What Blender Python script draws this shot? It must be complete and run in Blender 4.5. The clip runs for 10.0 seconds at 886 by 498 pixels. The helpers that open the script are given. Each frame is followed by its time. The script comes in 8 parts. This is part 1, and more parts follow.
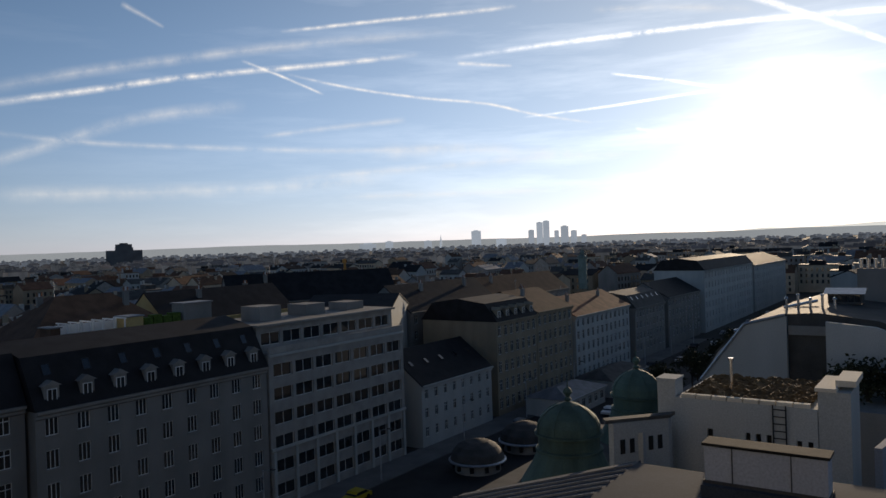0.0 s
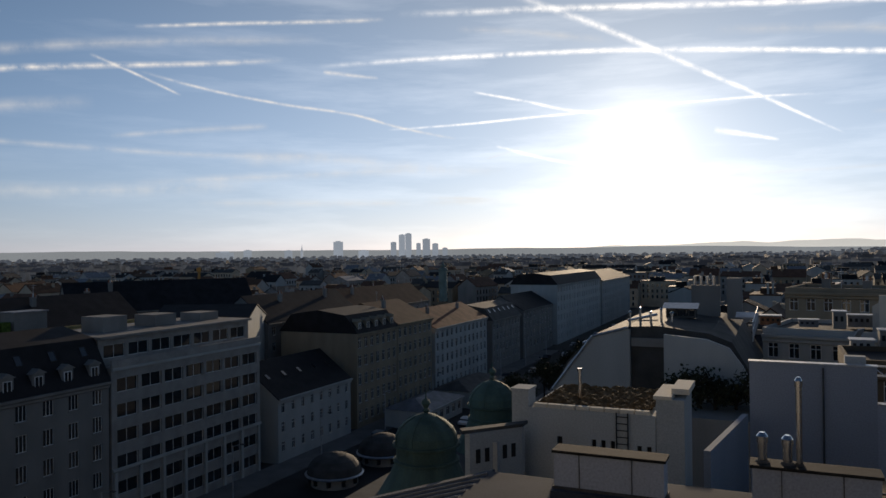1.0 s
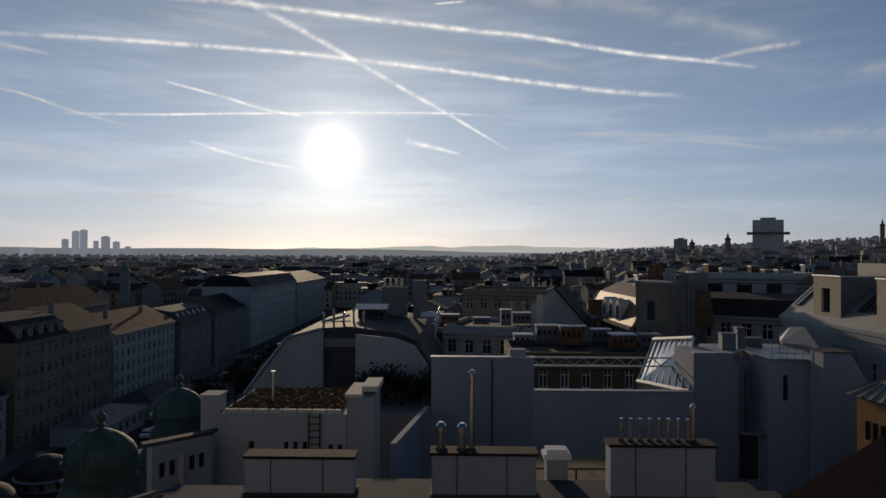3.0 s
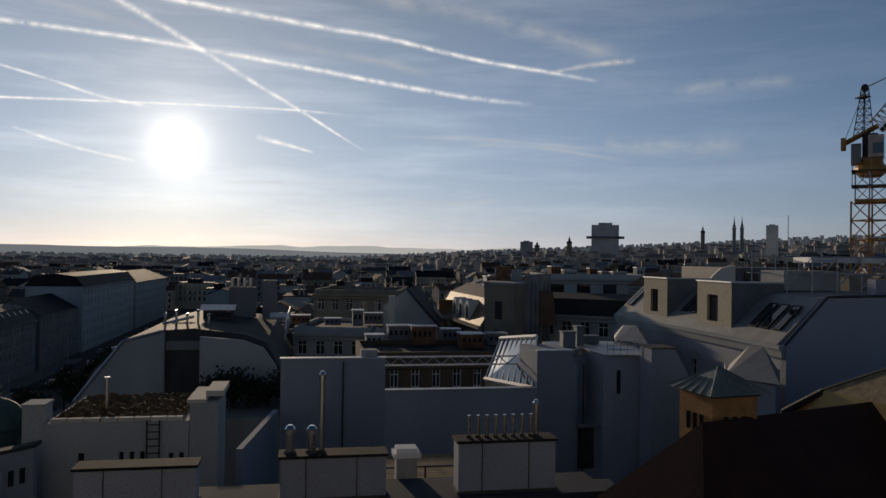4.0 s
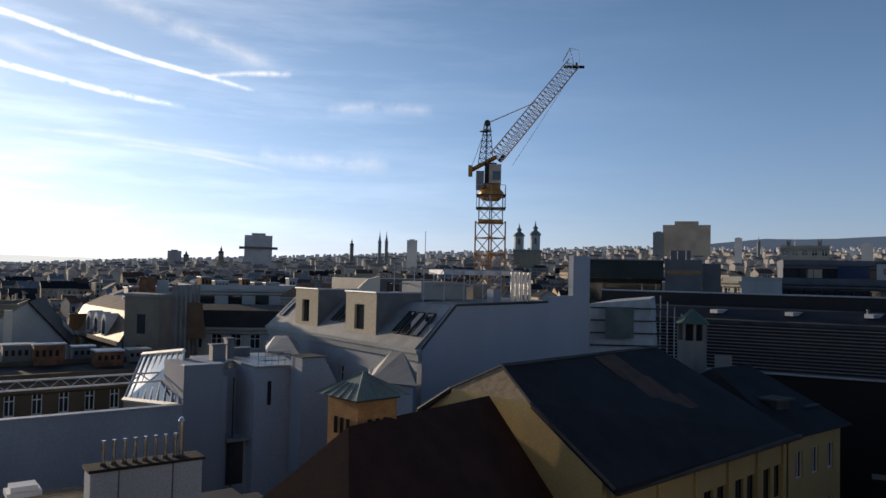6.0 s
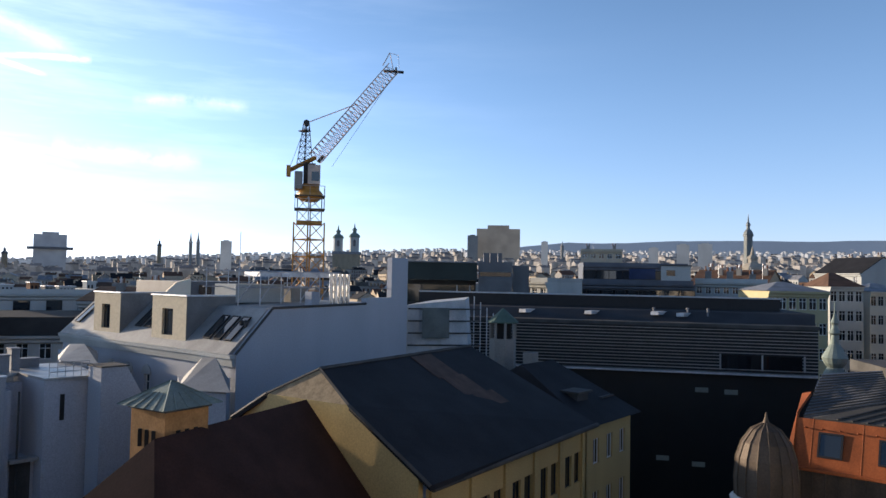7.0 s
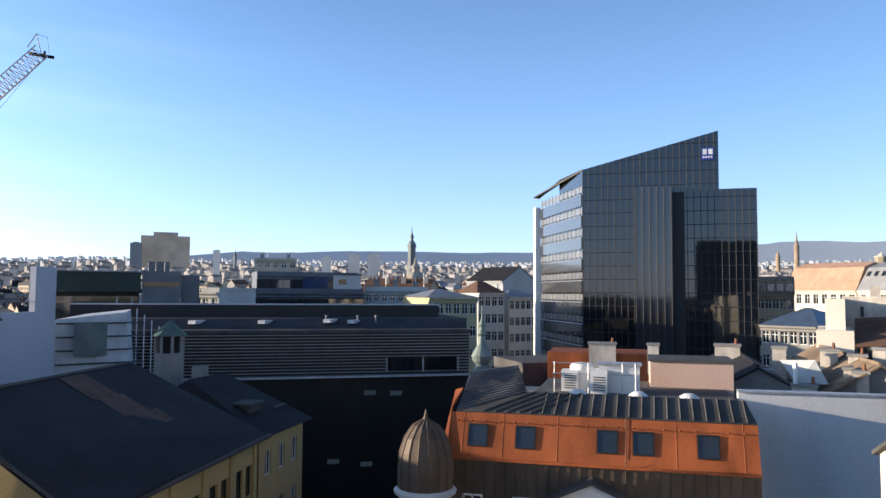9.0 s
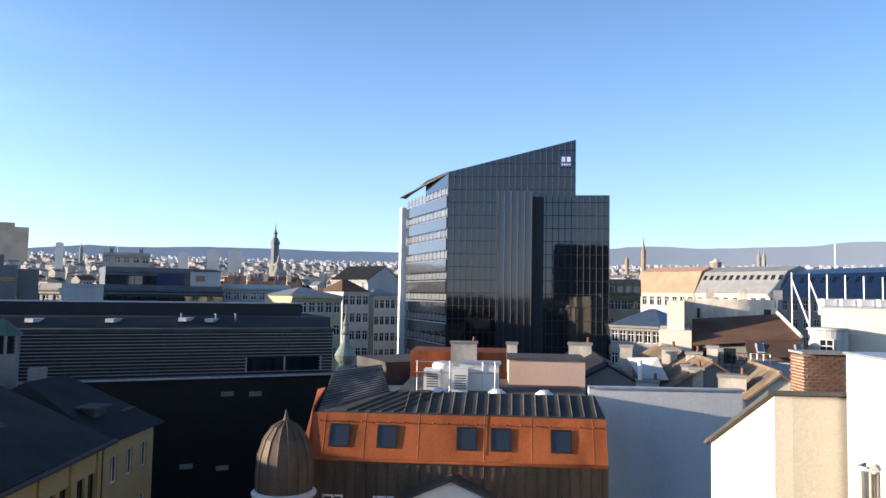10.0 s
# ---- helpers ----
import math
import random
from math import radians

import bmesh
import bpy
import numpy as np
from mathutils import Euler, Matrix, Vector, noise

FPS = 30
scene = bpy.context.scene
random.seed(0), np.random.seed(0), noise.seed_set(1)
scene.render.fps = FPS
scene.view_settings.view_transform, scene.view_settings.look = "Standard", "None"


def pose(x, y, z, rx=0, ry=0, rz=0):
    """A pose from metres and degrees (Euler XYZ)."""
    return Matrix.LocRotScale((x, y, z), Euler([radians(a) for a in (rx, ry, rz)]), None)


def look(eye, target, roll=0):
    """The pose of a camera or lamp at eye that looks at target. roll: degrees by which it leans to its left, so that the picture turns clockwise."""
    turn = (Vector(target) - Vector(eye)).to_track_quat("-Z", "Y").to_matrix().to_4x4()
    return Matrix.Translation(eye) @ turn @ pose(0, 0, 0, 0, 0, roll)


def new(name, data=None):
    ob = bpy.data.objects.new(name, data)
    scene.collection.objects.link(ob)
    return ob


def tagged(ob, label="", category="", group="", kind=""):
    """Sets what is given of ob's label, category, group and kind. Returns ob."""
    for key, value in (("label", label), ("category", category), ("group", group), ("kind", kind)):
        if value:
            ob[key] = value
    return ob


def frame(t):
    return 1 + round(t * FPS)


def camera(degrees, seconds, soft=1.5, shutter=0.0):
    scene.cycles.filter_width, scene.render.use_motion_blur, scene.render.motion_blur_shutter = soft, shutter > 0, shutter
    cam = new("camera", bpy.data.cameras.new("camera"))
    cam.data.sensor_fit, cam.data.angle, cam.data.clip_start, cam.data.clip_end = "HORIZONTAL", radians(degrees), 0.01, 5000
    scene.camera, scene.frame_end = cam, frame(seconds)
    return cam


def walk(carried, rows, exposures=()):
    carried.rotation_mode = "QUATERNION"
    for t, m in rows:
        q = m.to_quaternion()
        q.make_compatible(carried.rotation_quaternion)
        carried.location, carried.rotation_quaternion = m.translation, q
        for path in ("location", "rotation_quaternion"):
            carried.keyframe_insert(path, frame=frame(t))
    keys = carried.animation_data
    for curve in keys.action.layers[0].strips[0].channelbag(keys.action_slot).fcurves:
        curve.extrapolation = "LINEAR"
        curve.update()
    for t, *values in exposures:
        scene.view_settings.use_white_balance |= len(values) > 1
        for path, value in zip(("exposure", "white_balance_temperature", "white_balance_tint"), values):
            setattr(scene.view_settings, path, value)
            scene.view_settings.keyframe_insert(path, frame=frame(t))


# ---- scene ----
EYE = (0, 0, 34)
cam = camera(62.0, 10.0, 1.5)
PATH = [
    (0.0, 35.04, -0.26, 1.89), (0.5, 29.41, 0.07, 1.31), (1.0, 24.36, 0.41, 0.65), (1.5, 18.26, 0.31, 0.61),
    (2.0, 12.17, 0.41, 0.25), (2.5, 6.48, 0.48, 0.05), (4.0, -10.36, 0.62, -0.86), (4.5, -16.84, 0.87, -0.85),
    (5.0, -23.34, 0.86, -1.20), (5.5, -29.86, 1.43, -1.35), (7.0, -50.85, 2.41, -1.11), (7.5, -57.00, 2.49, -1.07),
    (8.0, -63.14, 2.75, -0.85), (8.5, -70.17, 3.27, -0.30), (9.0, -75.76, 3.45, -0.38), (9.5, -81.33, 3.54, -0.61),
    (10.0, -86.22, 3.51, -0.96)]
EXPOSURES = [(t, e, k, 11) for t, e, k in ((0.0, -0.25, 6900), (1.0, -0.5, 6900), (2.5, -0.97, 6900), (4.0, -1.0, 6850), (5.0, -0.78, 6750), (5.5, -0.42, 6700), (7.0, 0.95, 6400), (8.0, 1.18, 6200), (10.0, 1.4, 6200))]
walk(cam, [(t, pose(*EYE, 90 + p, r, y)) for t, y, p, r in PATH], EXPOSURES)

# ---- world and sun ----
SUN_AZ, SUN_EL = -9.6, 8.0
sun_way = Vector((math.sin(radians(SUN_AZ)) * math.cos(radians(SUN_EL)), math.cos(radians(SUN_AZ)) * math.cos(radians(SUN_EL)), math.sin(radians(SUN_EL))))
world = bpy.data.worlds.new("sky")
scene.world = world
world.use_nodes = True
wn, wl = world.node_tree.nodes, world.node_tree.links
wn.clear()
sky = wn.new("ShaderNodeTexSky")
sky.sky_type = "NISHITA"
sky.sun_disc = False
sky.sun_elevation, sky.sun_rotation = radians(SUN_EL), radians(SUN_AZ)
sky.altitude, sky.air_density, sky.dust_density, sky.ozone_density = 200, 1.0, 0.15, 3.0
coord = wn.new("ShaderNodeTexCoord")
dot = wn.new("ShaderNodeVectorMath")
dot.operation = "DOT_PRODUCT"
dot.inputs[1].default_value = sun_way
wl.new(coord.outputs["Generated"], dot.inputs[0])


def sky_math(op, a, b):
    n = wn.new("ShaderNodeMath")
    n.operation = op
    for socket, v in zip(n.inputs, (a, b)):
        if isinstance(v, (int, float)):
            socket.default_value = v
        else:
            wl.new(v, socket)
    return n.outputs[0]


# the sun's aureole in thin cirrus: a narrow core, a soft rim and a wide glow
toward = sky_math("MAXIMUM", dot.outputs["Value"], 0.0)
core = sky_math("ADD", sky_math("MULTIPLY", sky_math("POWER", toward, 1800.0), 13.0), sky_math("MULTIPLY", sky_math("POWER", toward, 300.0), 3.8))
glow = sky_math("ADD", core, sky_math("MULTIPLY", sky_math("POWER", toward, 60.0), 2.1))
# thin cirrus haze: a pale veil that thins out upwards
up = wn.new("ShaderNodeSeparateXYZ")
wl.new(coord.outputs["Generated"], up.inputs[0])
veil = sky_math("POWER", sky_math("SUBTRACT", 1.0, sky_math("MINIMUM", sky_math("ABSOLUTE", up.outputs[2], 0.0), 1.0)), 2.2)
side = sky_math("ADD", 0.50, sky_math("MULTIPLY", sky_math("POWER", toward, 3.0), 0.98))


def tinted(color, amount):
    n = wn.new("ShaderNodeMix")
    n.data_type, n.blend_type = "RGBA", "MULTIPLY"
    n.inputs[0].default_value, n.inputs[6].default_value = 1.0, (*color, 1)
    wl.new(amount, n.inputs[7])
    return n.outputs[2]


def added(a, b):
    n = wn.new("ShaderNodeMix")
    n.data_type, n.blend_type = "RGBA", "ADD"
    n.inputs[0].default_value = 1.0
    wl.new(a, n.inputs[6])
    wl.new(b, n.inputs[7])
    return n.outputs[2]


base = tinted((0.52, 0.58, 0.70), sky.outputs[0])
low = sky_math("POWER", veil, 4.0)
hazy = added(base, tinted((2.8, 4.75, 7.7), sky_math("MULTIPLY", veil, side)))
hazy = added(hazy, tinted((2.1, 0.6, -1.3), sky_math("MULTIPLY", low, side)))
# drawn-out wisps of cirrus
stretch = wn.new("ShaderNodeMapping")
stretch.inputs["Scale"].default_value = (2.2, 2.2, 17.0)
stretch.inputs["Rotation"].default_value = (radians(5), radians(-4), 0)
wl.new(coord.outputs["Generated"], stretch.inputs[0])
wisp = wn.new("ShaderNodeTexNoise")
wisp.inputs["Scale"].default_value, wisp.inputs["Detail"].default_value, wisp.inputs["Roughness"].default_value = 1.6, 8, 0.6
wl.new(stretch.outputs[0], wisp.inputs[0])
thick = sky_math("MULTIPLY", sky_math("MAXIMUM", sky_math("SUBTRACT", wisp.outputs[0], 0.46), 0.0), sky_math("MULTIPLY", sky_math("POWER", toward, 4.0), 11.0))
hazy = added(hazy, tinted((1.0, 0.98, 0.95), thick))
hazy = added(hazy, tinted((2.3, 1.6, 0.2), sky_math("POWER", toward, 7.0)))
lit = added(hazy, tinted((1.0, 0.93, 0.80), glow))
bg = wn.new("ShaderNodeBackground")
bg.inputs[1].default_value = 0.10
wl.new(lit, bg.inputs[0])
wl.new(bg.outputs[0], wn.new("ShaderNodeOutputWorld").inputs[0])

sun = new("sun", bpy.data.lights.new("sun", "SUN"))
sun.data.energy, sun.data.angle, sun.data.color = 4.0, radians(0.6), (1.0, 0.80, 0.58)
sun.matrix_world = look((0, 0, 300), Vector((0, 0, 300)) - sun_way)

# ---- materials ----
MATS = {}


def mat(name, color, rough=0.8, metal=0.0, scale=1.5, vary=0.25, bump=0.1, second=None, fine=14.0, streak=1.0, glow=0.0):
    """A surface with stains at one scale, grain at a finer one and a little relief; streak > 1 draws the stains out downwards."""
    if name in MATS:
        return MATS[name]
    m = bpy.data.materials.new(name)
    m.use_nodes = True
    nt = m.node_tree
    n, l = nt.nodes, nt.links
    b = n["Principled BSDF"]
    tc = n.new("ShaderNodeTexCoord")
    mp = n.new("ShaderNodeMapping")
    mp.inputs["Scale"].default_value = (1, 1, 1 / streak)
    l.new(tc.outputs["Object"], mp.inputs[0])
    big, small = n.new("ShaderNodeTexNoise"), n.new("ShaderNodeTexNoise")
    big.inputs["Scale"].default_value, big.inputs["Detail"].default_value = scale, 5
    small.inputs["Scale"].default_value, small.inputs["Detail"].default_value = fine, 4
    l.new(mp.outputs[0], big.inputs[0])
    l.new(tc.outputs["Object"], small.inputs[0])
    ramp = n.new("ShaderNodeValToRGB")
    c2 = second or tuple(c * (1 - vary) for c in color)
    ramp.color_ramp.elements[0].position, ramp.color_ramp.elements[1].position = 0.35, 0.65
    ramp.color_ramp.elements[0].color, ramp.color_ramp.elements[1].color = (*c2, 1), (*color, 1)
    l.new(big.outputs[0], ramp.inputs[0])
    grain = n.new("ShaderNodeMix")
    grain.data_type, grain.blend_type = "RGBA", "OVERLAY"
    grain.inputs[0].default_value = 0.35
    l.new(ramp.outputs[0], grain.inputs[6])
    l.new(small.outputs[0], grain.inputs[7])
    info = n.new("ShaderNodeObjectInfo")
    hsv = n.new("ShaderNodeHueSaturation")
    rng = n.new("ShaderNodeMapRange")
    rng.inputs[3].default_value, rng.inputs[4].default_value = 0.88, 1.1
    l.new(info.outputs["Random"], rng.inputs[0])
    l.new(rng.outputs[0], hsv.inputs["Value"])
    l.new(grain.outputs[2], hsv.inputs["Color"])
    l.new(hsv.outputs[0], b.inputs["Base Color"])
    b.inputs["Roughness"].default_value, b.inputs["Metallic"].default_value = rough, metal
    b.inputs["Specular IOR Level"].default_value = 0.5 if rough < 0.6 else 0.2
    if bump:
        bp = n.new("ShaderNodeBump")
        bp.inputs["Strength"].default_value, bp.inputs["Distance"].default_value = bump, 0.03
        l.new(small.outputs[0], bp.inputs["Height"])
        l.new(bp.outputs[0], b.inputs["Normal"])
    if glow:
        l.new(hsv.outputs[0], b.inputs["Emission Color"])
        b.inputs["Emission Strength"].default_value = glow
    MATS[name] = m
    return m


def glass(name, tint=(0.02, 0.025, 0.03), rough=0.04):
    if name in MATS:
        return MATS[name]
    m = bpy.data.materials.new(name)
    m.use_nodes = True
    b = m.node_tree.nodes["Principled BSDF"]
    b.inputs["Base Color"].default_value = (*tint, 1)
    b.inputs["Roughness"].default_value = rough
    b.inputs["IOR"].default_value = 1.6
    b.inputs["Coat Weight"].default_value = 0.6
    n, l = m.node_tree.nodes, m.node_tree.links
    tx = n.new("ShaderNodeTexNoise")
    tx.inputs["Scale"].default_value = 0.6
    bp = n.new("ShaderNodeBump")
    bp.inputs["Strength"].default_value, bp.inputs["Distance"].default_value = 0.08, 0.05
    co = n.new("ShaderNodeTexCoord")
    l.new(co.outputs["Object"], tx.inputs[0])
    l.new(tx.outputs[0], bp.inputs["Height"])
    l.new(bp.outputs[0], b.inputs["Normal"])
    MATS[name] = m
    return m


PLASTER_GREY = mat("grey plaster", (0.27, 0.262, 0.245), 0.9, 0, 0.35, 0.2, 0.15, streak=3)
PLASTER_BEIGE = mat("beige plaster", (0.33, 0.28, 0.205), 0.9, 0, 0.35, 0.22, 0.15, streak=3)
PLASTER_WHITE = mat("white plaster", (0.46, 0.475, 0.46), 0.9, 0, 0.3, 0.16, 0.15, streak=4)
PLASTER_BLUE = mat("cool white render", (0.42, 0.44, 0.48), 0.9, 0, 0.25, 0.14, 0.12, streak=4)
PLASTER_CREAM = mat("cream plaster", (0.74, 0.68, 0.56), 0.9, 0, 0.25, 0.07, 0.06, streak=3)
PLASTER_YELLOW = mat("yellow plaster", (0.56, 0.42, 0.19), 0.9, 0, 0.3, 0.18, 0.15, streak=3)
PLASTER_PINK = mat("pink plaster", (0.74, 0.52, 0.40), 0.9, 0, 0.4, 0.1, 0.1, streak=3)
SLATE = mat("dark slate", (0.024, 0.024, 0.027), 0.75, 0, 0.5, 0.4, 0.4)
TILE_BROWN = mat("brown roof tile", (0.13, 0.075, 0.05), 0.85, 0, 0.5, 0.35, 0.5)
TILE_RED = mat("red roof tile", (0.26, 0.12, 0.07), 0.85, 0, 0.5, 0.35, 0.5)
ZINC = mat("zinc sheet", (0.26, 0.27, 0.29), 0.62, 0.35, 0.6, 0.3, 0.08)
ZINC_DARK = mat("dark weathered sheet", (0.10, 0.097, 0.092), 0.8, 0.05, 0.6, 0.35, 0.1)
COPPER_GREEN = mat("green copper", (0.11, 0.17, 0.14), 0.75, 0.1, 0.8, 0.35, 0.15, streak=3)
COPPER_BROWN = mat("brown copper", (0.13, 0.10, 0.075), 0.6, 0.25, 1.2, 0.35, 0.08, streak=3)
STEEL = mat("stainless steel", (0.62, 0.62, 0.62), 0.25, 1.0, 2, 0.15, 0.03)
STEEL_GALV = mat("galvanised steel", (0.55, 0.57, 0.6), 0.5, 0.7, 2, 0.2, 0.05)
PAINT_BLACK = mat("black painted metal", (0.02, 0.02, 0.022), 0.5, 0.3, 2, 0.2, 0.05)
PAINT_WHITE = mat("white paint", (0.78, 0.78, 0.76), 0.6, 0, 1, 0.08, 0.04)
PAINT_YELLOW = mat("crane yellow paint", (0.55, 0.26, 0.05), 0.5, 0.1, 1, 0.3, 0.05)
PAINT_CREAM = mat("cream crane paint", (0.74, 0.57, 0.46), 0.55, 0.1, 1, 0.3, 0.05)
RED_LEAD = mat("orange red painted sheet", (0.40, 0.115, 0.04), 0.7, 0.0, 0.9, 0.42, 0.12, streak=3)
# near-black colour stands in for the unlit inside of rooms and openings
INNER_SHADE = mat("painted inner shade", (0.03, 0.03, 0.03), 0.9, 0, 0.5, 0.3, 0.0)
BRICK = mat("orange brick", (0.30, 0.15, 0.085), 0.9, 0, 1.5, 0.45, 0.3)
MORTAR = mat("mortar", (0.62, 0.57, 0.48), 0.95, 0, 2, 0.2, 0.2)
CONCRETE = mat("concrete", (0.33, 0.32, 0.30), 0.9, 0, 0.6, 0.25, 0.25)
ASPHALT = mat("asphalt", (0.05, 0.05, 0.052), 0.85, 0, 0.2, 0.3, 0.2)
PAVING = mat("pavement stone", (0.17, 0.165, 0.16), 0.9, 0, 0.3, 0.25, 0.2)
GROUND = mat("city ground", (0.07, 0.07, 0.065), 0.95, 0, 0.02, 0.4, 0.1)
GRAVEL = mat("roof gravel and dry sedum", (0.24, 0.15, 0.07), 0.95, 0, 3.0, 0.6, 0.8, fine=40)
FOLIAGE = mat("dark winter foliage", (0.05, 0.055, 0.03), 0.9, 0, 1.0, 0.4, 0.3)
GLASS = glass("window glass")
GLASS_BLACK = glass("black curtain wall glass", (0.008, 0.009, 0.011), 0.03)


# ---- building blocks ----
class Solid:
    """Gathers vertices and faces for one mesh."""

    def __init__(self):
        self.v, self.f, self.m = [], [], []

    def add(self, verts, faces, slot=0):
        k = len(self.v)
        self.v += [tuple(p) for p in verts]
        self.f += [tuple(i + k for i in f) for f in faces]
        self.m += [slot] * len(faces)
        return self

    def box(self, x0, y0, z0, x1, y1, z1, slot=0):
        x0, x1, y0, y1, z0, z1 = min(x0, x1), max(x0, x1), min(y0, y1), max(y0, y1), min(z0, z1), max(z0, z1)
        return self.add([(x, y, z) for z in (z0, z1) for x, y in ((x0, y0), (x1, y0), (x1, y1), (x0, y1))],
                        [(3, 2, 1, 0), (4, 5, 6, 7), (0, 1, 5, 4), (1, 2, 6, 5), (2, 3, 7, 6), (3, 0, 4, 7)], slot)

    def loft(self, low, high, slot=0):
        """A closed body between two rings of as many points."""
        n = len(low)
        return self.add([*low, *high], [tuple(range(n))[::-1], tuple(range(n, 2 * n))] + [(i, (i + 1) % n, n + (i + 1) % n, n + i) for i in range(n)], slot)

    def prism(self, pts, z0, z1, slot=0):
        return self.loft([(x, y, z0) for x, y in pts], [(x, y, z1) for x, y in pts], slot)

    def along_x(self, prof, x0, x1, slot=0):
        return self.loft([(x0, y, z) for y, z in prof], [(x1, y, z) for y, z in prof], slot)

    def along_y(self, prof, y0, y1, slot=0):
        return self.loft([(x, y0, z) for x, z in prof], [(x, y1, z) for x, z in prof], slot)

    def slab(self, pts, thick, slot=0):
        """A sheet through points in one plane, given its thickness downwards along its normal."""
        p = [Vector(q) for q in pts]
        nrm = (p[1] - p[0]).cross(p[2] - p[0]).normalized()
        if nrm.z < 0:
            nrm = -nrm
        return self.loft([q - nrm * thick for q in p], p, slot)

    def turned(self, x, y, prof, n=20, slot=0):
        """A body of revolution: prof holds (radius, z)."""
        k = len(prof)
        vs = [(x + r * math.cos(2 * math.pi * i / n), y + r * math.sin(2 * math.pi * i / n), z) for r, z in prof for i in range(n)]
        fs = [(j * n + i, j * n + (i + 1) % n, (j + 1) * n + (i + 1) % n, (j + 1) * n + i) for j in range(k - 1) for i in range(n)]
        return self.add(vs, fs + [tuple(range(n))[::-1], tuple(range((k - 1) * n, k * n))], slot)

    def bar(self, p, q, r, n=4, slot=0):
        p, q = Vector(p), Vector(q)
        d = (q - p).normalized()
        a = d.orthogonal().normalized()
        b = d.cross(a)
        ring = [a * r * math.cos(2 * math.pi * (i + 0.5) / n) + b * r * math.sin(2 * math.pi * (i + 0.5) / n) for i in range(n)]
        return self.loft([p + o for o in ring], [q + o for o in ring], slot)

    def mesh(self, name, *mats):
        me = bpy.data.meshes.new(name)
        me.from_pydata(self.v, [], self.f)
        bm = bmesh.new()
        bm.from_mesh(me)
        bmesh.ops.recalc_face_normals(bm, faces=bm.faces)
        bm.to_mesh(me)
        bm.free()
        for m in mats:
            me.materials.append(m)
        me.polygons.foreach_set("material_index", self.m)
        return me


def thing(name, label, category, base=None, group="", kind=""):
    """An Empty at a thing's base."""
    ob = new(name)
    ob.empty_display_size = 0.2
    if base is not None:
        ob.matrix_basis = base if isinstance(base, Matrix) else Matrix.Translation(base)
    return tagged(ob, label, category, group, kind)


def part(name, solid, mats, parent, label="", at=None, placed=True):
    """One mesh under a thing or a part. placed: the solid is in the world's metres, not in the thing's own."""
    mats = mats if isinstance(mats, (list, tuple)) else [mats]
    me = solid.mesh(name, *mats) if isinstance(solid, Solid) else solid
    ob = new(name, me)
    ob.parent = parent
    if at is not None:
        ob.matrix_basis = at
    elif placed and parent is not None and parent.parent is None:
        ob.matrix_parent_inverse = parent.matrix_basis.inverted()
    if label:
        ob["label"] = label
    return ob


def solo(name, solid, mats, label, category, group="", kind=""):
    return tagged(part(name, solid, mats, None), label, category, group, kind)


def polar(az, dist, el=None, z=None):
    """A place by its bearing from the street's line, its distance and its height or its angle above eye level."""
    z = (EYE[2] + dist * math.tan(radians(el)) if el is not None else 0.0) if z is None else z
    return Vector((dist * math.sin(radians(az)), dist * math.cos(radians(az)), z))


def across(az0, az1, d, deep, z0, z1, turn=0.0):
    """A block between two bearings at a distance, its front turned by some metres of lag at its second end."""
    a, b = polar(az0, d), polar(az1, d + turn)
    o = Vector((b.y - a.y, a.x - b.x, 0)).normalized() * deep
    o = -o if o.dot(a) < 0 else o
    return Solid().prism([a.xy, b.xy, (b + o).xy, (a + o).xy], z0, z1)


def height(el, d):
    """Height of what stands at a distance under an angle."""
    return EYE[2] + d * math.tan(radians(el))


WINDOW_MESH = {}


def window_mesh(w, h, style):
    """Frame and pane of a window, w by h, its middle at the origin, its outside towards -y."""
    key = (round(w, 2), round(h, 2), style)
    if key not in WINDOW_MESH:
        s, t = Solid(), 0.07
        s.box(-w / 2, 0, -h / 2, -w / 2 + t, 0.08, h / 2).box(w / 2 - t, 0, -h / 2, w / 2, 0.08, h / 2)
        s.box(-w / 2 + t, 0, -h / 2, w / 2 - t, 0.08, -h / 2 + t).box(-w / 2 + t, 0, h / 2 - t, w / 2 - t, 0.08, h / 2)
        if style in ("cross", "split"):
            s.box(-t / 2, 0.01, -h / 2 + t, t / 2, 0.07, h / 2 - t)
        if style == "cross":
            s.box(-w / 2 + t, 0.012, h * 0.17, w / 2 - t, 0.068, h * 0.17 + t)
        if style == "triple":
            for k in (-1, 1):
                s.box(k * w / 6 - t / 2, 0.01, -h / 2 + t, k * w / 6 + t / 2, 0.07, h / 2 - t)
        p = Solid().box(-w / 2 + t, 0.035, -h / 2 + t, w / 2 - t, 0.05, h / 2 - t)
        frame_mat = PAINT_BLACK if style == "dark" else PAINT_WHITE
        WINDOW_MESH[key] = (s.mesh("window_frame", frame_mat), p.mesh("pane", GLASS))
    return WINDOW_MESH[key]


def add_window(parent, m, w, h, style="cross", name="window"):
    fr, pn = window_mesh(w, h, style)
    win = part(name, fr, [], parent, at=m)
    part("pane", pn, [], win, at=Matrix.Identity(4))
    return win


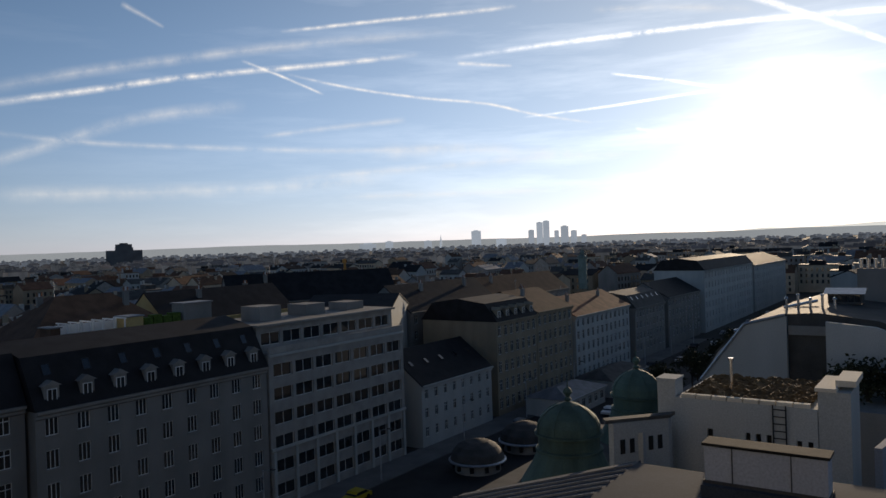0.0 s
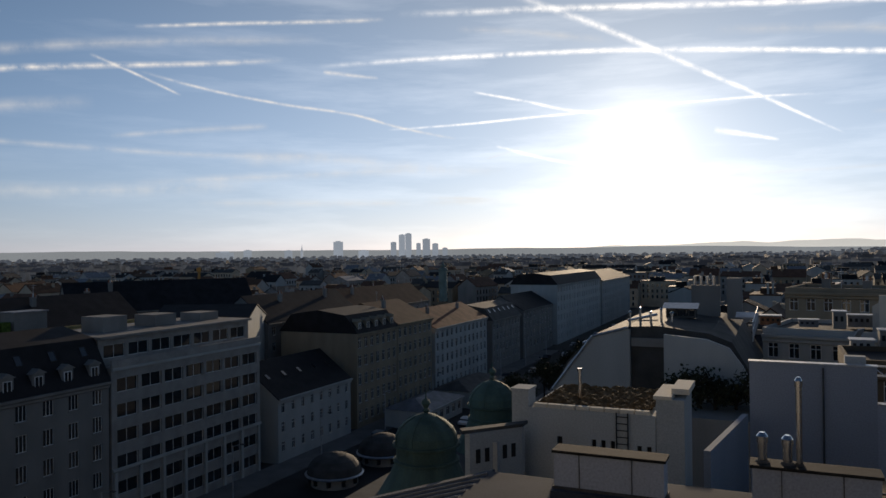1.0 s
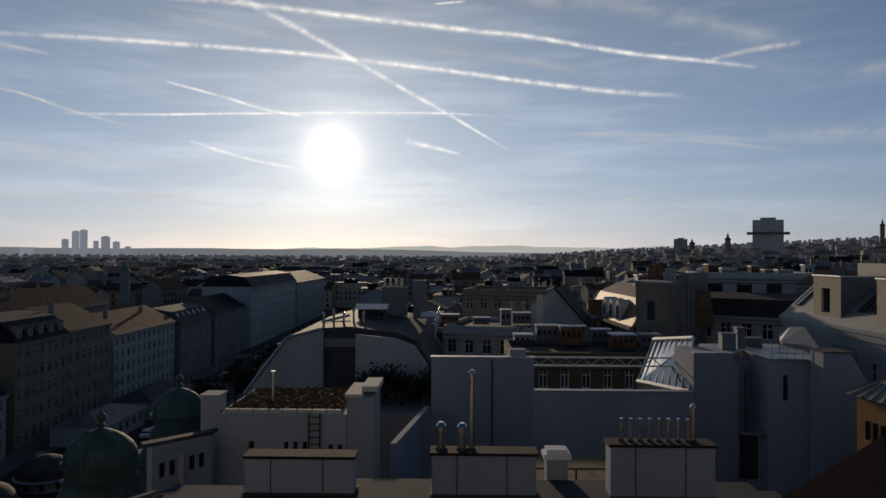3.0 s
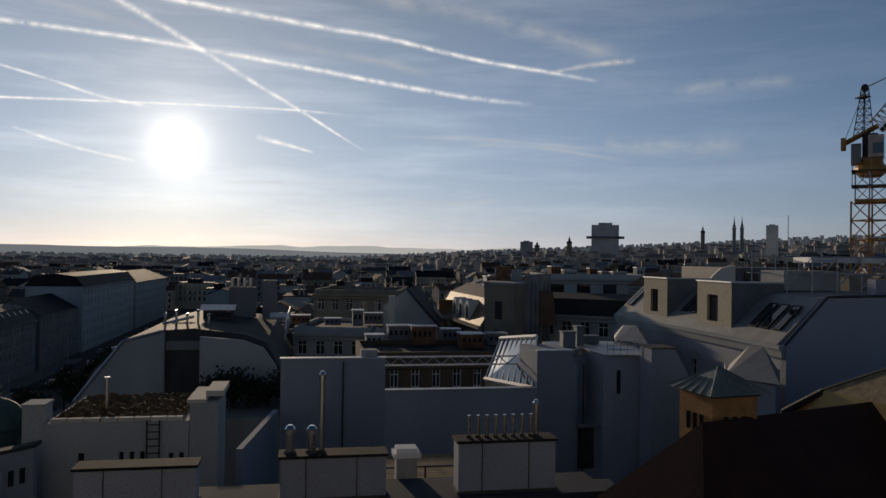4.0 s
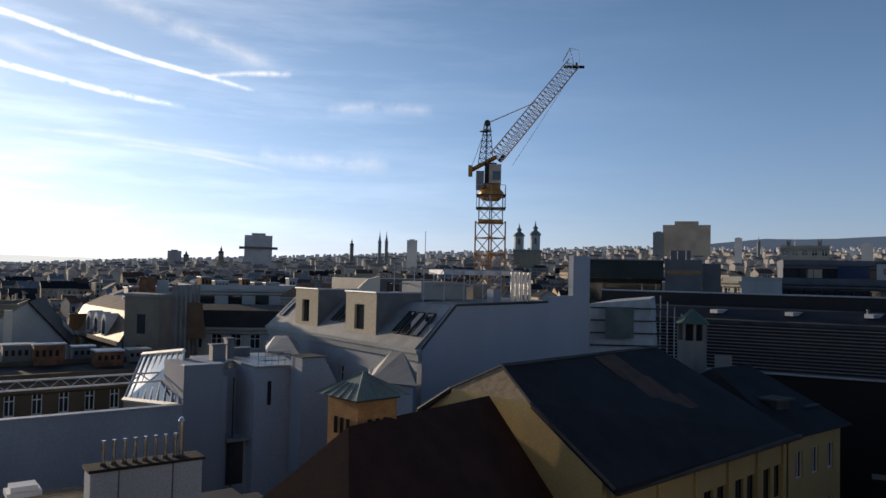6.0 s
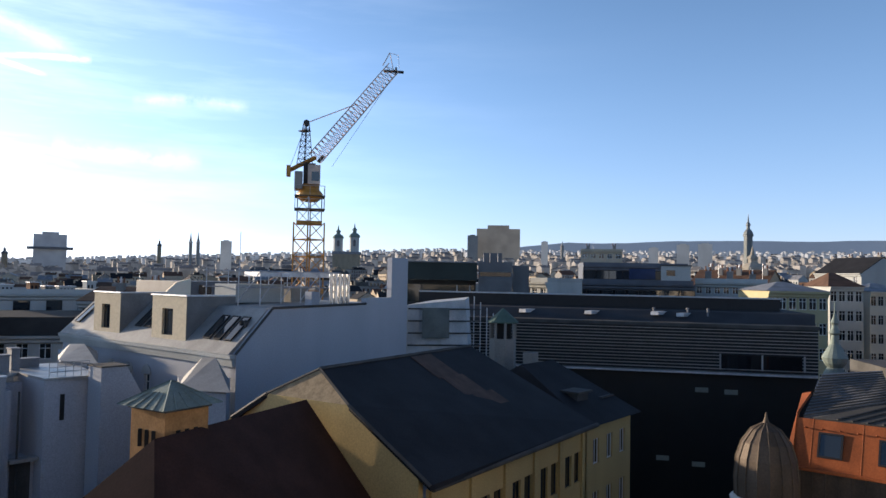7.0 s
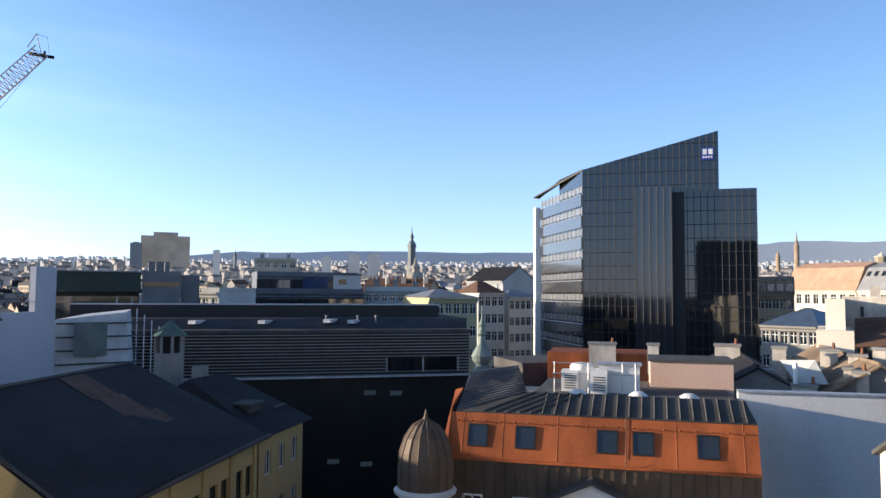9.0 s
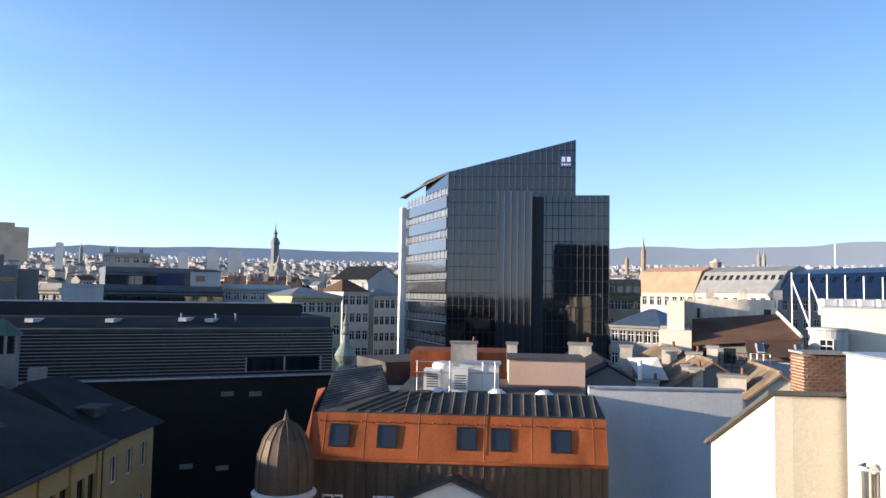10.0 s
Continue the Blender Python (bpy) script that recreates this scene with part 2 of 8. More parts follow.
def pierced(L, z0, z1, rects, deep=0.22, thick=0.4):
    """A wall along x at y = 0 that faces -y, with recessed openings; slot 1 lines the room side in painted shade."""
    s = Solid()
    xs = sorted({0, L, *[r[0] for r in rects], *[r[1] for r in rects]})
    zs = sorted({z0, z1, *[r[2] for r in rects], *[r[3] for r in rects]})
    for xa, xb in zip(xs, xs[1:]):
        run = None
        for za, zb in zip(zs, zs[1:]):
            xm, zm = (xa + xb) / 2, (za + zb) / 2
            hole = any(r[0] < xm < r[1] and r[2] < zm < r[3] for r in rects)
            if not hole:
                run = (run[0], zb) if run else (za, zb)
            if (hole or zb == zs[-1]) and run:
                s.add([(xa, 0, run[0]), (xb, 0, run[0]), (xb, 0, run[1]), (xa, 0, run[1])], [(0, 1, 2, 3)])
                run = None
    for a, b, c, d in rects:
        s.add([(a, 0, c), (b, 0, c), (b, 0, d), (a, 0, d), (a, deep, c), (b, deep, c), (b, deep, d), (a, deep, d)],
              [(0, 4, 5, 1), (1, 5, 6, 2), (2, 6, 7, 3), (3, 7, 4, 0)])
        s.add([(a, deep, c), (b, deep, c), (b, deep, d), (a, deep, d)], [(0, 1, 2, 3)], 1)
    return s


def house(A, B, depth, z0, eave, wall, roof_mat, label, cols=8, rows=5, win=(1.1, 1.9), first=None, step=3.3, roof="gable", rise=4.5, inset=2.0,
          style="cross", dormers=0, cornice=True, sills=True, name="house", group="", sides=True, skylights=0, chimneys=0, seed=1):
    """A town house whose front runs from A to B (its left to its right as seen from outside) at ground height z0."""
    A, B = Vector((*A, 0)), Vector((*B, 0))
    L, H = (B - A).length, eave - z0
    rnd = random.Random(seed)
    root = thing(name, label, "building", Matrix.Translation((A.x, A.y, z0)) @ Matrix.Rotation(math.atan2(B.y - A.y, B.x - A.x), 4, "Z"), group)
    rects, spots = [], []
    first = H - step * rows + (step - win[1]) / 2 if first is None else first
    gap = L / cols
    for r in range(rows):
        for c in range(cols):
            x, z = gap * (c + 0.5), first + step * r + win[1] / 2
            if z + win[1] / 2 > H - 0.3 or z - win[1] / 2 < 0.2:
                continue
            rects.append((x - win[0] / 2, x + win[0] / 2, z - win[1] / 2, z + win[1] / 2))
            spots.append((x, z))
    s = pierced(L, 0, H, rects)
    s.add([(0, 0, 0), (0, depth, 0), (L, depth, 0), (L, 0, 0), (0, 0, H), (0, depth, H), (L, depth, H), (L, 0, H)],
          [(0, 1, 5, 4), (1, 2, 6, 5), (2, 3, 7, 6), (4, 5, 6, 7), (0, 3, 2, 1)])
    if roof == "gable":
        s.loft([(0, 0, H), (0, depth, H), (0, depth / 2, H + rise - 0.05)], [(L, 0, H), (L, depth, H), (L, depth / 2, H + rise - 0.05)])
    part("wall", s, [wall, INNER_SHADE], root, placed=False)
    for x, z in spots:
        add_window(root, pose(x, 0.1, z), win[0], win[1], style)
        if sills:
            key = ("sill", round(win[0], 2))
            if key not in WINDOW_MESH:
                WINDOW_MESH[key] = Solid().box(-win[0] / 2 - 0.12, -0.12, -0.12, win[0] / 2 + 0.12, -0.004, 0).mesh("sill", wall)
            part("sill", WINDOW_MESH[key], [], root, at=pose(x, 0, z - win[1] / 2 - 0.004))
    if cornice:
        part("cornice", Solid().along_x([(-0.003, H - 0.9), (-0.25, H - 0.75), (-0.25, H - 0.5), (-0.55, H - 0.3), (-0.6, H - 0.02), (-0.003, H - 0.02)], 0, L), wall, root, placed=False)
    o, t = 0.35, 0.18
    if roof == "gable":
        sl = rise / (depth / 2)
        for nm, ya, yb in (("roof_slope", -o, depth / 2), ("roof_slope", depth + o, depth / 2)):
            za = H - sl * o
            q = Solid().slab([(-0.15, ya, za + t), (L + 0.15, ya, za + t), (L + 0.15, yb, H + rise + t), (-0.15, yb, H + rise + t)], t - 0.02)
            part(nm, q, roof_mat, root, placed=False)
    elif roof == "mansard":
        prof = [(-o, H + 0.01), (inset, H + rise), (depth / 2, H + rise * 1.25), (depth - inset, H + rise), (depth + o, H + 0.01)]
        part("roof", Solid().along_x(prof, -0.1, L + 0.1), roof_mat, root, placed=False)
    elif roof == "hip":
        i = min(depth / 2, L / 2 - 0.5)
        q = Solid()
        q.add([(-o, -o, H), (L + o, -o, H), (L + o, depth + o, H), (-o, depth + o, H), (i, depth / 2, H + rise), (L - i, depth / 2, H + rise)],
              [(0, 1, 5, 4), (1, 2, 5), (2, 3, 4, 5), (3, 0, 4), (3, 2, 1, 0)])
        part("roof", q, roof_mat, root, placed=False)
    else:
        q = Solid().box(0, 0, H + 0.004, L, 0.3, H + 0.6).box(0, depth - 0.3, H + 0.004, L, depth, H + 0.6).box(0, 0.3, H + 0.004, 0.3, depth - 0.3, H + 0.6).box(L - 0.3, 0.3, H + 0.004, L, depth - 0.3, H + 0.6)
        part("parapet", q, wall, root, placed=False)
        part("roof", Solid().box(0.3, 0.3, H + 0.004, L - 0.3, depth - 0.3, H + 0.2), roof_mat, root, placed=False)
    for k in range(dormers):
        x = L / dormers * (k + 0.5)
        yy = (inset if roof == "mansard" else depth / 2) / rise * 0.45 if rise else 0
        d = Solid().box(-0.75, yy, H + 0.4, 0.75, yy + 2.6, H + 2.3).along_y([(-0.95, H + 2.3), (0.95, H + 2.3), (0, H + 2.85)], yy - 0.2, yy + 2.7)
        dm = part("dormer", d, [wall], root, at=pose(x, 0, 0))
        add_window(root, pose(x, yy - 0.085, H + 1.3), 1.0, 1.4, "split", "dormer_window")
    for k in range(skylights):
        x = L / skylights * (k + 0.5)
        if roof == "mansard":
            ry, rzz, ang = inset * 0.72, H + rise * 0.72, math.degrees(math.atan2(rise, inset + o))
        else:
            ry, rzz, ang = depth * 0.28, H + rise * 0.56 + t, math.degrees(math.atan2(rise, depth / 2))
        add_window(root, pose(x, ry - 0.12, rzz + 0.05, ang - 90), 0.9, 1.3, "dark", "skylight")
    for k in range(chimneys):
        x, y = L * (k + 0.3 + 0.4 * rnd.random()) / chimneys, depth * rnd.choice((0.35, 0.6))
        top = H + max(rise * 0.85, 0.6) + 0.7 + 0.6 * rnd.random()
        c = Solid().box(x - 0.5, y - 0.3, H + 0.2, x + 0.5, y + 0.3, top).box(x - 0.57, y - 0.37, top + 0.002, x + 0.57, y + 0.37, top + 0.13)
        ch = part("chimney", c, PLASTER_GREY, root, placed=False)
        for j in range(3):
            part("pot", Solid().turned(x - 0.4 + 0.4 * j, y, [(0.13, top + 0.15), (0.1, top + 0.75 + 0.2 * rnd.random())], 8), STEEL_GALV if j % 2 else TILE_RED, ch, at=Matrix.Identity(4))
        if k % 2 == 0:
            ax, ay = x + 1.6, depth * 0.5
            az0 = H + max(rise, 0.6)
            an = part("antenna", Solid().bar((ax, ay, H + 0.2), (ax, ay, az0 + 2.6), 0.03).bar((ax - 0.7, ay, az0 + 2.3), (ax + 0.7, ay, az0 + 2.3), 0.02).bar((ax - 0.5, ay, az0 + 1.9), (ax + 0.5, ay, az0 + 1.9), 0.02), STEEL_GALV, root, placed=False)
    return root


# ---- ground ----
def rise_at(x, y):
    """Height of the land: flat round the street, climbing towards the hills in the west."""
    r, az = math.hypot(x, y), math.degrees(math.atan2(x, y))
    k = min(1.0, max(0.0, (az - 2) / 48))
    if az < -120 or az > 170:
        k = 0
    return max(0.0, r - 220) * (math.tan(radians(2.6)) * k + 0.004)


g = Solid()
RINGS, SECT = [0.0, 60, 140, 220, 330, 480, 700, 1000, 1400, 2000, 2800, 3800, 4900], 96
g.v = [(0, 0, 0)] + [(r * math.sin(2 * math.pi * i / SECT), r * math.cos(2 * math.pi * i / SECT), rise_at(r * math.sin(2 * math.pi * i / SECT), r * math.cos(2 * math.pi * i / SECT))) for r in RINGS[1:] for i in range(SECT)]
g.f = [(0, 1 + i, 1 + (i + 1) % SECT) for i in range(SECT)] + [(1 + j * SECT + i, 1 + (j + 1) * SECT + i, 1 + (j + 1) * SECT + (i + 1) % SECT, 1 + j * SECT + (i + 1) % SECT) for j in range(len(RINGS) - 2) for i in range(SECT)]
g.m = [0] * len(g.f)
solo("ground", g, GROUND, "grey brown city ground reaching the horizon", "ground", kind="structure")
solo("road", Solid().box(-69, -40, 0.005, -52, 470, 0.03), ASPHALT, "dark asphalt street between the house rows", "road", kind="structure")
solo("pavement", Solid().box(-74.9, -40, 0.0, -69.2, 470, 0.16).box(-69.2, -40, 0, -69.003, 470, 0.17), PAVING, "grey stone pavement with a kerb along the houses", "pavement", kind="structure")
solo("pavement", Solid().box(-51.997, -40, 0.0, -42, 470, 0.16), PAVING, "grey stone pavement along the market side", "pavement", kind="structure")

# ---- the row of houses across the street ----
FRONT = -75.0
ROW = "houses along the street"
house((FRONT - 1.2, 8), (FRONT - 1.2, 35.6), 16, 0, 19.6, PLASTER_GREY, SLATE, "grey plastered corner house with dark slate mansard roof", 7, 6, (1.2, 1.9), roof="mansard", rise=5, inset=2.4, style="cross", group=ROW, seed=2)
house((FRONT, 36), (FRONT, 65.6), 16, 0, 18.9, PLASTER_GREY, SLATE, "grey plastered apartment house with slate mansard and dormers", 9, 5, (1.35, 1.9), step=3.35, roof="mansard", rise=5.2, inset=2.6, style="triple", dormers=8, skylights=7, group=ROW, seed=3)
house((FRONT + 0.5, 98.6), (FRONT + 0.5, 121), 14, 0, 10.6, PLASTER_WHITE, SLATE, "low white house with black roof and skylights", 8, 3, (0.95, 1.7), step=3.2, roof="gable", rise=5.2, skylights=5, group=ROW, seed=4)
house((FRONT, 124.3), (FRONT, 141), 18, 0, 18.6, PLASTER_BEIGE, SLATE, "ornate beige corner house with heavy cornice", 7, 5, (1.2, 2.2), step=3.6, roof="mansard", rise=3.6, inset=2.6, dormers=5, group=ROW, seed=5)
house((FRONT, 141.3), (FRONT, 158.6), 18, 0, 19.0, PLASTER_BEIGE, TILE_BROWN, "ornate beige apartment house with brown tiled roof", 7, 5, (1.2, 2.2), step=3.6, rise=4.2, chimneys=2, group=ROW, seed=6)
house((FRONT, 160.6), (FRONT, 195), 16, 0, 16.2, PLASTER_WHITE, TILE_RED, "pale plastered apartment house with orange tiled roof", 12, 5, (1.2, 2.1), step=3.1, rise=4.0, chimneys=2, sills=False, group=ROW, seed=7)
house((FRONT, 199.6), (FRONT, 224.5), 16, 0, 14.6, PLASTER_GREY, ZINC_DARK, "grey apartment house with a glazed attic", 9, 4, (1.2, 2.0), step=3.2, roof="mansard", rise=3.6, inset=2.5, skylights=6, sills=False, group=ROW, seed=8)
house((FRONT, 228), (FRONT, 262), 16, 0, 15.5, PLASTER_GREY, SLATE, "grey apartment house shaded by its neighbours", 10, 4, (1.2, 2.0), step=3.3, rise=4.5, sills=False, group=ROW, seed=9)
house((FRONT + 1, 265), (FRONT + 1, 338), 18, 0, 22.2, PLASTER_WHITE, SLATE, "tall pale apartment house with dark roof", 18, 6, (1.3, 2.2), step=3.5, roof="mansard", rise=3.5, inset=2.5, sills=False, group=ROW, seed=10)
house((FRONT + 1, 342), (FRONT + 1, 412), 18, 0, 21.0, PLASTER_WHITE, SLATE, "tall pale apartment house with dark hipped roof", 16, 6, (1.3, 2.2), step=3.4, roof="hip", rise=4.5, sills=False, group=ROW, seed=11)


def office_block():
    """The modern block: ribbon windows between pale bands, two terraces set back at the top."""
    root = thing("office_building", "modern concrete office block with ribbon windows", "building", Matrix.Translation((FRONT, 66, 0)) @ Matrix.Rotation(radians(90), 4, "Z"), ROW)
    L, D = 28.6, 15
    rects, spots = [], []
    for r in range(6):
        for c in range(7):
            x0 = 0.5 + c * (L - 1) / 7
            z = 1.2 + r * 3.2
            rects.append((x0 + 0.35, x0 + 3.75, z, z + 1.75))
            spots.append((x0 + 2.05, z + 0.875))
    body = pierced(L, 0, 20.4, rects, 0.45)
    body.add([(0, 0, 0), (0, D, 0), (L, D, 0), (L, 0, 0), (0, 0, 20.4), (0, D, 20.4), (L, D, 20.4), (L, 0, 20.4)], [(0, 1, 5, 4), (1, 2, 6, 5), (2, 3, 7, 6), (4, 5, 6, 7)])
    part("wall", body, [CONCRETE, INNER_SHADE], root, placed=False)
    for x, z in spots:
        add_window(root, pose(x, 0.28, z), 3.4, 1.75, "split")
    rects = [(0.5 + c * (L - 1) / 7 + 0.3, 0.5 + (c + 1) * (L - 1) / 7 - 0.3, 0.9, 2.6) for c in range(7)]
    up = pierced(L, 0, 3.4, rects, 0.3)
    up.add([(0, 0, 0), (0, 11, 0), (L, 11, 0), (L, 0, 0), (0, 0, 3.4), (0, 11, 3.4), (L, 11, 3.4), (L, 0, 3.4)], [(0, 1, 5, 4), (1, 2, 6, 5), (2, 3, 7, 6), (4, 5, 6, 7)])
    part("attic_wall", up, [CONCRETE, INNER_SHADE], root, at=pose(0, 2.2, 20.41))
    for a, b, c, d in rects:
        add_window(root, pose((a + b) / 2, 2.35, 20.41 + (c + d) / 2), b - a, d - c, "split")
    part("roof_slab", Solid().box(-0.2, 1.6, 23.83, L + 0.2, 14, 24.15), CONCRETE, root, placed=False)
    part("terrace_parapet", Solid().box(0, -0.12, 20.41, L, 0.12, 21.3), CONCRETE, root, placed=False)
    for c in range(8):
        part("pier", Solid().box(-0.22, -0.25, 0, 0.22, -0.004, 7.4), PLASTER_WHITE, root, at=pose(0.5 + c * (L - 1) / 7, 0, 0))
    for z in (7.5, 20.0):
        part("band", Solid().box(0, -0.3, z, L, -0.004, z + 0.35), PLASTER_WHITE, root, placed=False)
    for k in range(3):
        part("lift_house", Solid().box(4 + k * 9, 6, 24.16, 8 + k * 9, 10, 26.2 - 0.4 * k), PLASTER_GREY, root, placed=False)
    return root


office_block()

# ---- houses behind the row ----
BACK = "houses in the blocks behind the row"
house((-122, 18), (-122, 52), 18, 0, 19.0, PLASTER_BEIGE, TILE_BROWN, "long house with brown tiled hip roof", 8, 4, rise=7.0, roof="hip", sills=False, group=BACK, chimneys=2, seed=21)
house((-118, 56), (-118, 84), 18, 0, 20.0, PLASTER_BEIGE, TILE_BROWN, "broad house with steep brown hip roof", 7, 4, rise=7.5, roof="hip", sills=False, group=BACK, chimneys=2, seed=29)
house((-125, 85), (-125, 118), 14, 0, 21.0, PLASTER_YELLOW, SLATE, "yellow house with dark gabled roof", 10, 5, rise=5.5, sills=False, group=BACK, chimneys=2, seed=22)
house((-104, 98), (-88, 106), 26, 0, 20.5, PLASTER_WHITE, SLATE, "white gabled hall with steep dark roof", 4, 3, rise=4, sills=False, group=BACK, seed=23)
house((-96, 124), (-96, 160), 14, 0, 20.0, PLASTER_GREY, SLATE, "grey rear house with slate roof", 9, 5, rise=5.5, sills=False, group=BACK, chimneys=2, seed=24)
house((-150, 120), (-128, 160), 14, 0, 21.0, PLASTER_GREY, SLATE, "grey house with long dark roof", 9, 5, rise=7, sills=False, group=BACK, chimneys=2, seed=25)
house((-105, 170), (-105, 220), 14, 0, 19.0, PLASTER_GREY, TILE_BROWN, "grey rear house with brown tiled roof", 9, 5, rise=5.5, sills=False, group=BACK, chimneys=3, seed=26)

# roof garden and sheds on the flat top of the dormered house
for y0, y1, z0, z1, m, nm, lb, ct in ((43.2, 44.3, 24.6, 25.9, TILE_BROWN, "roof_shed", "small rust brown shed on the roof terrace", "shed"), (52.8, 54.9, 24.6, 26.3, PLASTER_YELLOW, "roof_shed", "small yellow shed on the roof terrace", "shed"), (60.9, 65.4, 24.6, 27.3, PLASTER_GREY, "lift_house", "grey lift house on the roof terrace", "roof structure")):
    root = thing(nm, lb, ct, (-87, y0, z0))
    part("wall", Solid().box(-88.2, y0, z0, -85.6, y1, z1), m, root)
    part("lid", Solid().box(-88.4, y0 - 0.15, z1 + 0.003, -85.4, y1 + 0.15, z1 + 0.14), ZINC, root)
root = thing("roof_planter", "green planted trellis boxes on the roof terrace", "planter", (-86, 55, 24.6))
for k in range(4):
    part("hedge_box", Solid().box(-87.2, 55.2 + 1.4 * k, 24.6, -85.8, 56.4 + 1.4 * k, 26.0 + 0.25 * (k % 2)), mat("moss green hedge", (0.10, 0.16, 0.03), 0.9, 0, 3, 0.5, 0.6), root)
root = thing("pergola", "white painted pergola on the roof terrace", "pergola", (-86, 45, 24.6))
for k in range(6):
    for x in (-87.6, -85.6):
        part("post", Solid().box(x, 45.0 + 1.45 * k, 24.6, x + 0.14, 45.14 + 1.45 * k, 26.2), PAINT_WHITE, root)
    part("beam", Solid().box(-88.0, 45.0 + 1.45 * k, 26.204, -85.2, 45.12 + 1.45 * k, 26.36), PAINT_WHITE, root)
part("back_panel", Solid().box(-88.1, 44.9, 24.6, -88.0, 52.6, 26.0), PAINT_WHITE, root)

# ---- the near roofs on this side of the street ----
def chimney_stack(x0, x1, y, z0, z1, label, pots=(), d=0.75):
    root = thing("chimney_stack", label, "chimney", ((x0 + x1) / 2, y, z0), "rendered chimney stacks on the near roof")
    part("shaft", Solid().box(x0, y, z0, x1, y + d, z1), PLASTER_BLUE, root)
    part("cap", Solid().box(x0 - 0.06, y - 0.06, z1 + 0.003, x1 + 0.06, y + d + 0.06, z1 + 0.09), mat("dark cap sheet", (0.035, 0.033, 0.03), 0.9, 0, 1.5, 0.4, 0.2), root, "dark sheet metal cap")
    for px, r, h in pots:
        fl = part("flue", Solid().turned(px, y + d / 2, [(r, z1 + 0.09), (r, z1 + h)], 14), STEEL, root, "stainless steel flue")
        if r > 0.07 and h > 0.6:
            part("cowl", Solid().turned(px, y + d / 2, [(r * 1.25, z1 + h - 0.12), (r * 1.25, z1 + h + 0.05), (r * 0.6, z1 + h + 0.16)], 14), STEEL, fl)
        part("collar", Solid().turned(px, y + d / 2, [(r * 1.5, z1 + 0.092), (r * 1.15, z1 + 0.16)], 12), ZINC_DARK, fl)
    for k in (0.24, 0.72):
        xx = x0 + (x1 - x0) * k
        part("conductor", Solid().box(xx - 0.012, y - 0.03, z0, xx + 0.012, y - 0.006, z1), ZINC_DARK, root, "thin lightning conductor")
    part("flashing", Solid().box(x0 - 0.05, y - 0.05, z0 - 0.02, x1 + 0.05, y + d + 0.05, z0 + 0.07), ZINC_DARK, root)
    return root


chimney_stack(-6.45, -3.12, 22.5, 26.65, 27.75, "white rendered chimney stack with a sheet cap")
chimney_stack(-0.72, 2.45, 22.5, 26.65, 27.9, "white rendered chimney stack with three steel flues", ((-0.45, 0.13, 0.78), (0.2, 0.13, 0.75), (0.5, 0.085, 2.4)))
chimney_stack(4.7, 7.85, 22.5, 26.65, 28.2, "white rendered chimney stack with a row of flue pipes", tuple((5.1 + 0.29 * k, 0.06, 0.8) for k in range(8)) + ((7.3, 0.08, 1.1),))

# the near house: flat sheet roof with a standing-seam slope down to the street
root = thing("near_house", "plastered house with sheet metal roof and standing seams", "building", (-2, 16, 0))
part("wall", Solid().prism([(-16.5, 10), (10.5, 10), (10.5, 25.5), (-16.5, 25.5)], 0, 23.9), PLASTER_GREY, root)
part("roof_sheet", Solid().prism([(-9.3, 10), (10.5, 10), (10.5, 24.5), (-9.3, 24.5)], 23.904, 26.3), mat("blue grey sheet", (0.06, 0.072, 0.09), 0.9, 0.0, 0.5, 0.3, 0.1), root)
part("curb", Solid().prism([(-6.5, 22.2), (9.5, 22.2), (9.5, 24.3), (-6.5, 24.3)], 26.304, 26.64), MATS["blue grey sheet"], root)
slope = part("seamed_slope", Solid().slab([(-9.3, 10, 26.3), (-9.3, 24.8, 26.3), (-16.8, 24.8, 23.9), (-16.8, 10, 23.9)], 0.12), MATS["blue grey sheet"], root)
for k in range(22):
    y = 10.2 + k * 0.66
    part("seam", Solid().loft([(-9.3, y, 26.302), (-16.8, y, 23.902), (-16.8, y + 0.03, 23.902), (-9.3, y + 0.03, 26.302)], [(-9.3, y, 26.37), (-16.8, y, 23.97), (-16.8, y + 0.03, 23.97), (-9.3, y + 0.03, 26.37)]), ZINC, slope)

root = thing("roof_vent", "small white roof ventilator with hood", "vent", (3.1, 24, 26.3))
part("base", Solid().box(3.0, 24.4, 26.3, 3.7, 25.0, 27.3), PLASTER_WHITE, root)
part("hood", Solid().box(2.9, 24.3, 27.303, 3.8, 25.1, 27.45).box(3.0, 24.4, 27.45, 3.7, 25.0, 27.6), PAINT_WHITE, root)

root = thing("roof_deck", "weathered wooden terrace deck with railing", "deck", (4, 28, 25))
WOOD = mat("weathered deck wood", (0.24, 0.17, 0.09), 0.8, 0, 2, 0.4, 0.3)
for k in range(16):
    part("plank", Solid().box(0.5, 26.0 + k * 0.3, 25.6, 9.4, 26.27 + k * 0.3, 25.68), WOOD, root)
part("support", Solid().box(0.5, 26, 20, 9.4, 30.8, 25.59), PLASTER_GREY, root)
for k in range(6):
    part("post", Solid().box(1.2 + k * 1.5, 26.0, 25.69, 1.26 + k * 1.5, 26.06, 26.5), PAINT_BLACK, root)
part("handrail", Solid().box(1.2, 25.99, 26.5, 8.8, 26.07, 26.56), PAINT_BLACK, root)

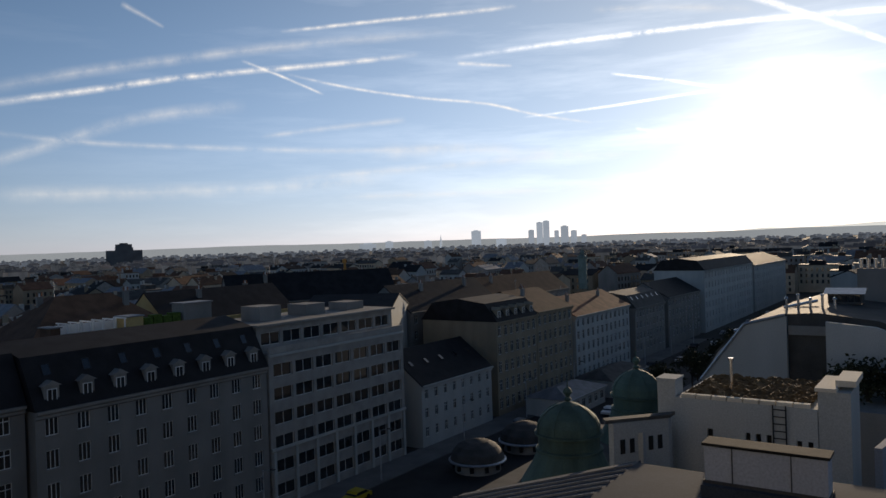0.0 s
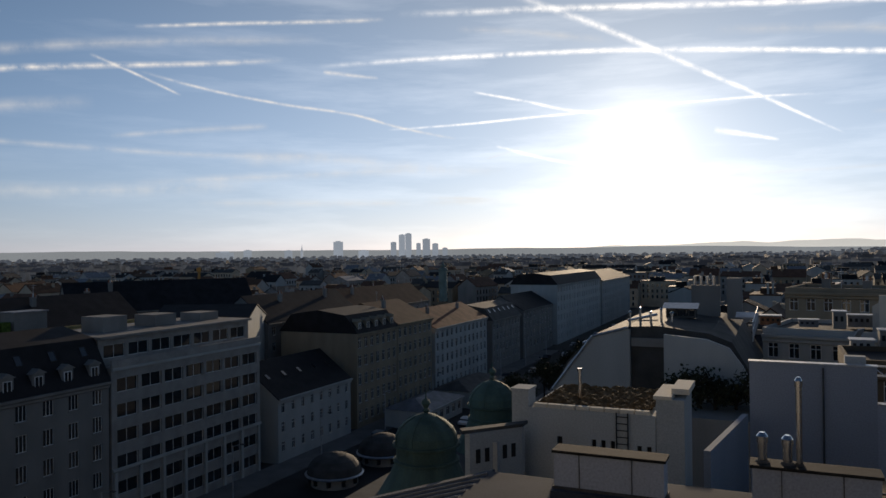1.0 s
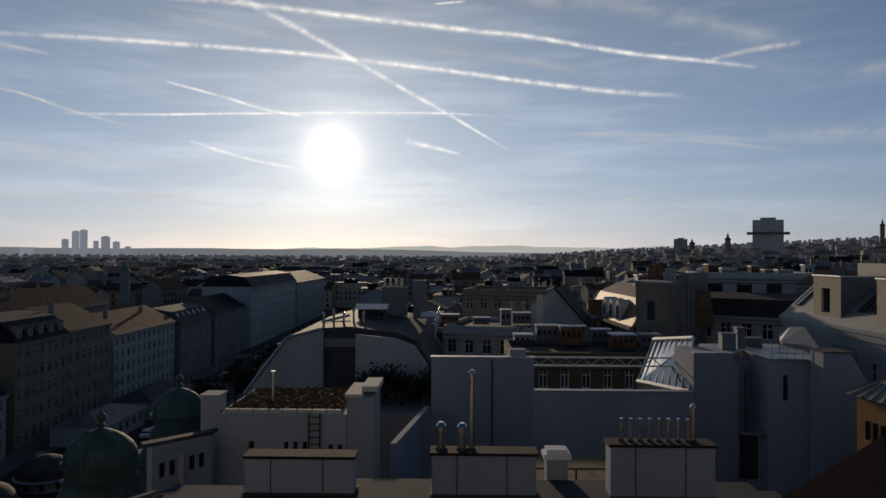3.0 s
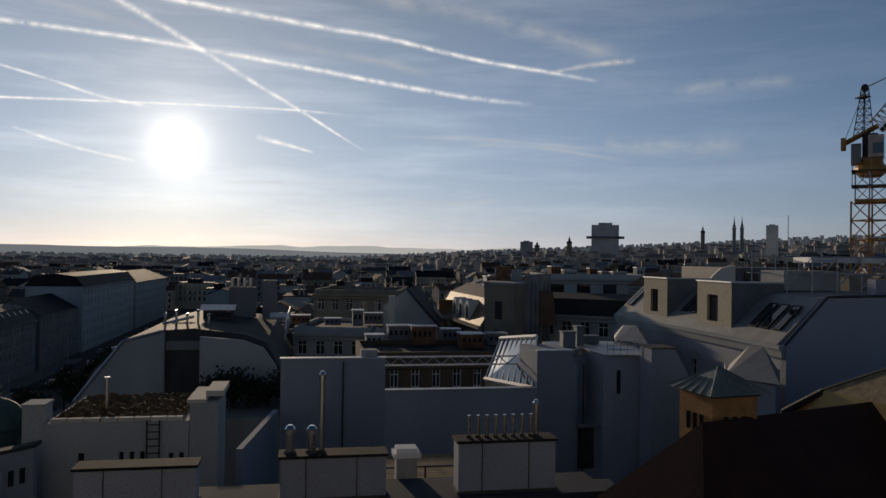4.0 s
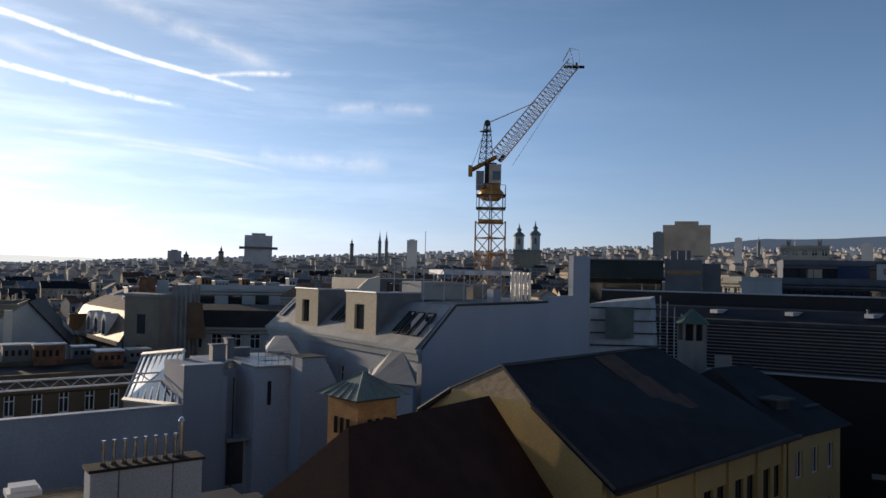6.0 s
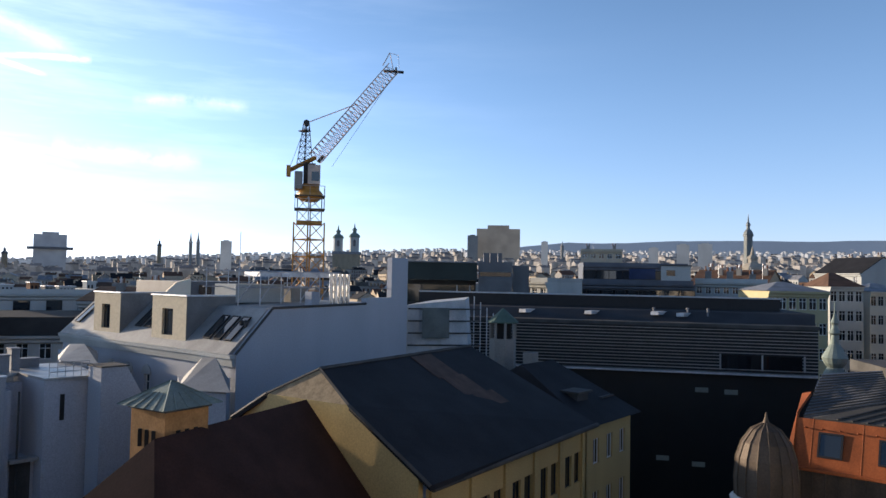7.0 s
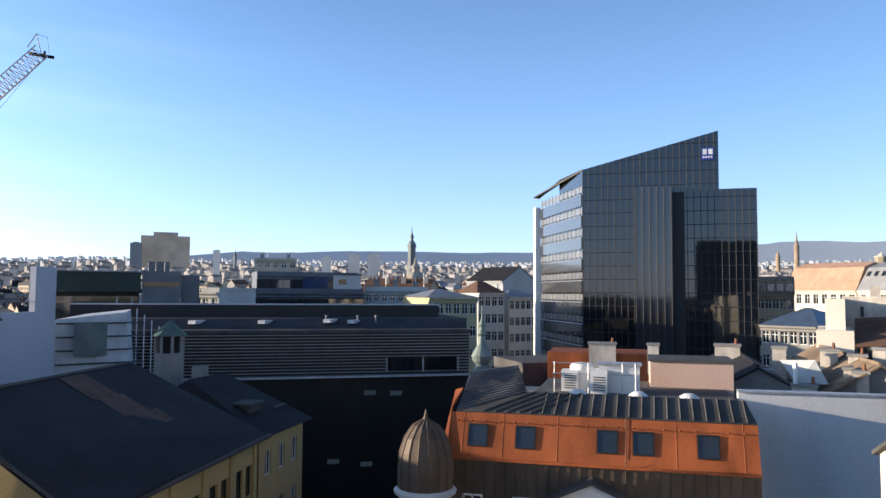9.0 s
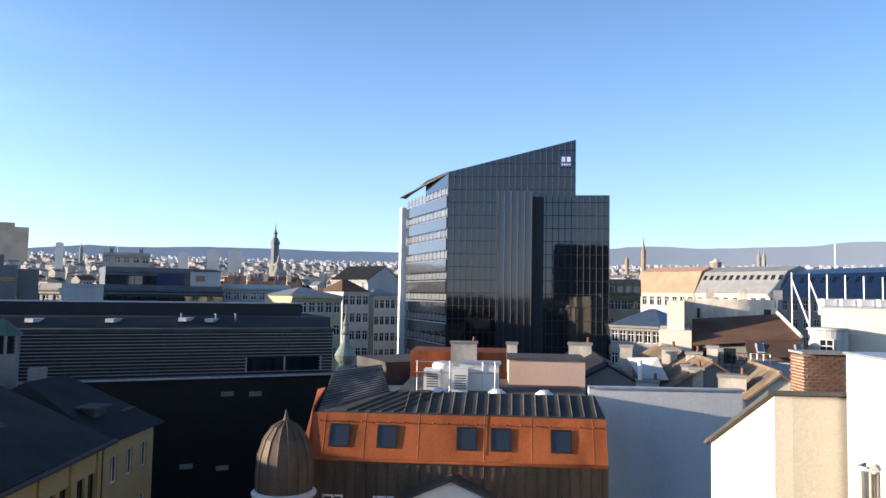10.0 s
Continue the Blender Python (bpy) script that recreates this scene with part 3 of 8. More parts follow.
# roof house with planted gravel roof, pilaster and slots
root = thing("roof_house", "white walled roof house with a planted gravel roof", "building", (-8, 33, 20))
rects = [(1.35, 1.6, 4.3, 5.6), (2.3, 2.9, 4.3, 4.75)] + [(2.95 + 0.42 * k, 3.15 + 0.42 * k, 4.2, 5.6) for k in range(3)] + [(4.95 + 0.42 * k, 5.15 + 0.42 * k, 4.0, 5.5) for k in range(2)]
w = pierced(5.75, 0, 6.85, rects, 0.2)
w.add([(0, 0, 0), (0, 6, 0), (5.75, 6, 0), (5.75, 0, 0), (0, 0, 6.85), (0, 6, 6.85), (5.75, 6, 6.85), (5.75, 0, 6.85)], [(0, 1, 5, 4), (1, 2, 6, 5), (2, 3, 7, 6), (4, 5, 6, 7)])
part("wall", w, [PLASTER_WHITE, INNER_SHADE], root, at=pose(-2.65, 0, 0))
bed, NX, NY = Solid(), 56, 50
bed.v = [(-10.4 + 5.2 * i / NX, 33.3 + 5.4 * j / NY, 26.9 + 0.16 * max(0, 0.5 + noise.fractal((i * 0.22, j * 0.22, 1), 1, 2, 5)) + 0.1 * noise.noise((i * 1.7, j * 1.7, 2))) for j in range(NY + 1) for i in range(NX + 1)]
bed.f = [(j * (NX + 1) + i, j * (NX + 1) + i + 1, (j + 1) * (NX + 1) + i + 1, (j + 1) * (NX + 1) + i) for j in range(NY) for i in range(NX)]
bed.m = [0] * len(bed.f)
part("planting", bed, GRAVEL, root, "dry brown sedum and gravel")
for k in range(8):
    part("coping_stone", Solid().box(-10.4 + k * 0.66, 33.0, 26.86, -9.79 + k * 0.66, 33.28, 27.03), PLASTER_CREAM, root)
part("pilaster", Solid().box(-4.88, 33.05, 20, -3.7, 36, 27.6), PLASTER_WHITE, root)
part("pilaster_cap", Solid().box(-4.98, 32.95, 27.603, -4.2, 36.1, 27.75).box(-4.3, 33.6, 27.75, -3.55, 36.1, 28.0), PLASTER_CREAM, root)
part("corner_pier", Solid().box(-11.5, 33.1, 20, -10.68, 34.2, 27.55).box(-11.55, 33.05, 27.55, -10.63, 34.25, 27.65), PLASTER_WHITE, root)
lad = part("ladder", Solid().box(-6.6, 32.9, 24, -6.55, 32.95, 26.9).box(-6.1, 32.9, 24, -6.05, 32.95, 26.9), PAINT_BLACK, root)
for k in range(9):
    part("rung", Solid().box(-6.55, 32.91, 24.3 + k * 0.3, -6.1, 32.94, 24.34 + k * 0.3), PAINT_BLACK, lad)
part("side_wall", Solid().box(-11.6, 30.5, 20, -11.3, 33.0, 25.7), PLASTER_WHITE, root)
part("side_wall", Solid().prism([(-12.2, 29.5), (-10.6, 31.8), (-10.6, 32.2), (-12.5, 29.7)], 20, 26.2), PLASTER_WHITE, root)
part("cap", Solid().prism([(-12.5, 29.4), (-10.5, 31.7), (-10.5, 32.4), (-12.8, 29.8)], 26.204, 26.35), ZINC_DARK, root)
# slots are near-black strips on the wall, coloured as inner shade
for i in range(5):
    part("vent_slot", Solid().prism([(-12.0 + i * 0.27, 29.75 + i * 0.39), (-11.87 + i * 0.27, 29.94 + i * 0.39), (-11.9 + i * 0.27, 29.96 + i * 0.39), (-12.03 + i * 0.27, 29.77 + i * 0.39)], 24.9, 25.5), INNER_SHADE, root)
part("flue", Solid().turned(-8.7, 35, [(0.08, 26.9), (0.08, 28.3), (0.13, 28.32), (0.13, 28.45)], 10), STEEL, root)

# yard party wall between the roof house and the firewall
solo("yard_wall", Solid().prism([(-3.2, 36), (-2.9, 36), (-1.6, 44.9), (-1.9, 44.9)], 10, 24.8), PLASTER_BLUE, "shaded white yard wall in perspective", "wall")

# green copper corner domes
def copper_dome(x, y, z, r, label):
    root = thing("corner_dome", label, "dome", (x, y, 0), "green copper corner domes")
    part("tower", Solid().turned(x, y, [(r * 1.05, 0), (r * 1.05, z - 6.2)], 8), PLASTER_BEIGE, root)
    part("skirt", Solid().turned(x, y, [(r * 1.75, z - 6.2), (r * 1.5, z - 5.2), (r * 1.2, z - 4.2), (r * 1.02, z - 3.3)], 24), COPPER_GREEN, root)
    part("drum", Solid().turned(x, y, [(r * 1.08, z - 3.3), (r * 1.08, z - 3.15), (r * 0.98, z - 3.1), (r * 0.98, z - 2.3), (r * 1.1, z - 2.2), (r * 1.1, z - 2.05)], 24), COPPER_GREEN, root)
    b = part("bulb", Solid().turned(x, y, [(r * 1.02, z - 2.04), (r, z - 1.5), (r * 0.88, z - 1.0), (r * 0.65, z - 0.55), (r * 0.35, z - 0.2), (0.14, z)], 24), COPPER_GREEN, root)
    for k in range(8):
        a = k * math.pi / 4
        pts = [(r * f * math.cos(a) * 1.01 + x, r * f * math.sin(a) * 1.01 + y, z - h) for f, h in ((1.02, 2.04), (1, 1.5), (0.88, 1.0), (0.65, 0.55), (0.35, 0.2))]
        s = Solid()
        for p, q in zip(pts, pts[1:]):
            s.bar(p, q, 0.05)
        part("rib", s, COPPER_GREEN, b)
    part("finial", Solid().turned(x, y, [(0.14, z), (0.28, z + 0.15), (0.14, z + 0.32), (0.2, z + 0.45), (0.33, z + 0.65), (0.25, z + 0.85), (0.05, z + 1.0), (0.03, z + 1.5)], 12), COPPER_GREEN, root)


copper_dome(-22.4, 46.3, 23.0, 2.15, "green copper corner dome with ball finial on curved skirt")
copper_dome(-22.2, 58.9, 23.3, 1.98, "green copper corner dome behind its twin at the street")
solo("terrace_roof", Solid().prism([(-27, 40), (-12.6, 34), (-12.6, 62), (-27, 62)], 0, 17.5), ZINC_DARK, "dark sheet roof between the copper domes", "roof")

# firewall across the yard
root = thing("firewall", "white rendered firewall with stepped top", "wall", (5, 45, 8))
part("wall", Solid().box(-1.5, 45, 8, 4.75, 45.5, 27.75), PLASTER_BLUE, root)
part("low_wall", Solid().box(4.753, 45.02, 8, 14.4, 45.45, 25.75), PLASTER_BLUE, root)
part("pier", Solid().box(14.403, 45, 8, 16.8, 49, 28.1), PLASTER_BLUE, root)
part("rear_wall", Solid().box(16.803, 45.3, 8, 17.2, 46, 27.3), PLASTER_BLUE, root)
part("recess_wall", Solid().box(17.203, 47.6, 8, 18.7, 48.2, 27.4).box(17.203, 45.6, 8, 18.7, 47.59, 23.2), PLASTER_BLUE, root)
part("rear_wall", Solid().box(18.703, 44.6, 8, 21.6, 49, 27.75), PLASTER_BLUE, root)
part("rear_wall", Solid().along_y([(21.003, 8), (21.003, 28.5), (22.6, 28.5), (22.6, 8)], 42.6, 44.2).along_y([(22.603, 8), (22.603, 28.4), (24.2, 25.6), (24.2, 8)], 42.6, 43.0), PLASTER_BLUE, root)
part("rear_cap", Solid().box(20.95, 42.5, 28.503, 22.65, 44.3, 28.58), ZINC_DARK, root)
part("terrace_roof", Solid().prism([(16.8, 46.1), (18.7, 48.3), (18.7, 44.55), (21.6, 44.3), (23.6, 52), (17.0, 52)], 27.75, 27.9), mat("pale roof membrane", (0.42, 0.42, 0.40), 0.45, 0.2, 0.8, 0.3, 0.1), root, "pale flat roof sheet")
part("door", Solid().box(17.4, 45.55, 20.4, 18.5, 45.597, 23.1), ZINC_DARK, root, "dark door in the yard recess")
part("door_hood", Solid().box(17.2, 44.9, 23.21, 18.69, 45.59, 23.4), CONCRETE, root)
# a near-black strip on the wall imitates the shade of a slot
part("slot_window", Solid().box(19.6, 44.56, 25.4, 19.85, 44.598, 26.9), INNER_SHADE, root)
for k in range(6):
    part("rail_post", Solid().bar((19.0 + 0.46 * k, 44.75, 27.75), (19.0 + 0.46 * k, 44.75, 28.75), 0.025), STEEL_GALV, root)
for z in (28.2, 28.48, 28.75):
    part("rail", Solid().bar((19.0, 44.75, z), (21.3, 44.75, z), 0.022), STEEL_GALV, root)
for x, y, w, h in ((17.4, 48.6, 0.9, 1.0), (18.7, 49.4, 0.5, 1.3), (19.6, 50.5, 1.2, 0.5)):
    part("vent_box", Solid().box(x, y, 27.9, x + w, y + 0.7, 27.9 + h).box(x - 0.06, y - 0.06, 27.9 + h + 0.003, x + w + 0.06, y + 0.76, 27.98 + h), ZINC, root, "grey sheet ventilation box")
part("drain_pipe", Solid().turned(17.6, 45.2, [(0.06, 12), (0.06, 27.2)], 8), ZINC_DARK, root)
part("drain_pipe", Solid().turned(2.2, 44.9, [(0.05, 12), (0.05, 27.6)], 8), ZINC_DARK, root)
for x0, x1, z in ((-1.55, 4.8, 27.753), (4.8, 14.39, 25.753), (14.39, 16.86, 28.103)):
    part("coping", Solid().box(x0, 44.93, z, x1, 45.55, z + 0.07), STEEL_GALV, root, "bright sheet metal coping")
part("vent_box", Solid().box(3.3, 45.6, 27.3, 4.3, 46.3, 28.2), PLASTER_WHITE, root)

# timber yard wing behind it with truss and sloped glazing
house((4.6, 62), (19, 62), 9, 8, 25.3, mat("dark brown plaster", (0.16, 0.125, 0.085), 0.9, 0, 0.4, 0.25, 0.15), SLATE, "brown plastered yard wing with flat dark roof", 8, 4, (0.7, 1.6), step=3.2, roof="flat", rise=0.6, name="yard_wing", seed=31)
root = thing("lattice_beam", "galvanised steel lattice girder spanning the yard", "beam", (10, 49.5, 26))
for z in (26.6, 27.15):
    part("chord", Solid().box(4.9, 49.5, z, 14.4, 49.62, z + 0.1), STEEL_GALV, root)
for k in range(16):
    x = 5 + k * 0.58
    part("diagonal", Solid().bar((x, 49.56, 26.68 if k % 2 else 27.16), (x + 0.58, 49.56, 27.16 if k % 2 else 26.68), 0.035), STEEL_GALV, root)
root = thing("sloped_glazing", "sunlit sloped glass roof with pale bars", "skylight", (13.5, 50, 24))
tl, tr, bl, br = polar(14.9, 58, -6.3), polar(17.7, 51, -6.1), polar(13.75, 55, -9.4), polar(17.4, 47.6, -10.0)
part("glass", Solid().slab([bl, br, tr, tl], 0.04), GLASS, root)
for k in range(9):
    p, q = bl.lerp(br, k / 8), tl.lerp(tr, k / 8)
    part("bar", Solid().bar(p + Vector((0, 0, 0.08)), q + Vector((0, 0, 0.08)), 0.07), PAINT_WHITE, root)
for p, q in ((bl, br), (tl, tr)):
    part("rail", Solid().bar(p + Vector((0, 0, 0.1)), q + Vector((0, 0, 0.1)), 0.16), PAINT_WHITE, root)
part("base", Solid().loft([(p.x, p.y, 18) for p in (bl, br, tr, tl)], [p - Vector((0, 0, 0.15)) for p in (bl, br, tr, tl)]), PLASTER_BEIGE, root)

# attic house beyond, its two white gables and shiny terrace
root = thing("attic_house", "attic house with white gables and sheet metal terrace", "building", (-9, 66, 0))
part("gable", Solid().along_y([(-17.8, 0), (-17.8, 22.2), (-16.4, 24.6), (-14.3, 26.8), (-11.7, 27.6), (-11.2, 27.6), (-11.2, 0)], 62, 62.5), PLASTER_WHITE, root)
part("gable", Solid().along_y([(-8.2, 0), (-8.2, 27.5), (-5, 27.2), (-3.4, 26.6), (-2.4, 25.2), (-1.6, 23.4), (-1.6, 0)], 60, 60.5), PLASTER_WHITE, root)
part("curved_roof", Solid().along_y([(-18, 22.2), (-16.6, 24.7), (-14.4, 26.95), (-11.7, 27.75), (-9, 27.9), (-5, 27.4), (-3.3, 26.75), (-1.4, 23.4), (-1.4, 22), (-18, 21)], 62.51, 84), ZINC_DARK, root)
part("back_wall", Solid().box(-11.2, 66, 0, -8.2, 66.5, 27.3), PLASTER_GREY, root)
part("verge", Solid().bar((-17.8, 61.9, 22.3), (-14.3, 61.9, 26.95), 0.12).bar((-14.3, 61.9, 26.95), (-11.3, 61.9, 27.75), 0.12), STEEL_GALV, root)
for x, y, z, l in ((-9.5, 64, 25.4, 2.6), (-10.2, 63.2, 24.2, 2.4), (-3.5, 72, 28.0, 1.6)):
    part("skylight", Solid().slab([(x, y, z), (x + l, y, z), (x + l, y + 1.6, z + 0.35), (x, y + 1.6, z + 0.35)], 0.1), STEEL_GALV, root, "sheet metal roof light")
lant = part("lantern", Solid().box(-9.6, 72, 27.8, -7.0, 74.2, 28.7), ZINC_DARK, root, "small glazed roof lantern")
for k in range(5):
    part("lantern_pane", Solid().box(-9.5 + 0.5 * k, 71.95, 28.0, -9.1 + 0.5 * k, 71.99, 28.6), GLASS, lant)
part("lantern_roof", Solid().along_x([(71.7, 28.7), (74.5, 28.7), (73.1, 29.15)], -9.9, -6.7), STEEL, lant)
for x0, x1, y, z in ((-12.6, -10.2, 69, 28.2), (-15.6, -13.6, 64, 26.6)):
    part("ridge_flashing", Solid().bar((x0, y, z - 0.5), (x1, y + 1.5, z), 0.13, 6), STEEL, root, "bright ridge flashing")
for k in range(5):
    part("flue", Solid().turned(-12.0 + 0.9 * k, 66.8, [(0.1, 26.5), (0.1, 28.6 + 0.3 * (k % 2)), (0.16, 28.65 + 0.3 * (k % 2)), (0.06, 28.8 + 0.3 * (k % 2))], 8), STEEL, root)
part("parapet", Solid().box(-11.1, 62.2, 26.2, -8.3, 62.5, 26.9), PLASTER_GREY, root)
part("terrace_floor", Solid().box(-11.19, 62.55, 23.0, -8.21, 65.99, 23.5), ZINC_DARK, root)
part("awning", Solid().slab([(-11.0, 62.7, 25.0), (-8.4, 62.7, 25.0), (-8.4, 65.9, 25.9), (-11.0, 65.9, 25.9)], 0.06), STEEL_GALV, root)
part("chimney", Solid().box(-7.9, 78, 27.5, -5.2, 78.8, 30.6), PLASTER_GREY, root)
for k in range(4):
    part("pot", Solid().turned(-7.6 + k * 0.6, 78.4, [(0.18, 30.6), (0.18, 31.5)], 10), STEEL, root)
part("chimney", Solid().box(-4.6, 79, 27.2, -3.2, 80, 31.3), PLASTER_GREY, root)
for k in range(10):
    part("rail_post", Solid().bar((-1.8, 63 + k * 2, 27.2 - 0.35), (-1.8, 63 + k * 2, 28.4), 0.03), STEEL_GALV, root)
for z in (27.8, 28.4):
    part("rail", Solid().bar((-1.8, 63, z), (-1.8, 81, z), 0.03), STEEL_GALV, root)

# ---- house with the dormers and its firewall ----
root = thing("dormer_house", "white firewall house with grey sheet roof and dormers", "building", (36, 55, 0))
part("firewall", Solid().along_y([(28.4, 0), (28.4, 28.9), (31.2, 31.8), (39.9, 32.0), (39.9, 32.5), (42.7, 32.55), (42.7, 35.7), (44.6, 35.7), (44.6, 0)], 40, 40.5), PLASTER_BLUE, root)
part("coping", Solid().bar((28.3, 39.95, 29.0), (31.15, 39.95, 31.9), 0.09).bar((31.15, 39.95, 31.9), (39.9, 39.95, 32.1), 0.09), ZINC_DARK, root)
fac = pierced(24.5, 0, 28.9, [(8.1 + 2.6 * k, 9.0 + 2.6 * k, 24.6, 26.9) for k in range(3)], 0.3)
part("facade", fac, [PLASTER_BLUE, INNER_SHADE], root, at=Matrix.Translation((28.4 - 36, 64.5 - 55, 0)) @ Matrix.Rotation(radians(-90), 4, "Z"))
for k in range(3):
    yy = 64.5 - 8.55 - 2.6 * k
    add_window(root, Matrix.Translation((28.6 - 36, yy - 55, 25.75)) @ Matrix.Rotation(radians(-90), 4, "Z"), 0.9, 2.3)
    arch = [(yy + 0.62 * math.cos(a), 26.75 + 0.7 * math.sin(a)) for a in [math.pi * q / 10 for q in range(11)]]
    part("window_arch", Solid().along_x(arch, 28.28, 28.397), PLASTER_WHITE, root)
part("eave_gutter", Solid().along_y([(28.0, 28.7), (28.45, 28.7), (28.5, 28.95), (27.95, 28.95)], 40.1, 64.5), PLASTER_WHITE, root)
part("eave_moulding", Solid().along_y([(28.2, 28.2), (28.397, 28.2), (28.397, 28.68), (28.1, 28.68)], 40.1, 64.5), PLASTER_WHITE, root)
SHEET_PALE = mat("pale weathered sheet", (0.34, 0.34, 0.33), 0.6, 0.25, 0.7, 0.25, 0.1)
part("roof", Solid().along_y([(28.1, 28.96), (31.2, 31.85), (42.4, 32.1), (42.4, 28.96)], 40.504, 64.5), SHEET_PALE, root)
BOARD = mat("dormer fibre board", (0.56, 0.49, 0.36), 0.85, 0, 3, 0.12, 0.1)
CHEEK = mat("grey dormer cheek sheet", (0.22, 0.22, 0.215), 0.7, 0.15, 1.0, 0.2, 0.1)
for y0, y1 in ((46.2, 50.7), (55.4, 59.6)):
    w = y1 - y0
    dm = part("dormer", pierced(w, 29.3, 32.5, [(w * 0.3, w * 0.62, 29.7, 31.6)], 0.3), [BOARD, INNER_SHADE], root, "pale fibre board dormer front", at=Matrix.Translation((28.6 - 36, y1 - 55, 0)) @ Matrix.Rotation(radians(-90), 4, "Z"))
    for ya in (y0 + 0.004, y1 - 0.254):
        part("cheek", Solid().box(28.604, ya, 29.3, 32.6, ya + 0.25, 32.49), CHEEK, root, "grey sheet dormer cheek")
    part("dormer_roof", Solid().box(28.9, y0 + 0.26, 32.2, 32.6, y1 - 0.26, 32.45), CHEEK, root)
    part("dormer_coping", Solid().box(28.5, y0 - 0.08, 32.503, 28.95, y1 + 0.08, 32.6).box(28.95, y0 - 0.08, 32.503, 32.6, y0 + 0.28, 32.6), STEEL_GALV, root)
    add_window(root, Matrix.Translation((28.8 - 36, y1 - w * 0.46 - 55, 30.65)) @ Matrix.Rotation(radians(-90), 4, "Z"), w * 0.32, 1.9, "dark")
for y0, zf in ((41.7, 0.5), (42.9, 0.5), (44.1, 0.5), (52.4, 0.6), (53.7, 0.6), (63.4, 0.55)):
    x, z = 28.1 + 3.1 * zf, 28.96 + 2.89 * zf
    add_window(root, Matrix.Translation((x - 36 - 0.06, y0 - 55, z + 0.14)) @ Matrix.Rotation(radians(-90), 4, "Z") @ Matrix.Rotation(radians(43 - 90), 4, "X"), 0.85, 2.2, "dark", "skylight")
for k in range(2):
    part("vent_cap", Solid().turned(29.9 + 0.02 * k, 41.2 + 0.5 * k, [(0.12, 30.5), (0.12, 30.95), (0.18, 31.0), (0.05, 31.1)], 10), ZINC_DARK, root)
# hipped hoods leaning on the facade over the stair and the oriel
for az0, az1, azt, el0, elt, d in ((31.3, 35.0, 33.9, -8.3, -6.0, 43.5), (23.5, 26.0, 25.1, -6.0, -4.9, 56.0)):
    a, b, c, e = polar(az0, d, el0), polar(az1, d * 0.95, el0 - 0.3), polar(az1, d * 1.12, el0 + 0.5), polar(az0, d * 1.15, el0 + 0.5)
    t0, t1 = polar(azt - 0.9, d * 1.1, elt), polar(azt, d * 1.08, elt)
    part("stair_hood", Solid().add([a, b, c, e, t0, t1], [(0, 1, 5, 4), (1, 2, 5), (2, 3, 4, 5), (3, 0, 4), (3, 2, 1, 0)]), SHEET_PALE, root, "pale sheet hipped hood")
    low = [Vector((q.x, q.y, 0)) for q in (a.lerp(c, 0.06), b.lerp(e, 0.06), c, e)]
    part("stair_wall", Solid().loft([(q.x, q.y, 5) for q in low], [(q.x, q.y, min(a.z, b.z) - 0.05) for q in low]), PLASTER_BLUE, root)
# machinery and flues on the flat roof
SC = thing("scaffold", "galvanised scaffold frame round roof plant", "scaffold", (34, 46, 32.1))
for k in range(12):
    x = 31.6 + (k % 6) * 1.9
    y = 44.5 + (k // 6) * 4
    part("standard", Solid().bar((x, y, 31.9), (x, y, 34.6 - 0.12 * (k % 3)), 0.045), STEEL_GALV, SC)
for z in (33.2, 34.4):
    for y in (44.5, 48.5):
        part("ledger", Solid().bar((31.3, y, z), (41.4, y, z), 0.045), STEEL_GALV, SC)
for k in range(5):
    part("brace", Solid().bar((31.6 + 1.9 * k, 44.5, 32.2), (33.5 + 1.9 * k, 44.5, 34.4), 0.035), STEEL_GALV, SC)
part("platform", Solid().box(33.5, 44.6, 34.0, 41, 46.5, 34.35), STEEL_GALV, SC)
root = thing("roof_plant", "pale roof plant housing with vertical flue pipes", "machine", (36, 48, 32.1))
part("housing", Solid().box(33, 46.8, 32, 37.5, 49.5, 33.4), PLASTER_WHITE, root)
part("housing", Solid().box(38.2, 46.8, 32, 40, 49.5, 33.2), CONCRETE, root)
for k in range(5):
    part("flue", Solid().turned(38.3 + 0.45 * k, 42.2, [(0.14, 32.0), (0.14, 34.3)], 12), STEEL, root)
part("chimney", Solid().box(34.6, 40.1, 31.8, 35.3, 40.8, 33.0), PLASTER_BLUE, root)

# sheeted annex beside it
root = thing("sheeted_annex", "annex wrapped in pale scaffold sheeting", "building", (52, 38, 0))
SHEETING = mat("pale scaffold sheeting", (0.55, 0.57, 0.58), 0.7, 0, 0.8, 0.3, 0.3, streak=2)
a, b, c, d = polar(48.1, 61), polar(52.6, 62), polar(54.7, 62.5), polar(50, 72)
part("body", Solid().loft([(a.x, a.y, 0), (c.x, c.y, 0), (d.x + 8, d.y - 2, 0), (d.x, d.y, 0)], [(a.x, a.y, 31.9), (b.x, b.y, 32.4), (d.x + 6, d.y, 32.3), (d.x, d.y, 32)]), SHEETING, root)
for k in range(4):
    p, q = polar(48.2, 60.9), polar(53.8 - 0.0 * k, 62.1)
    part("lift", Solid().bar((p.x, p.y, 28.6 + k), (q.x, q.y, 28.6 + k), 0.06), ZINC_DARK, root)
part("tarpaulin", Solid().loft([(p.x, p.y, 29.2) for p in (polar(49.3, 60.6), polar(51.4, 61.2), polar(51.4, 61.3), polar(49.3, 60.7))], [(p.x, p.y, 31.7) for p in (polar(49.3, 60.6), polar(51.4, 61.2), polar(51.4, 61.3), polar(49.3, 60.7))]), mat("grey green tarpaulin", (0.16, 0.18, 0.17), 0.7, 0, 0.8, 0.3, 0.2), root)
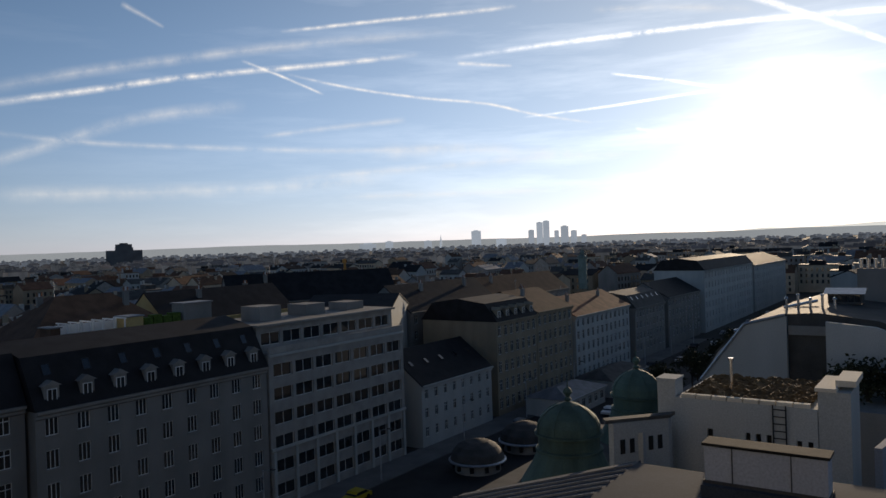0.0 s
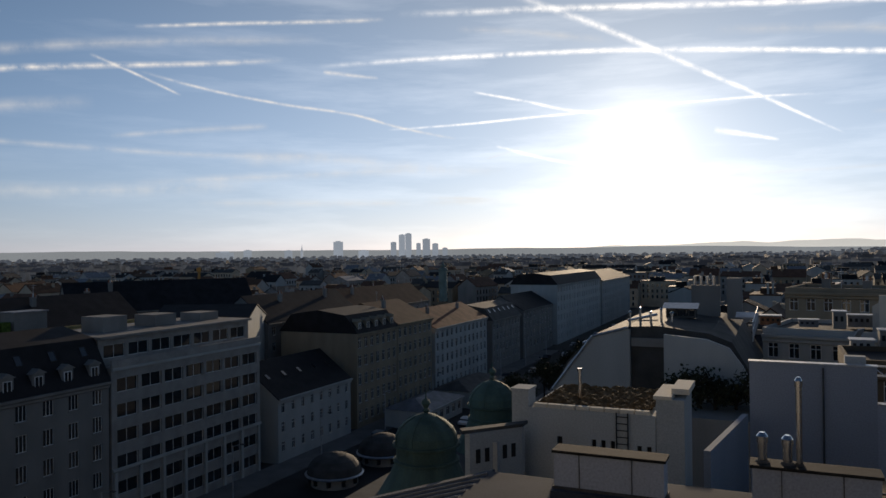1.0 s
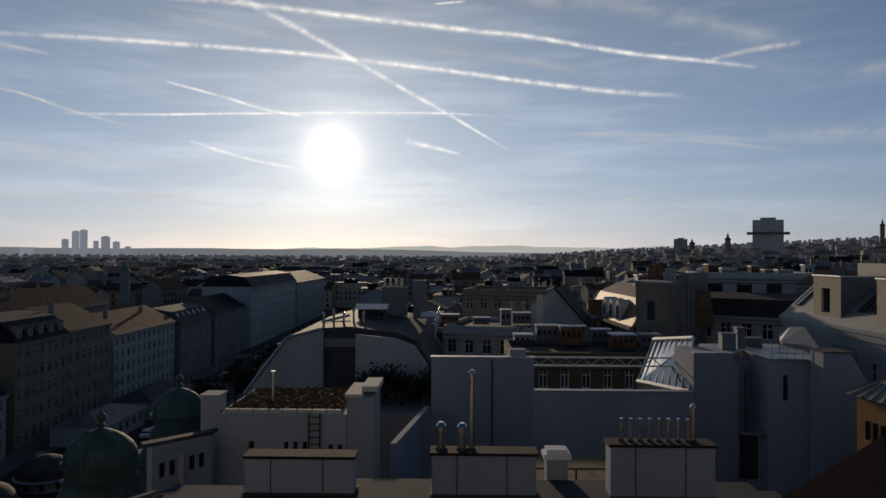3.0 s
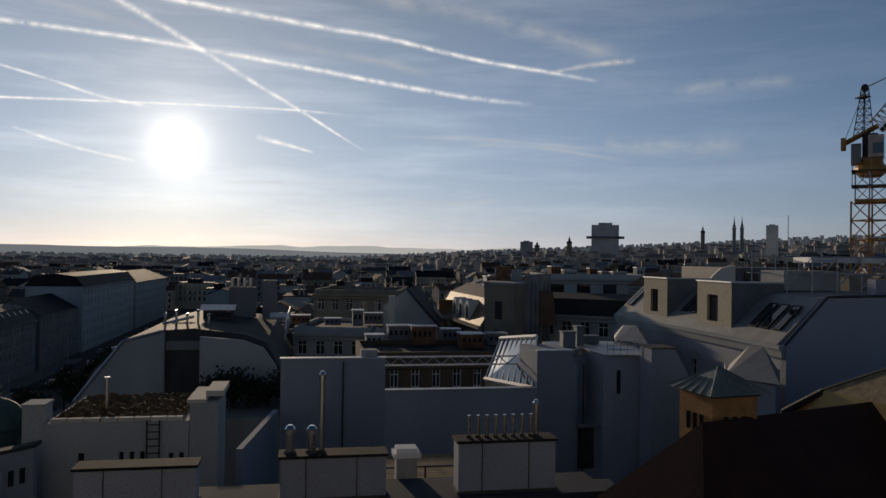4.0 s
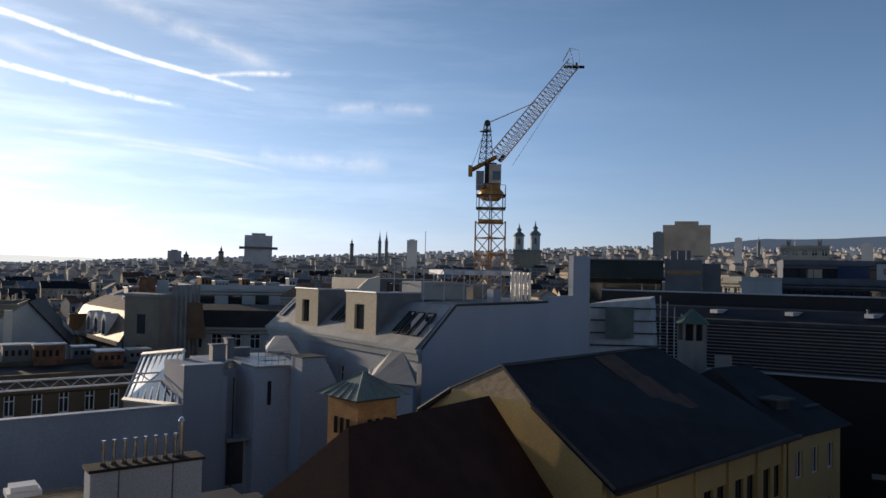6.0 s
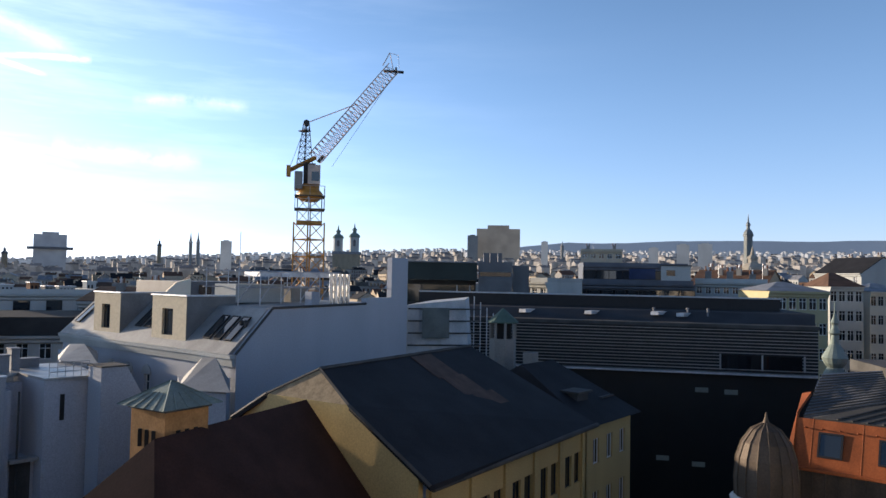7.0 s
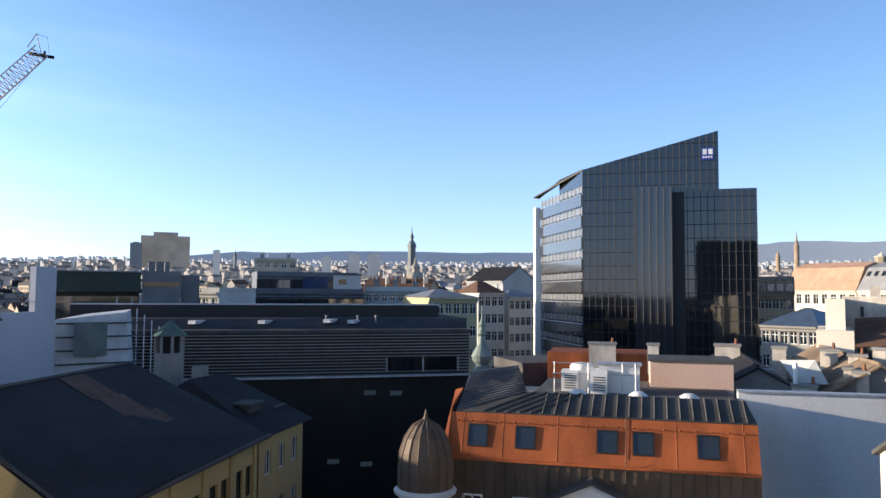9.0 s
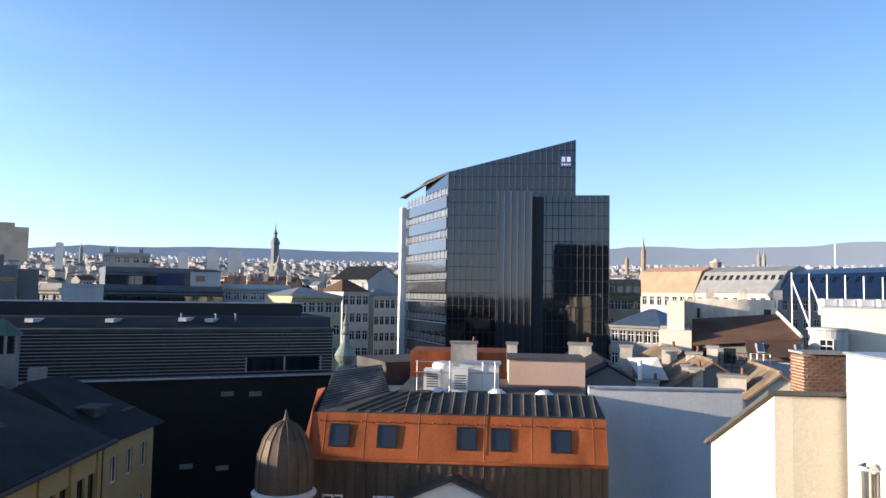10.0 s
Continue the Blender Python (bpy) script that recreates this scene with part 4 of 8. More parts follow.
for k in range(4):
    p = polar(53.3 + 0.5 * k, 66)
    part("standard", Solid().bar((p.x, p.y, 24), (p.x, p.y, 32.6 - 0.5 * k), 0.06), STEEL_GALV, root)

# ---- yellow house with the large slate roof ----
root = thing("yellow_house", "yellow plastered house with large dark slate roof", "building", (30, 23, 0))
RL, RR, EL, ER = (21.9, 24.7, 30), (36.3, 27.3, 30), (21.6, 18.0, 26.24), (38.6, 20.0, 26)
HL, HR, BL = (20.7, 26.8, 28.82), (21.2, 22.1, 28.8), (20.5, 29.1, 27.5)
part("roof_slope", Solid().loft([Vector(p) - Vector((0, 0, 0.2)) for p in (EL, ER, RR, RL, HR)], [EL, ER, RR, RL, HR]), SLATE, root, "dark slate slope with worn patches")
part("hip", Solid().slab([HR, HL, RL], 0.12), mat("grey brown hip tiles", (0.34, 0.26, 0.16), 0.8, 0, 2.5, 0.3, 0.6, fine=9), root, "grey brown tiled half hip")
part("rear_slope", Solid().loft([Vector(p) - Vector((0, 0, 0.2)) for p in (RL, RR, (36.0, 33.5, 26), (20.2, 31.4, 26), HL)], [RL, RR, (36.0, 33.5, 26), (19.2, 30.6, 26), HL]), SLATE, root)
part("gable_wall", Solid().loft([(21.6, 18.6, 0), (20.25, 31.3, 0), (20.25, 31.3, 26.0), BL, HL, HR, (21.6, 18.6, 26.5)], [(22.0, 18.7, 0), (20.65, 31.3, 0), (20.65, 31.3, 26.0), (20.9, 29.1, 27.45), (21.1, 26.8, 28.7), (21.6, 22.2, 28.7), (22.0, 18.7, 26.4)]), PLASTER_YELLOW, root)
fw = pierced(16.3, 0, 25.75, [(1.2 + 3.1 * (k // 2) + 1.25 * (k % 2), 2.05 + 3.1 * (k // 2) + 1.25 * (k % 2), z, z + 1.7) for k in range(10) for z in (22.7, 19.3)], 0.22)
ang = math.atan2(20.7 - 18.95, 38.6 - 22.46)
part("facade", fw, [PLASTER_YELLOW, INNER_SHADE], root, at=Matrix.Translation((22.46 - 30, 18.95 - 23, 0)) @ Matrix.Rotation(ang, 4, "Z"))
for k in range(10):
    for z in (22.7, 19.3):
        add_window(root, Matrix.Translation((22.46 - 30, 18.95 - 23, 0)) @ Matrix.Rotation(ang, 4, "Z") @ pose(1.625 + 3.1 * (k // 2) + 1.25 * (k % 2), 0.12, z + 0.85), 0.85, 1.7, "dark")
for k in range(6):
    part("pilaster", Solid().box(-0.2, -0.12, 10, 0.2, -0.004, 25.6), PLASTER_YELLOW, root, at=Matrix.Translation((22.46 - 30, 18.95 - 23, 0)) @ Matrix.Rotation(ang, 4, "Z") @ pose(0.45 + 3.1 * k, 0, 0))
part("gutter", Solid().bar((22.0, 18.2, 26.0), (38.7, 19.9, 25.9), 0.13, 8), ZINC_DARK, root)
PATCH = mat("worn brown slate", (0.12, 0.078, 0.06), 0.8, 0, 1.5, 0.3, 0.4)


def on_slope(u, v):
    p, q = Vector(EL).lerp(Vector(ER), u), Vector(RL).lerp(Vector(RR), u)
    return p.lerp(q, v) + Vector((0, 0, 0.07))


for u0, u1, v0, v1 in ((0.50, 0.64, 0.72, 0.97), (0.52, 0.66, 0.52, 0.72), (0.56, 0.70, 0.38, 0.52)):
    part("worn_patch", Solid().slab([on_slope(u0, v0), on_slope(u1, v0), on_slope(u1, v1), on_slope(u0, v1)], 0.028), PATCH, root, "worn brown slates")
part("verge_board", Solid().bar(EL, HR, 0.09).bar(HR, RL, 0.07).bar(HL, RL, 0.07).bar(HL, BL, 0.09), ZINC_DARK, root)
part("ridge_cap", Solid().bar(RL, RR, 0.1), ZINC_DARK, root)
part("corner_pier", Solid().prism([(21.2, 18.2), (22.1, 18.25), (22.0, 19.3), (21.1, 19.25)], 10, 25.5), PLASTER_YELLOW, root)
# its wing
root = thing("yellow_wing", "yellow plastered wing with dark roof and small windows", "building", (42, 22, 0))
ang2 = math.atan2(0.4, 6.5)
fw = pierced(6.7, 0, 25.6, [(0.9 + 2 * k, 1.75 + 2 * k, z, z + 1.5) for k in range(3) for z in (23.3, 20.2, 17.1)], 0.2)
part("facade", fw, [PLASTER_YELLOW, INNER_SHADE], root, at=Matrix.Translation((38.75 - 42, 20.6 - 22, 0)) @ Matrix.Rotation(ang2, 4, "Z"))
for k in range(3):
    for z in (23.3, 20.2, 17.1):
        add_window(root, Matrix.Translation((38.75 - 42, 20.6 - 22, 0)) @ Matrix.Rotation(ang2, 4, "Z") @ pose(1.325 + 2 * k, 0.1, z + 0.75), 0.85, 1.5, "split")
part("body", Solid().prism([(38.8, 20.9), (45.4, 21.3), (45.4, 30), (38.8, 30)], 0, 25.6), PLASTER_YELLOW, root)
part("roof", Solid().add([(38.5, 20.2, 25.7), (45.8, 20.4, 25.7), (45.8, 31, 25.7), (38.5, 31, 25.7), (40, 26, 28.7), (44, 26, 28.7)], [(0, 1, 5, 4), (1, 2, 5), (2, 3, 4, 5), (3, 0, 4), (3, 2, 1, 0)]), SLATE, root)
for x, z in ((41.2, 27.2), (44.2, 26.6)):
    part("dormer", Solid().box(x - 0.7, 22.2, z - 0.9, x + 0.7, 25, z).box(x - 0.9, 22.0, z + 0.003, x + 0.9, 25, z + 0.12), ZINC_DARK, root)
part("chimney", Solid().box(41.6, 26.2, 27.6, 42.4, 26.9, 29.3), PLASTER_GREY, root)

# dark red brown roof in front, with the square turret
root = thing("brown_roof_house", "house with dark red brown tiled hip roof", "building", (15, 21, 0))
DARK_BROWN = mat("dark red brown tile", (0.05, 0.023, 0.017), 0.85, 0, 0.8, 0.35, 0.15)
part("roof", Solid().add([(21.7, 18.9, 23.2), (8.2, 13.8, 23.2), (5.6, 24, 23.2), (18.9, 29, 23.2), (20.75, 24.2, 28.85), (11.6, 20.2, 29.2)], [(0, 1, 5, 4), (1, 2, 5), (2, 3, 4, 5), (3, 0, 4), (3, 2, 1, 0)]), DARK_BROWN, root)
part("wall", Solid().prism([(21.3, 19.2), (8.6, 14.2), (6.1, 23.8), (18.7, 28.5)], 0, 23.1), PLASTER_YELLOW, root)
root = thing("roof_turret", "square orange turret with green copper pyramid roof", "turret", (13.1, 21.9, 27), )
cx, cy = 13.1, 21.9


def diamond(r, turn=8):
    return [(cx + r * math.sin(radians(k * 90 + turn + 30)), cy + r * math.cos(radians(k * 90 + turn + 30))) for k in range(4)]


part("body", Solid().prism(diamond(1.18), 26.4, 29.75), mat("orange brick render", (0.50, 0.27, 0.11), 0.9, 0, 2, 0.25, 0.3), root)
part("cornice", Solid().prism(diamond(1.28), 29.753, 29.85), ZINC_DARK, root)
part("roof", Solid().add([(x, y, 29.86) for x, y in diamond(1.62)] + [(cx, cy, 30.6)], [(0, 1, 4), (1, 2, 4), (2, 3, 4), (3, 0, 4), (3, 2, 1, 0)]), mat("grey green copper", (0.24, 0.29, 0.26), 0.6, 0.15, 0.8, 0.3, 0.1), root)
for i in range(4):
    (xa, ya), (xb, yb) = diamond(1.62)[i], diamond(1.62)[(i + 1) % 4]
    for k in range(5):
        u = k / 5
        p = Vector((xa + (xb - xa) * u, ya + (yb - ya) * u, 29.87))
        part("seam", Solid().bar(p, p.lerp(Vector((cx, cy, 30.61)), 0.98 if k == 0 else 0.55), 0.025), MATS["grey green copper"], root)
    for u in (0.3, 0.5, 0.7):
        (xc, yc), (xd, yd) = diamond(1.185)[i], diamond(1.185)[(i + 1) % 4]
        p = Vector((xc + (xd - xc) * u, yc + (yd - yc) * u, 28.6))
        # near-black bars imitate the shade inside the turret openings
        part("opening", Solid().bar(p, p + Vector((0, 0, 0.55)), 0.085), INNER_SHADE, root)

# small octagonal roof kiosk
root = thing("roof_kiosk", "small octagonal lookout with green copper cap", "turret", (*polar(55.55, 52).xy, 26))
p = polar(55.55, 52)
part("base", Solid().turned(p.x, p.y, [(0.95, 24), (0.95, 30.0)], 8), PLASTER_GREY, root)
part("cap", Solid().turned(p.x, p.y, [(1.12, 31.1), (1.1, 31.2), (0.05, 32.1)], 8), COPPER_GREEN, root)
for k in range(8):
    a = k * math.pi / 4
    part("post", Solid().bar((p.x + 0.88 * math.cos(a), p.y + 0.88 * math.sin(a), 30), (p.x + 0.88 * math.cos(a), p.y + 0.88 * math.sin(a), 31.1), 0.11), PLASTER_GREY, root)
# near-black core stands in for the shade inside the lookout
part("core", Solid().turned(p.x, p.y, [(0.6, 30), (0.6, 31.1)], 8), INNER_SHADE, root)

# ---- black louvred building ----
def black_line(az, back=0.0):
    d = (75 + back) / math.cos(radians(az - 62))
    return d * math.sin(radians(az)), d * math.cos(radians(az))


root = thing("louvred_building", "black modern building with horizontal louvres", "building", (*black_line(64), 0))
A, B = black_line(49), black_line(77.8)
Ab, Bb = black_line(49, 30), black_line(74, 30)
part("body", Solid().prism([A, B, Bb, Ab], 0, 29.95), mat("black facade panel", (0.010, 0.011, 0.012), 0.45, 0, 0.5, 0.3, 0.02), root)
part("roof", Solid().prism([black_line(49, -0.4), black_line(77.9, -0.4), Bb, Ab], 29.954, 30.3), ZINC_DARK, root)
part("roof_step", Solid().loft([(*black_line(49, 1.5), 30.31), (*black_line(77.6, 1.5), 30.31), (*Bb, 30.31), (*Ab, 30.31)], [(*black_line(49, 4), 31.3), (*black_line(77.6, 4), 31.3), (*Bb, 31.4), (*Ab, 31.4)]), mat("dark roof membrane", (0.045, 0.047, 0.052), 0.85, 0, 0.4, 0.25, 0.1), root)
part("penthouse", Solid().prism([black_line(49, 9), black_line(75.4, 9), black_line(74, 20), black_line(49, 20)], 31.31, 32.6), PAINT_BLACK, root)
part("penthouse_edge", Solid().prism([black_line(49, 8.8), black_line(75.5, 8.8), black_line(75.4, 9.4), black_line(49, 9.4)], 32.604, 32.75), STEEL_GALV, root)
LOUVRE = mat("grey aluminium louvre", (0.46, 0.43, 0.41), 0.5, 0.2, 1, 0.2, 0.05)
for k in range(13):
    z = 26.0 + k * 0.31
    part("louvre", Solid().loft([(*black_line(49, -0.05), z), (*black_line(77.8, -0.05), z), (*black_line(77.8, -0.45), z + 0.02), (*black_line(49, -0.45), z + 0.02)], [(*black_line(49, -0.05), z + 0.07), (*black_line(77.8, -0.05), z + 0.07), (*black_line(77.8, -0.45), z + 0.07), (*black_line(49, -0.45), z + 0.07)]), LOUVRE, root)
part("sill_band", Solid().prism([black_line(49, -0.9), black_line(77.8, -0.9), black_line(77.8, -0.01), black_line(49, -0.01)], 25.55, 25.75), STEEL_GALV, root)
for az, z in ((57.5, 30.9), (62.4, 30.9), (67.2, 31.0), (69, 30.9)):
    x, y = black_line(az, 3.2)
    part("roof_light", Solid().box(x - 1.2, y - 0.4, z - 0.1, x + 1.2, y + 0.4, z + 0.25), STEEL_GALV, root)
LIT = mat("lit office window", (0.12, 0.15, 0.15), 0.4, 0, 1, 0.1, 0, glow=0.04)
for az, z in ((70.2, 23.7), (72.2, 23.6), (67.5, 17.0), (70.0, 16.6), (64.5, 17)):
    x, y = black_line(az, -0.08)
    part("lit_window", Solid().prism([black_line(az - 0.45, -0.12), black_line(az + 0.45, -0.12), black_line(az + 0.45, -0.02), black_line(az - 0.45, -0.02)], z, z + 0.45), LIT, root, "lit office window")
part("glazed_gap", Solid().prism([black_line(71.5, -0.5), black_line(76.8, -0.5), black_line(76.8, -0.47), black_line(71.5, -0.47)], 26.1, 27.4), GLASS_BLACK, root, "dark glazed gap in the louvres")
for az in (71.4, 74.2, 76.9):
    part("gap_post", Solid().prism([black_line(az, -0.56), black_line(az + 0.12, -0.56), black_line(az + 0.12, -0.44), black_line(az, -0.44)], 26.0, 27.5), LOUVRE, root)
for az in (66.8, 69.2, 70.6):
    x, y = black_line(az, 3.0)
    part("vent_pipe", Solid().turned(x, y, [(0.1, 30.6), (0.1, 31.5), (0.16, 31.55), (0.16, 31.65)], 8), ZINC, root)

# ---- orange mansard house ----
root = thing("red_roof_house", "house with orange red painted sheet mansard", "building", (34, 1.5, 0))
EY0, EY1, EX = 7.5, -4.75, 30.4
part("body", Solid().prism([(EX + 0.95, EY0), (EX + 0.95, EY1), (42, EY1), (42, EY0)], 0, 28.8), PLASTER_GREY, root)
part("mansard", Solid().slab([(EX, EY0, 27.2), (EX, EY1, 27.2), (EX + 0.75, EY1, 28.95), (EX + 0.75, EY0, 28.95)], 0.12), RED_LEAD, root)
part("verge", Solid().loft([(EX - 0.1, EY0, 27.1), (EX + 0.8, EY0, 29.0), (EX + 2.6, EY0 - 0.1, 29.6), (EX + 2.6, EY0 + 0.25, 29.5), (EX - 0.1, EY0 + 0.3, 27.0)], [(EX - 0.1, EY0, 27.3), (EX + 0.8, EY0, 29.15), (EX + 2.6, EY0 - 0.1, 29.75), (EX + 2.6, EY0 + 0.25, 29.65), (EX - 0.1, EY0 + 0.3, 27.2)]), RED_LEAD, root)
for k in range(5):
    y = (6.25, 4.25, 0.95, -0.45, -2.9)[k]
    add_window(root, Matrix.Translation((EX + 0.32 - 34, y - 1.5, 28.1)) @ Matrix.Rotation(radians(-90), 4, "Z") @ Matrix.Rotation(radians(-22), 4, "X"), 0.85, 0.95, "dark", "roof_window")
for y in (6.9, 5.2, 2.95, 0.25, -1.7, -4.2):
    part("sheet_seam", Solid().bar((EX + 0.02, y, 27.25), (EX + 0.76, y, 28.97), 0.012), RED_LEAD, root)
for k in range(20):
    y = EY1 + 0.4 + k * 0.6
    part("snow_hook", Solid().bar((EX + 0.58, y, 28.62), (EX + 0.5, y + 0.12, 28.66), 0.03), RED_LEAD, root)
part("lightning_wire", Solid().bar((EX + 0.1, 0.22, 27.5), (EX + 0.74, 0.22, 29.02), 0.012).bar((EX - 0.1, 0.22, 27.5), (EX - 0.1, 0.3, 24.5), 0.012), ZINC_DARK, root)
sh = part("skirt_sheet", Solid().box(EX - 0.02, EY1, 24, EX + 0.45, EY0, 27.14), COPPER_BROWN, root, "dark brown sheet skirt")
for k in range(28):
    y = EY1 + 0.2 + k * 0.435
    part("seam", Solid().box(EX - 0.07, y, 24, EX - 0.022, y + 0.03, 27.12), COPPER_BROWN, sh)
part("eave_strip", Solid().box(EX - 0.14, EY1, 27.14, EX - 0.003, EY0, 27.24), RED_LEAD, root)
tp = part("top_sheet", Solid().slab([(EX + 0.78, EY0 - 0.6, 29.0), (EX + 0.78, EY1, 29.0), (EX + 2.6, EY1 + 0.2, 29.65), (EX + 2.6, EY0 - 3.0, 29.65)], 0.1), ZINC_DARK, root, "dark standing seam sheet")
for k in range(22):
    y = EY1 + 0.35 + k * 0.5
    part("seam", Solid().bar((EX + 0.78, y, 29.03), (EX + 2.6, y - 0.05 if y < 4 else y - 2, 29.68), 0.035), ZINC_DARK, tp)
part("roof_flat", Solid().prism([(EX + 2.6, EY1 + 0.2), (EX + 2.6, EY0 - 3), (42, EY0 - 3), (42, EY1 + 0.2)], 28.81, 29.3), ZINC_DARK, root)
pn = part("grating_panel", Solid().slab([(EX + 0.9, 7.3, 29.0), (EX + 2.6, 4.5, 29.65), (EX + 6, 5.4, 30.5), (EX + 4.6, 7.4, 30.3)], 0.1), ZINC, root, "grey ribbed roof panel")
for k in range(14):
    p, q = Vector((EX + 0.9, 7.3, 29.03)).lerp(Vector((EX + 4.6, 7.4, 30.33)), k / 14), Vector((EX + 2.6, 4.5, 29.68)).lerp(Vector((EX + 6, 5.4, 30.53)), k / 14)
    part("rib", Solid().bar(p, q, 0.03), ZINC_DARK, pn)
# roof windows' dormer with white pediment
dm = part("pediment_dormer", Solid().along_x([(3.0, 24), (3.0, 26.0), (1.5, 26.65), (0.0, 26.0), (0.0, 24)], EX - 0.9, EX), PAINT_WHITE, root, "white pedimented dormer")
part("pediment_roof", Solid().slab([(EX - 1.1, 3.3, 25.98), (EX - 1.1, 1.5, 26.76), (EX + 0.1, 1.5, 26.76), (EX + 0.1, 3.3, 25.98)], 0.08).slab([(EX - 1.1, -0.3, 25.98), (EX - 1.1, 1.5, 26.76), (EX + 0.1, 1.5, 26.76), (EX + 0.1, -0.3, 25.98)], 0.08), ZINC_DARK, dm)
for y in (0.75, 1.5, 2.25):
    part("dormer_pane", Solid().box(EX - 0.93, y - 0.27, 24.6, EX - 0.904, y + 0.27, 25.7), GLASS, dm)
for y in (6.4, 4.3):
    add_window(root, Matrix.Translation((EX - 0.06 - 34, y - 1.5, 25.0)) @ Matrix.Rotation(radians(-90), 4, "Z"), 0.85, 1.5)
part("side_dormer", Solid().along_x([(-2.4, 24.4), (-2.4, 25.6), (-2.9, 26.0), (-3.4, 25.6), (-3.4, 24.4)], EX - 0.6, EX), COPPER_BROWN, root)
add_window(root, Matrix.Translation((EX - 0.68 - 34, -2.9 - 1.5, 25.0)) @ Matrix.Rotation(radians(-90), 4, "Z"), 0.6, 1.0)
# cupola at its corner
root = thing("corner_cupola", "brown copper cupola with pale stone drum", "cupola", (27.95, 7.75, 20))
cu = part("dome", Solid().turned(27.95, 7.75, [(1.05, 26.55), (1.07, 27.2), (1.0, 27.9), (0.82, 28.45), (0.5, 28.9), (0.12, 29.12), (0.06, 29.3), (0.02, 29.5)], 16), COPPER_BROWN, root)
for k in range(16):
    a = k * math.pi / 8
    s = Solid()
    pr = [(1.06, 26.55), (1.08, 27.2), (1.01, 27.9), (0.83, 28.45), (0.51, 28.9), (0.13, 29.12)]
    for (r0, z0), (r1, z1) in zip(pr, pr[1:]):
        s.bar((27.95 + r0 * math.cos(a), 7.75 + r0 * math.sin(a), z0), (27.95 + r1 * math.cos(a), 7.75 + r1 * math.sin(a), z1), 0.022)
    part("seam", s, COPPER_BROWN, cu)
part("cornice", Solid().turned(27.95, 7.75, [(1.0, 26.2), (1.2, 26.35), (1.22, 26.45), (1.1, 26.55)], 24), PLASTER_WHITE, root)
part("drum", Solid().turned(27.95, 7.75, [(1.0, 15), (1.0, 26.2)], 24), PLASTER_PINK, root)

# roof plant behind the orange mansard
AC = thing("air_conditioner", "white air conditioning unit with fan grille", "air conditioner", (37, 3, 29.3), "air conditioners on the flat roof")
for y0, x0, h in ((3.3, 36.5, 1.0), (1.9, 36.0, 1.1)):
    part("casing", Solid().box(x0, y0 - 0.8, 29.3, x0 + 1.0, y0, 29.3 + h), PAINT_WHITE, AC)
    for k in range(6):
        part("grille_slat", Solid().box(x0 - 0.03, y0 - 0.7, 29.45 + k * 0.12, x0 - 0.003, y0 - 0.15, 29.5 + k * 0.12), ZINC_DARK, AC)
root = thing("ventilation_box", "large white ventilation box on the flat roof", "air conditioner", (37.4, 1, 29.3))
part("casing", Solid().box(36.5, -0.4, 29.3, 37.7, 1.5, 30.6), PAINT_WHITE, root)
part("lid", Solid().box(36.4, -0.5, 30.604, 37.8, 1.6, 30.68), STEEL_GALV, root)
part("tank", Solid().turned(37.4, 2.35, [(0.6, 29.3), (0.6, 30.45), (0.5, 30.6), (0.1, 30.65)], 18), PAINT_WHITE, root)
root = thing("railing", "galvanised pipe railing round roof units", "railing", (36, 2, 29.3))
for y in (3.6, 2.0, 0.4, -0.2):
    part("post", Solid().bar((36.2, y, 29.2), (36.2, y, 30.75), 0.022), STEEL_GALV, root)
for z in (30.2, 30.7):
    part("rail", Solid().bar((36.2, 3.7, z), (36.2, -0.3, z), 0.022), STEEL_GALV, root)
root = thing("lift_shaft", "pink plastered lift shaft with sheet cap", "shaft", (41, -3, 28))
part("wall", Solid().box(39.5, -4.95, 28, 42.5, -0.95, 30.6), PLASTER_PINK, root)
part("cap", Solid().box(39.4, -5.05, 30.603, 42.6, -0.85, 30.72), ZINC_DARK, root)
root = thing("roof_gear", "domed roof lights along the sheet roof", "skylight", (35, 0, 29.3))
for y in (2.4, -0.3, -2.5):
    part("dome_light", Solid().turned(35.0, y, [(0.45, 29.3), (0.42, 29.45), (0.2, 29.6)], 14), PAINT_WHITE, root)

# ---- onion spire behind ----
p = polar(78.8, 60)
root = thing("onion_spire", "grey green onion spire with stacked bulbs", "spire", (p.x, p.y, 24))
part("base", Solid().turned(p.x, p.y, [(1.3, 20), (1.3, 26.7), (1.1, 27.3)], 8), ZINC, root)
part("bulb", Solid().turned(p.x, p.y, [(1.0, 27.3), (0.75, 27.9), (0.5, 28.3), (0.75, 28.6), (0.88, 29.0), (0.6, 29.5), (0.32, 30.0), (0.25, 30.6), (0.42, 30.75), (0.28, 31.0), (0.2, 31.3), (0.3, 31.5), (0.16, 31.8), (0.05, 32.2), (0.03, 33.0)], 16), MATS["grey green copper"], root)
solo("corner_house", Solid().prism([(60, 8.5), (66, 12), (70, 6), (64, 2.5)], 0, 28.4), ZINC_DARK, "dark sheet roofed corner house under the onion spire", "building")

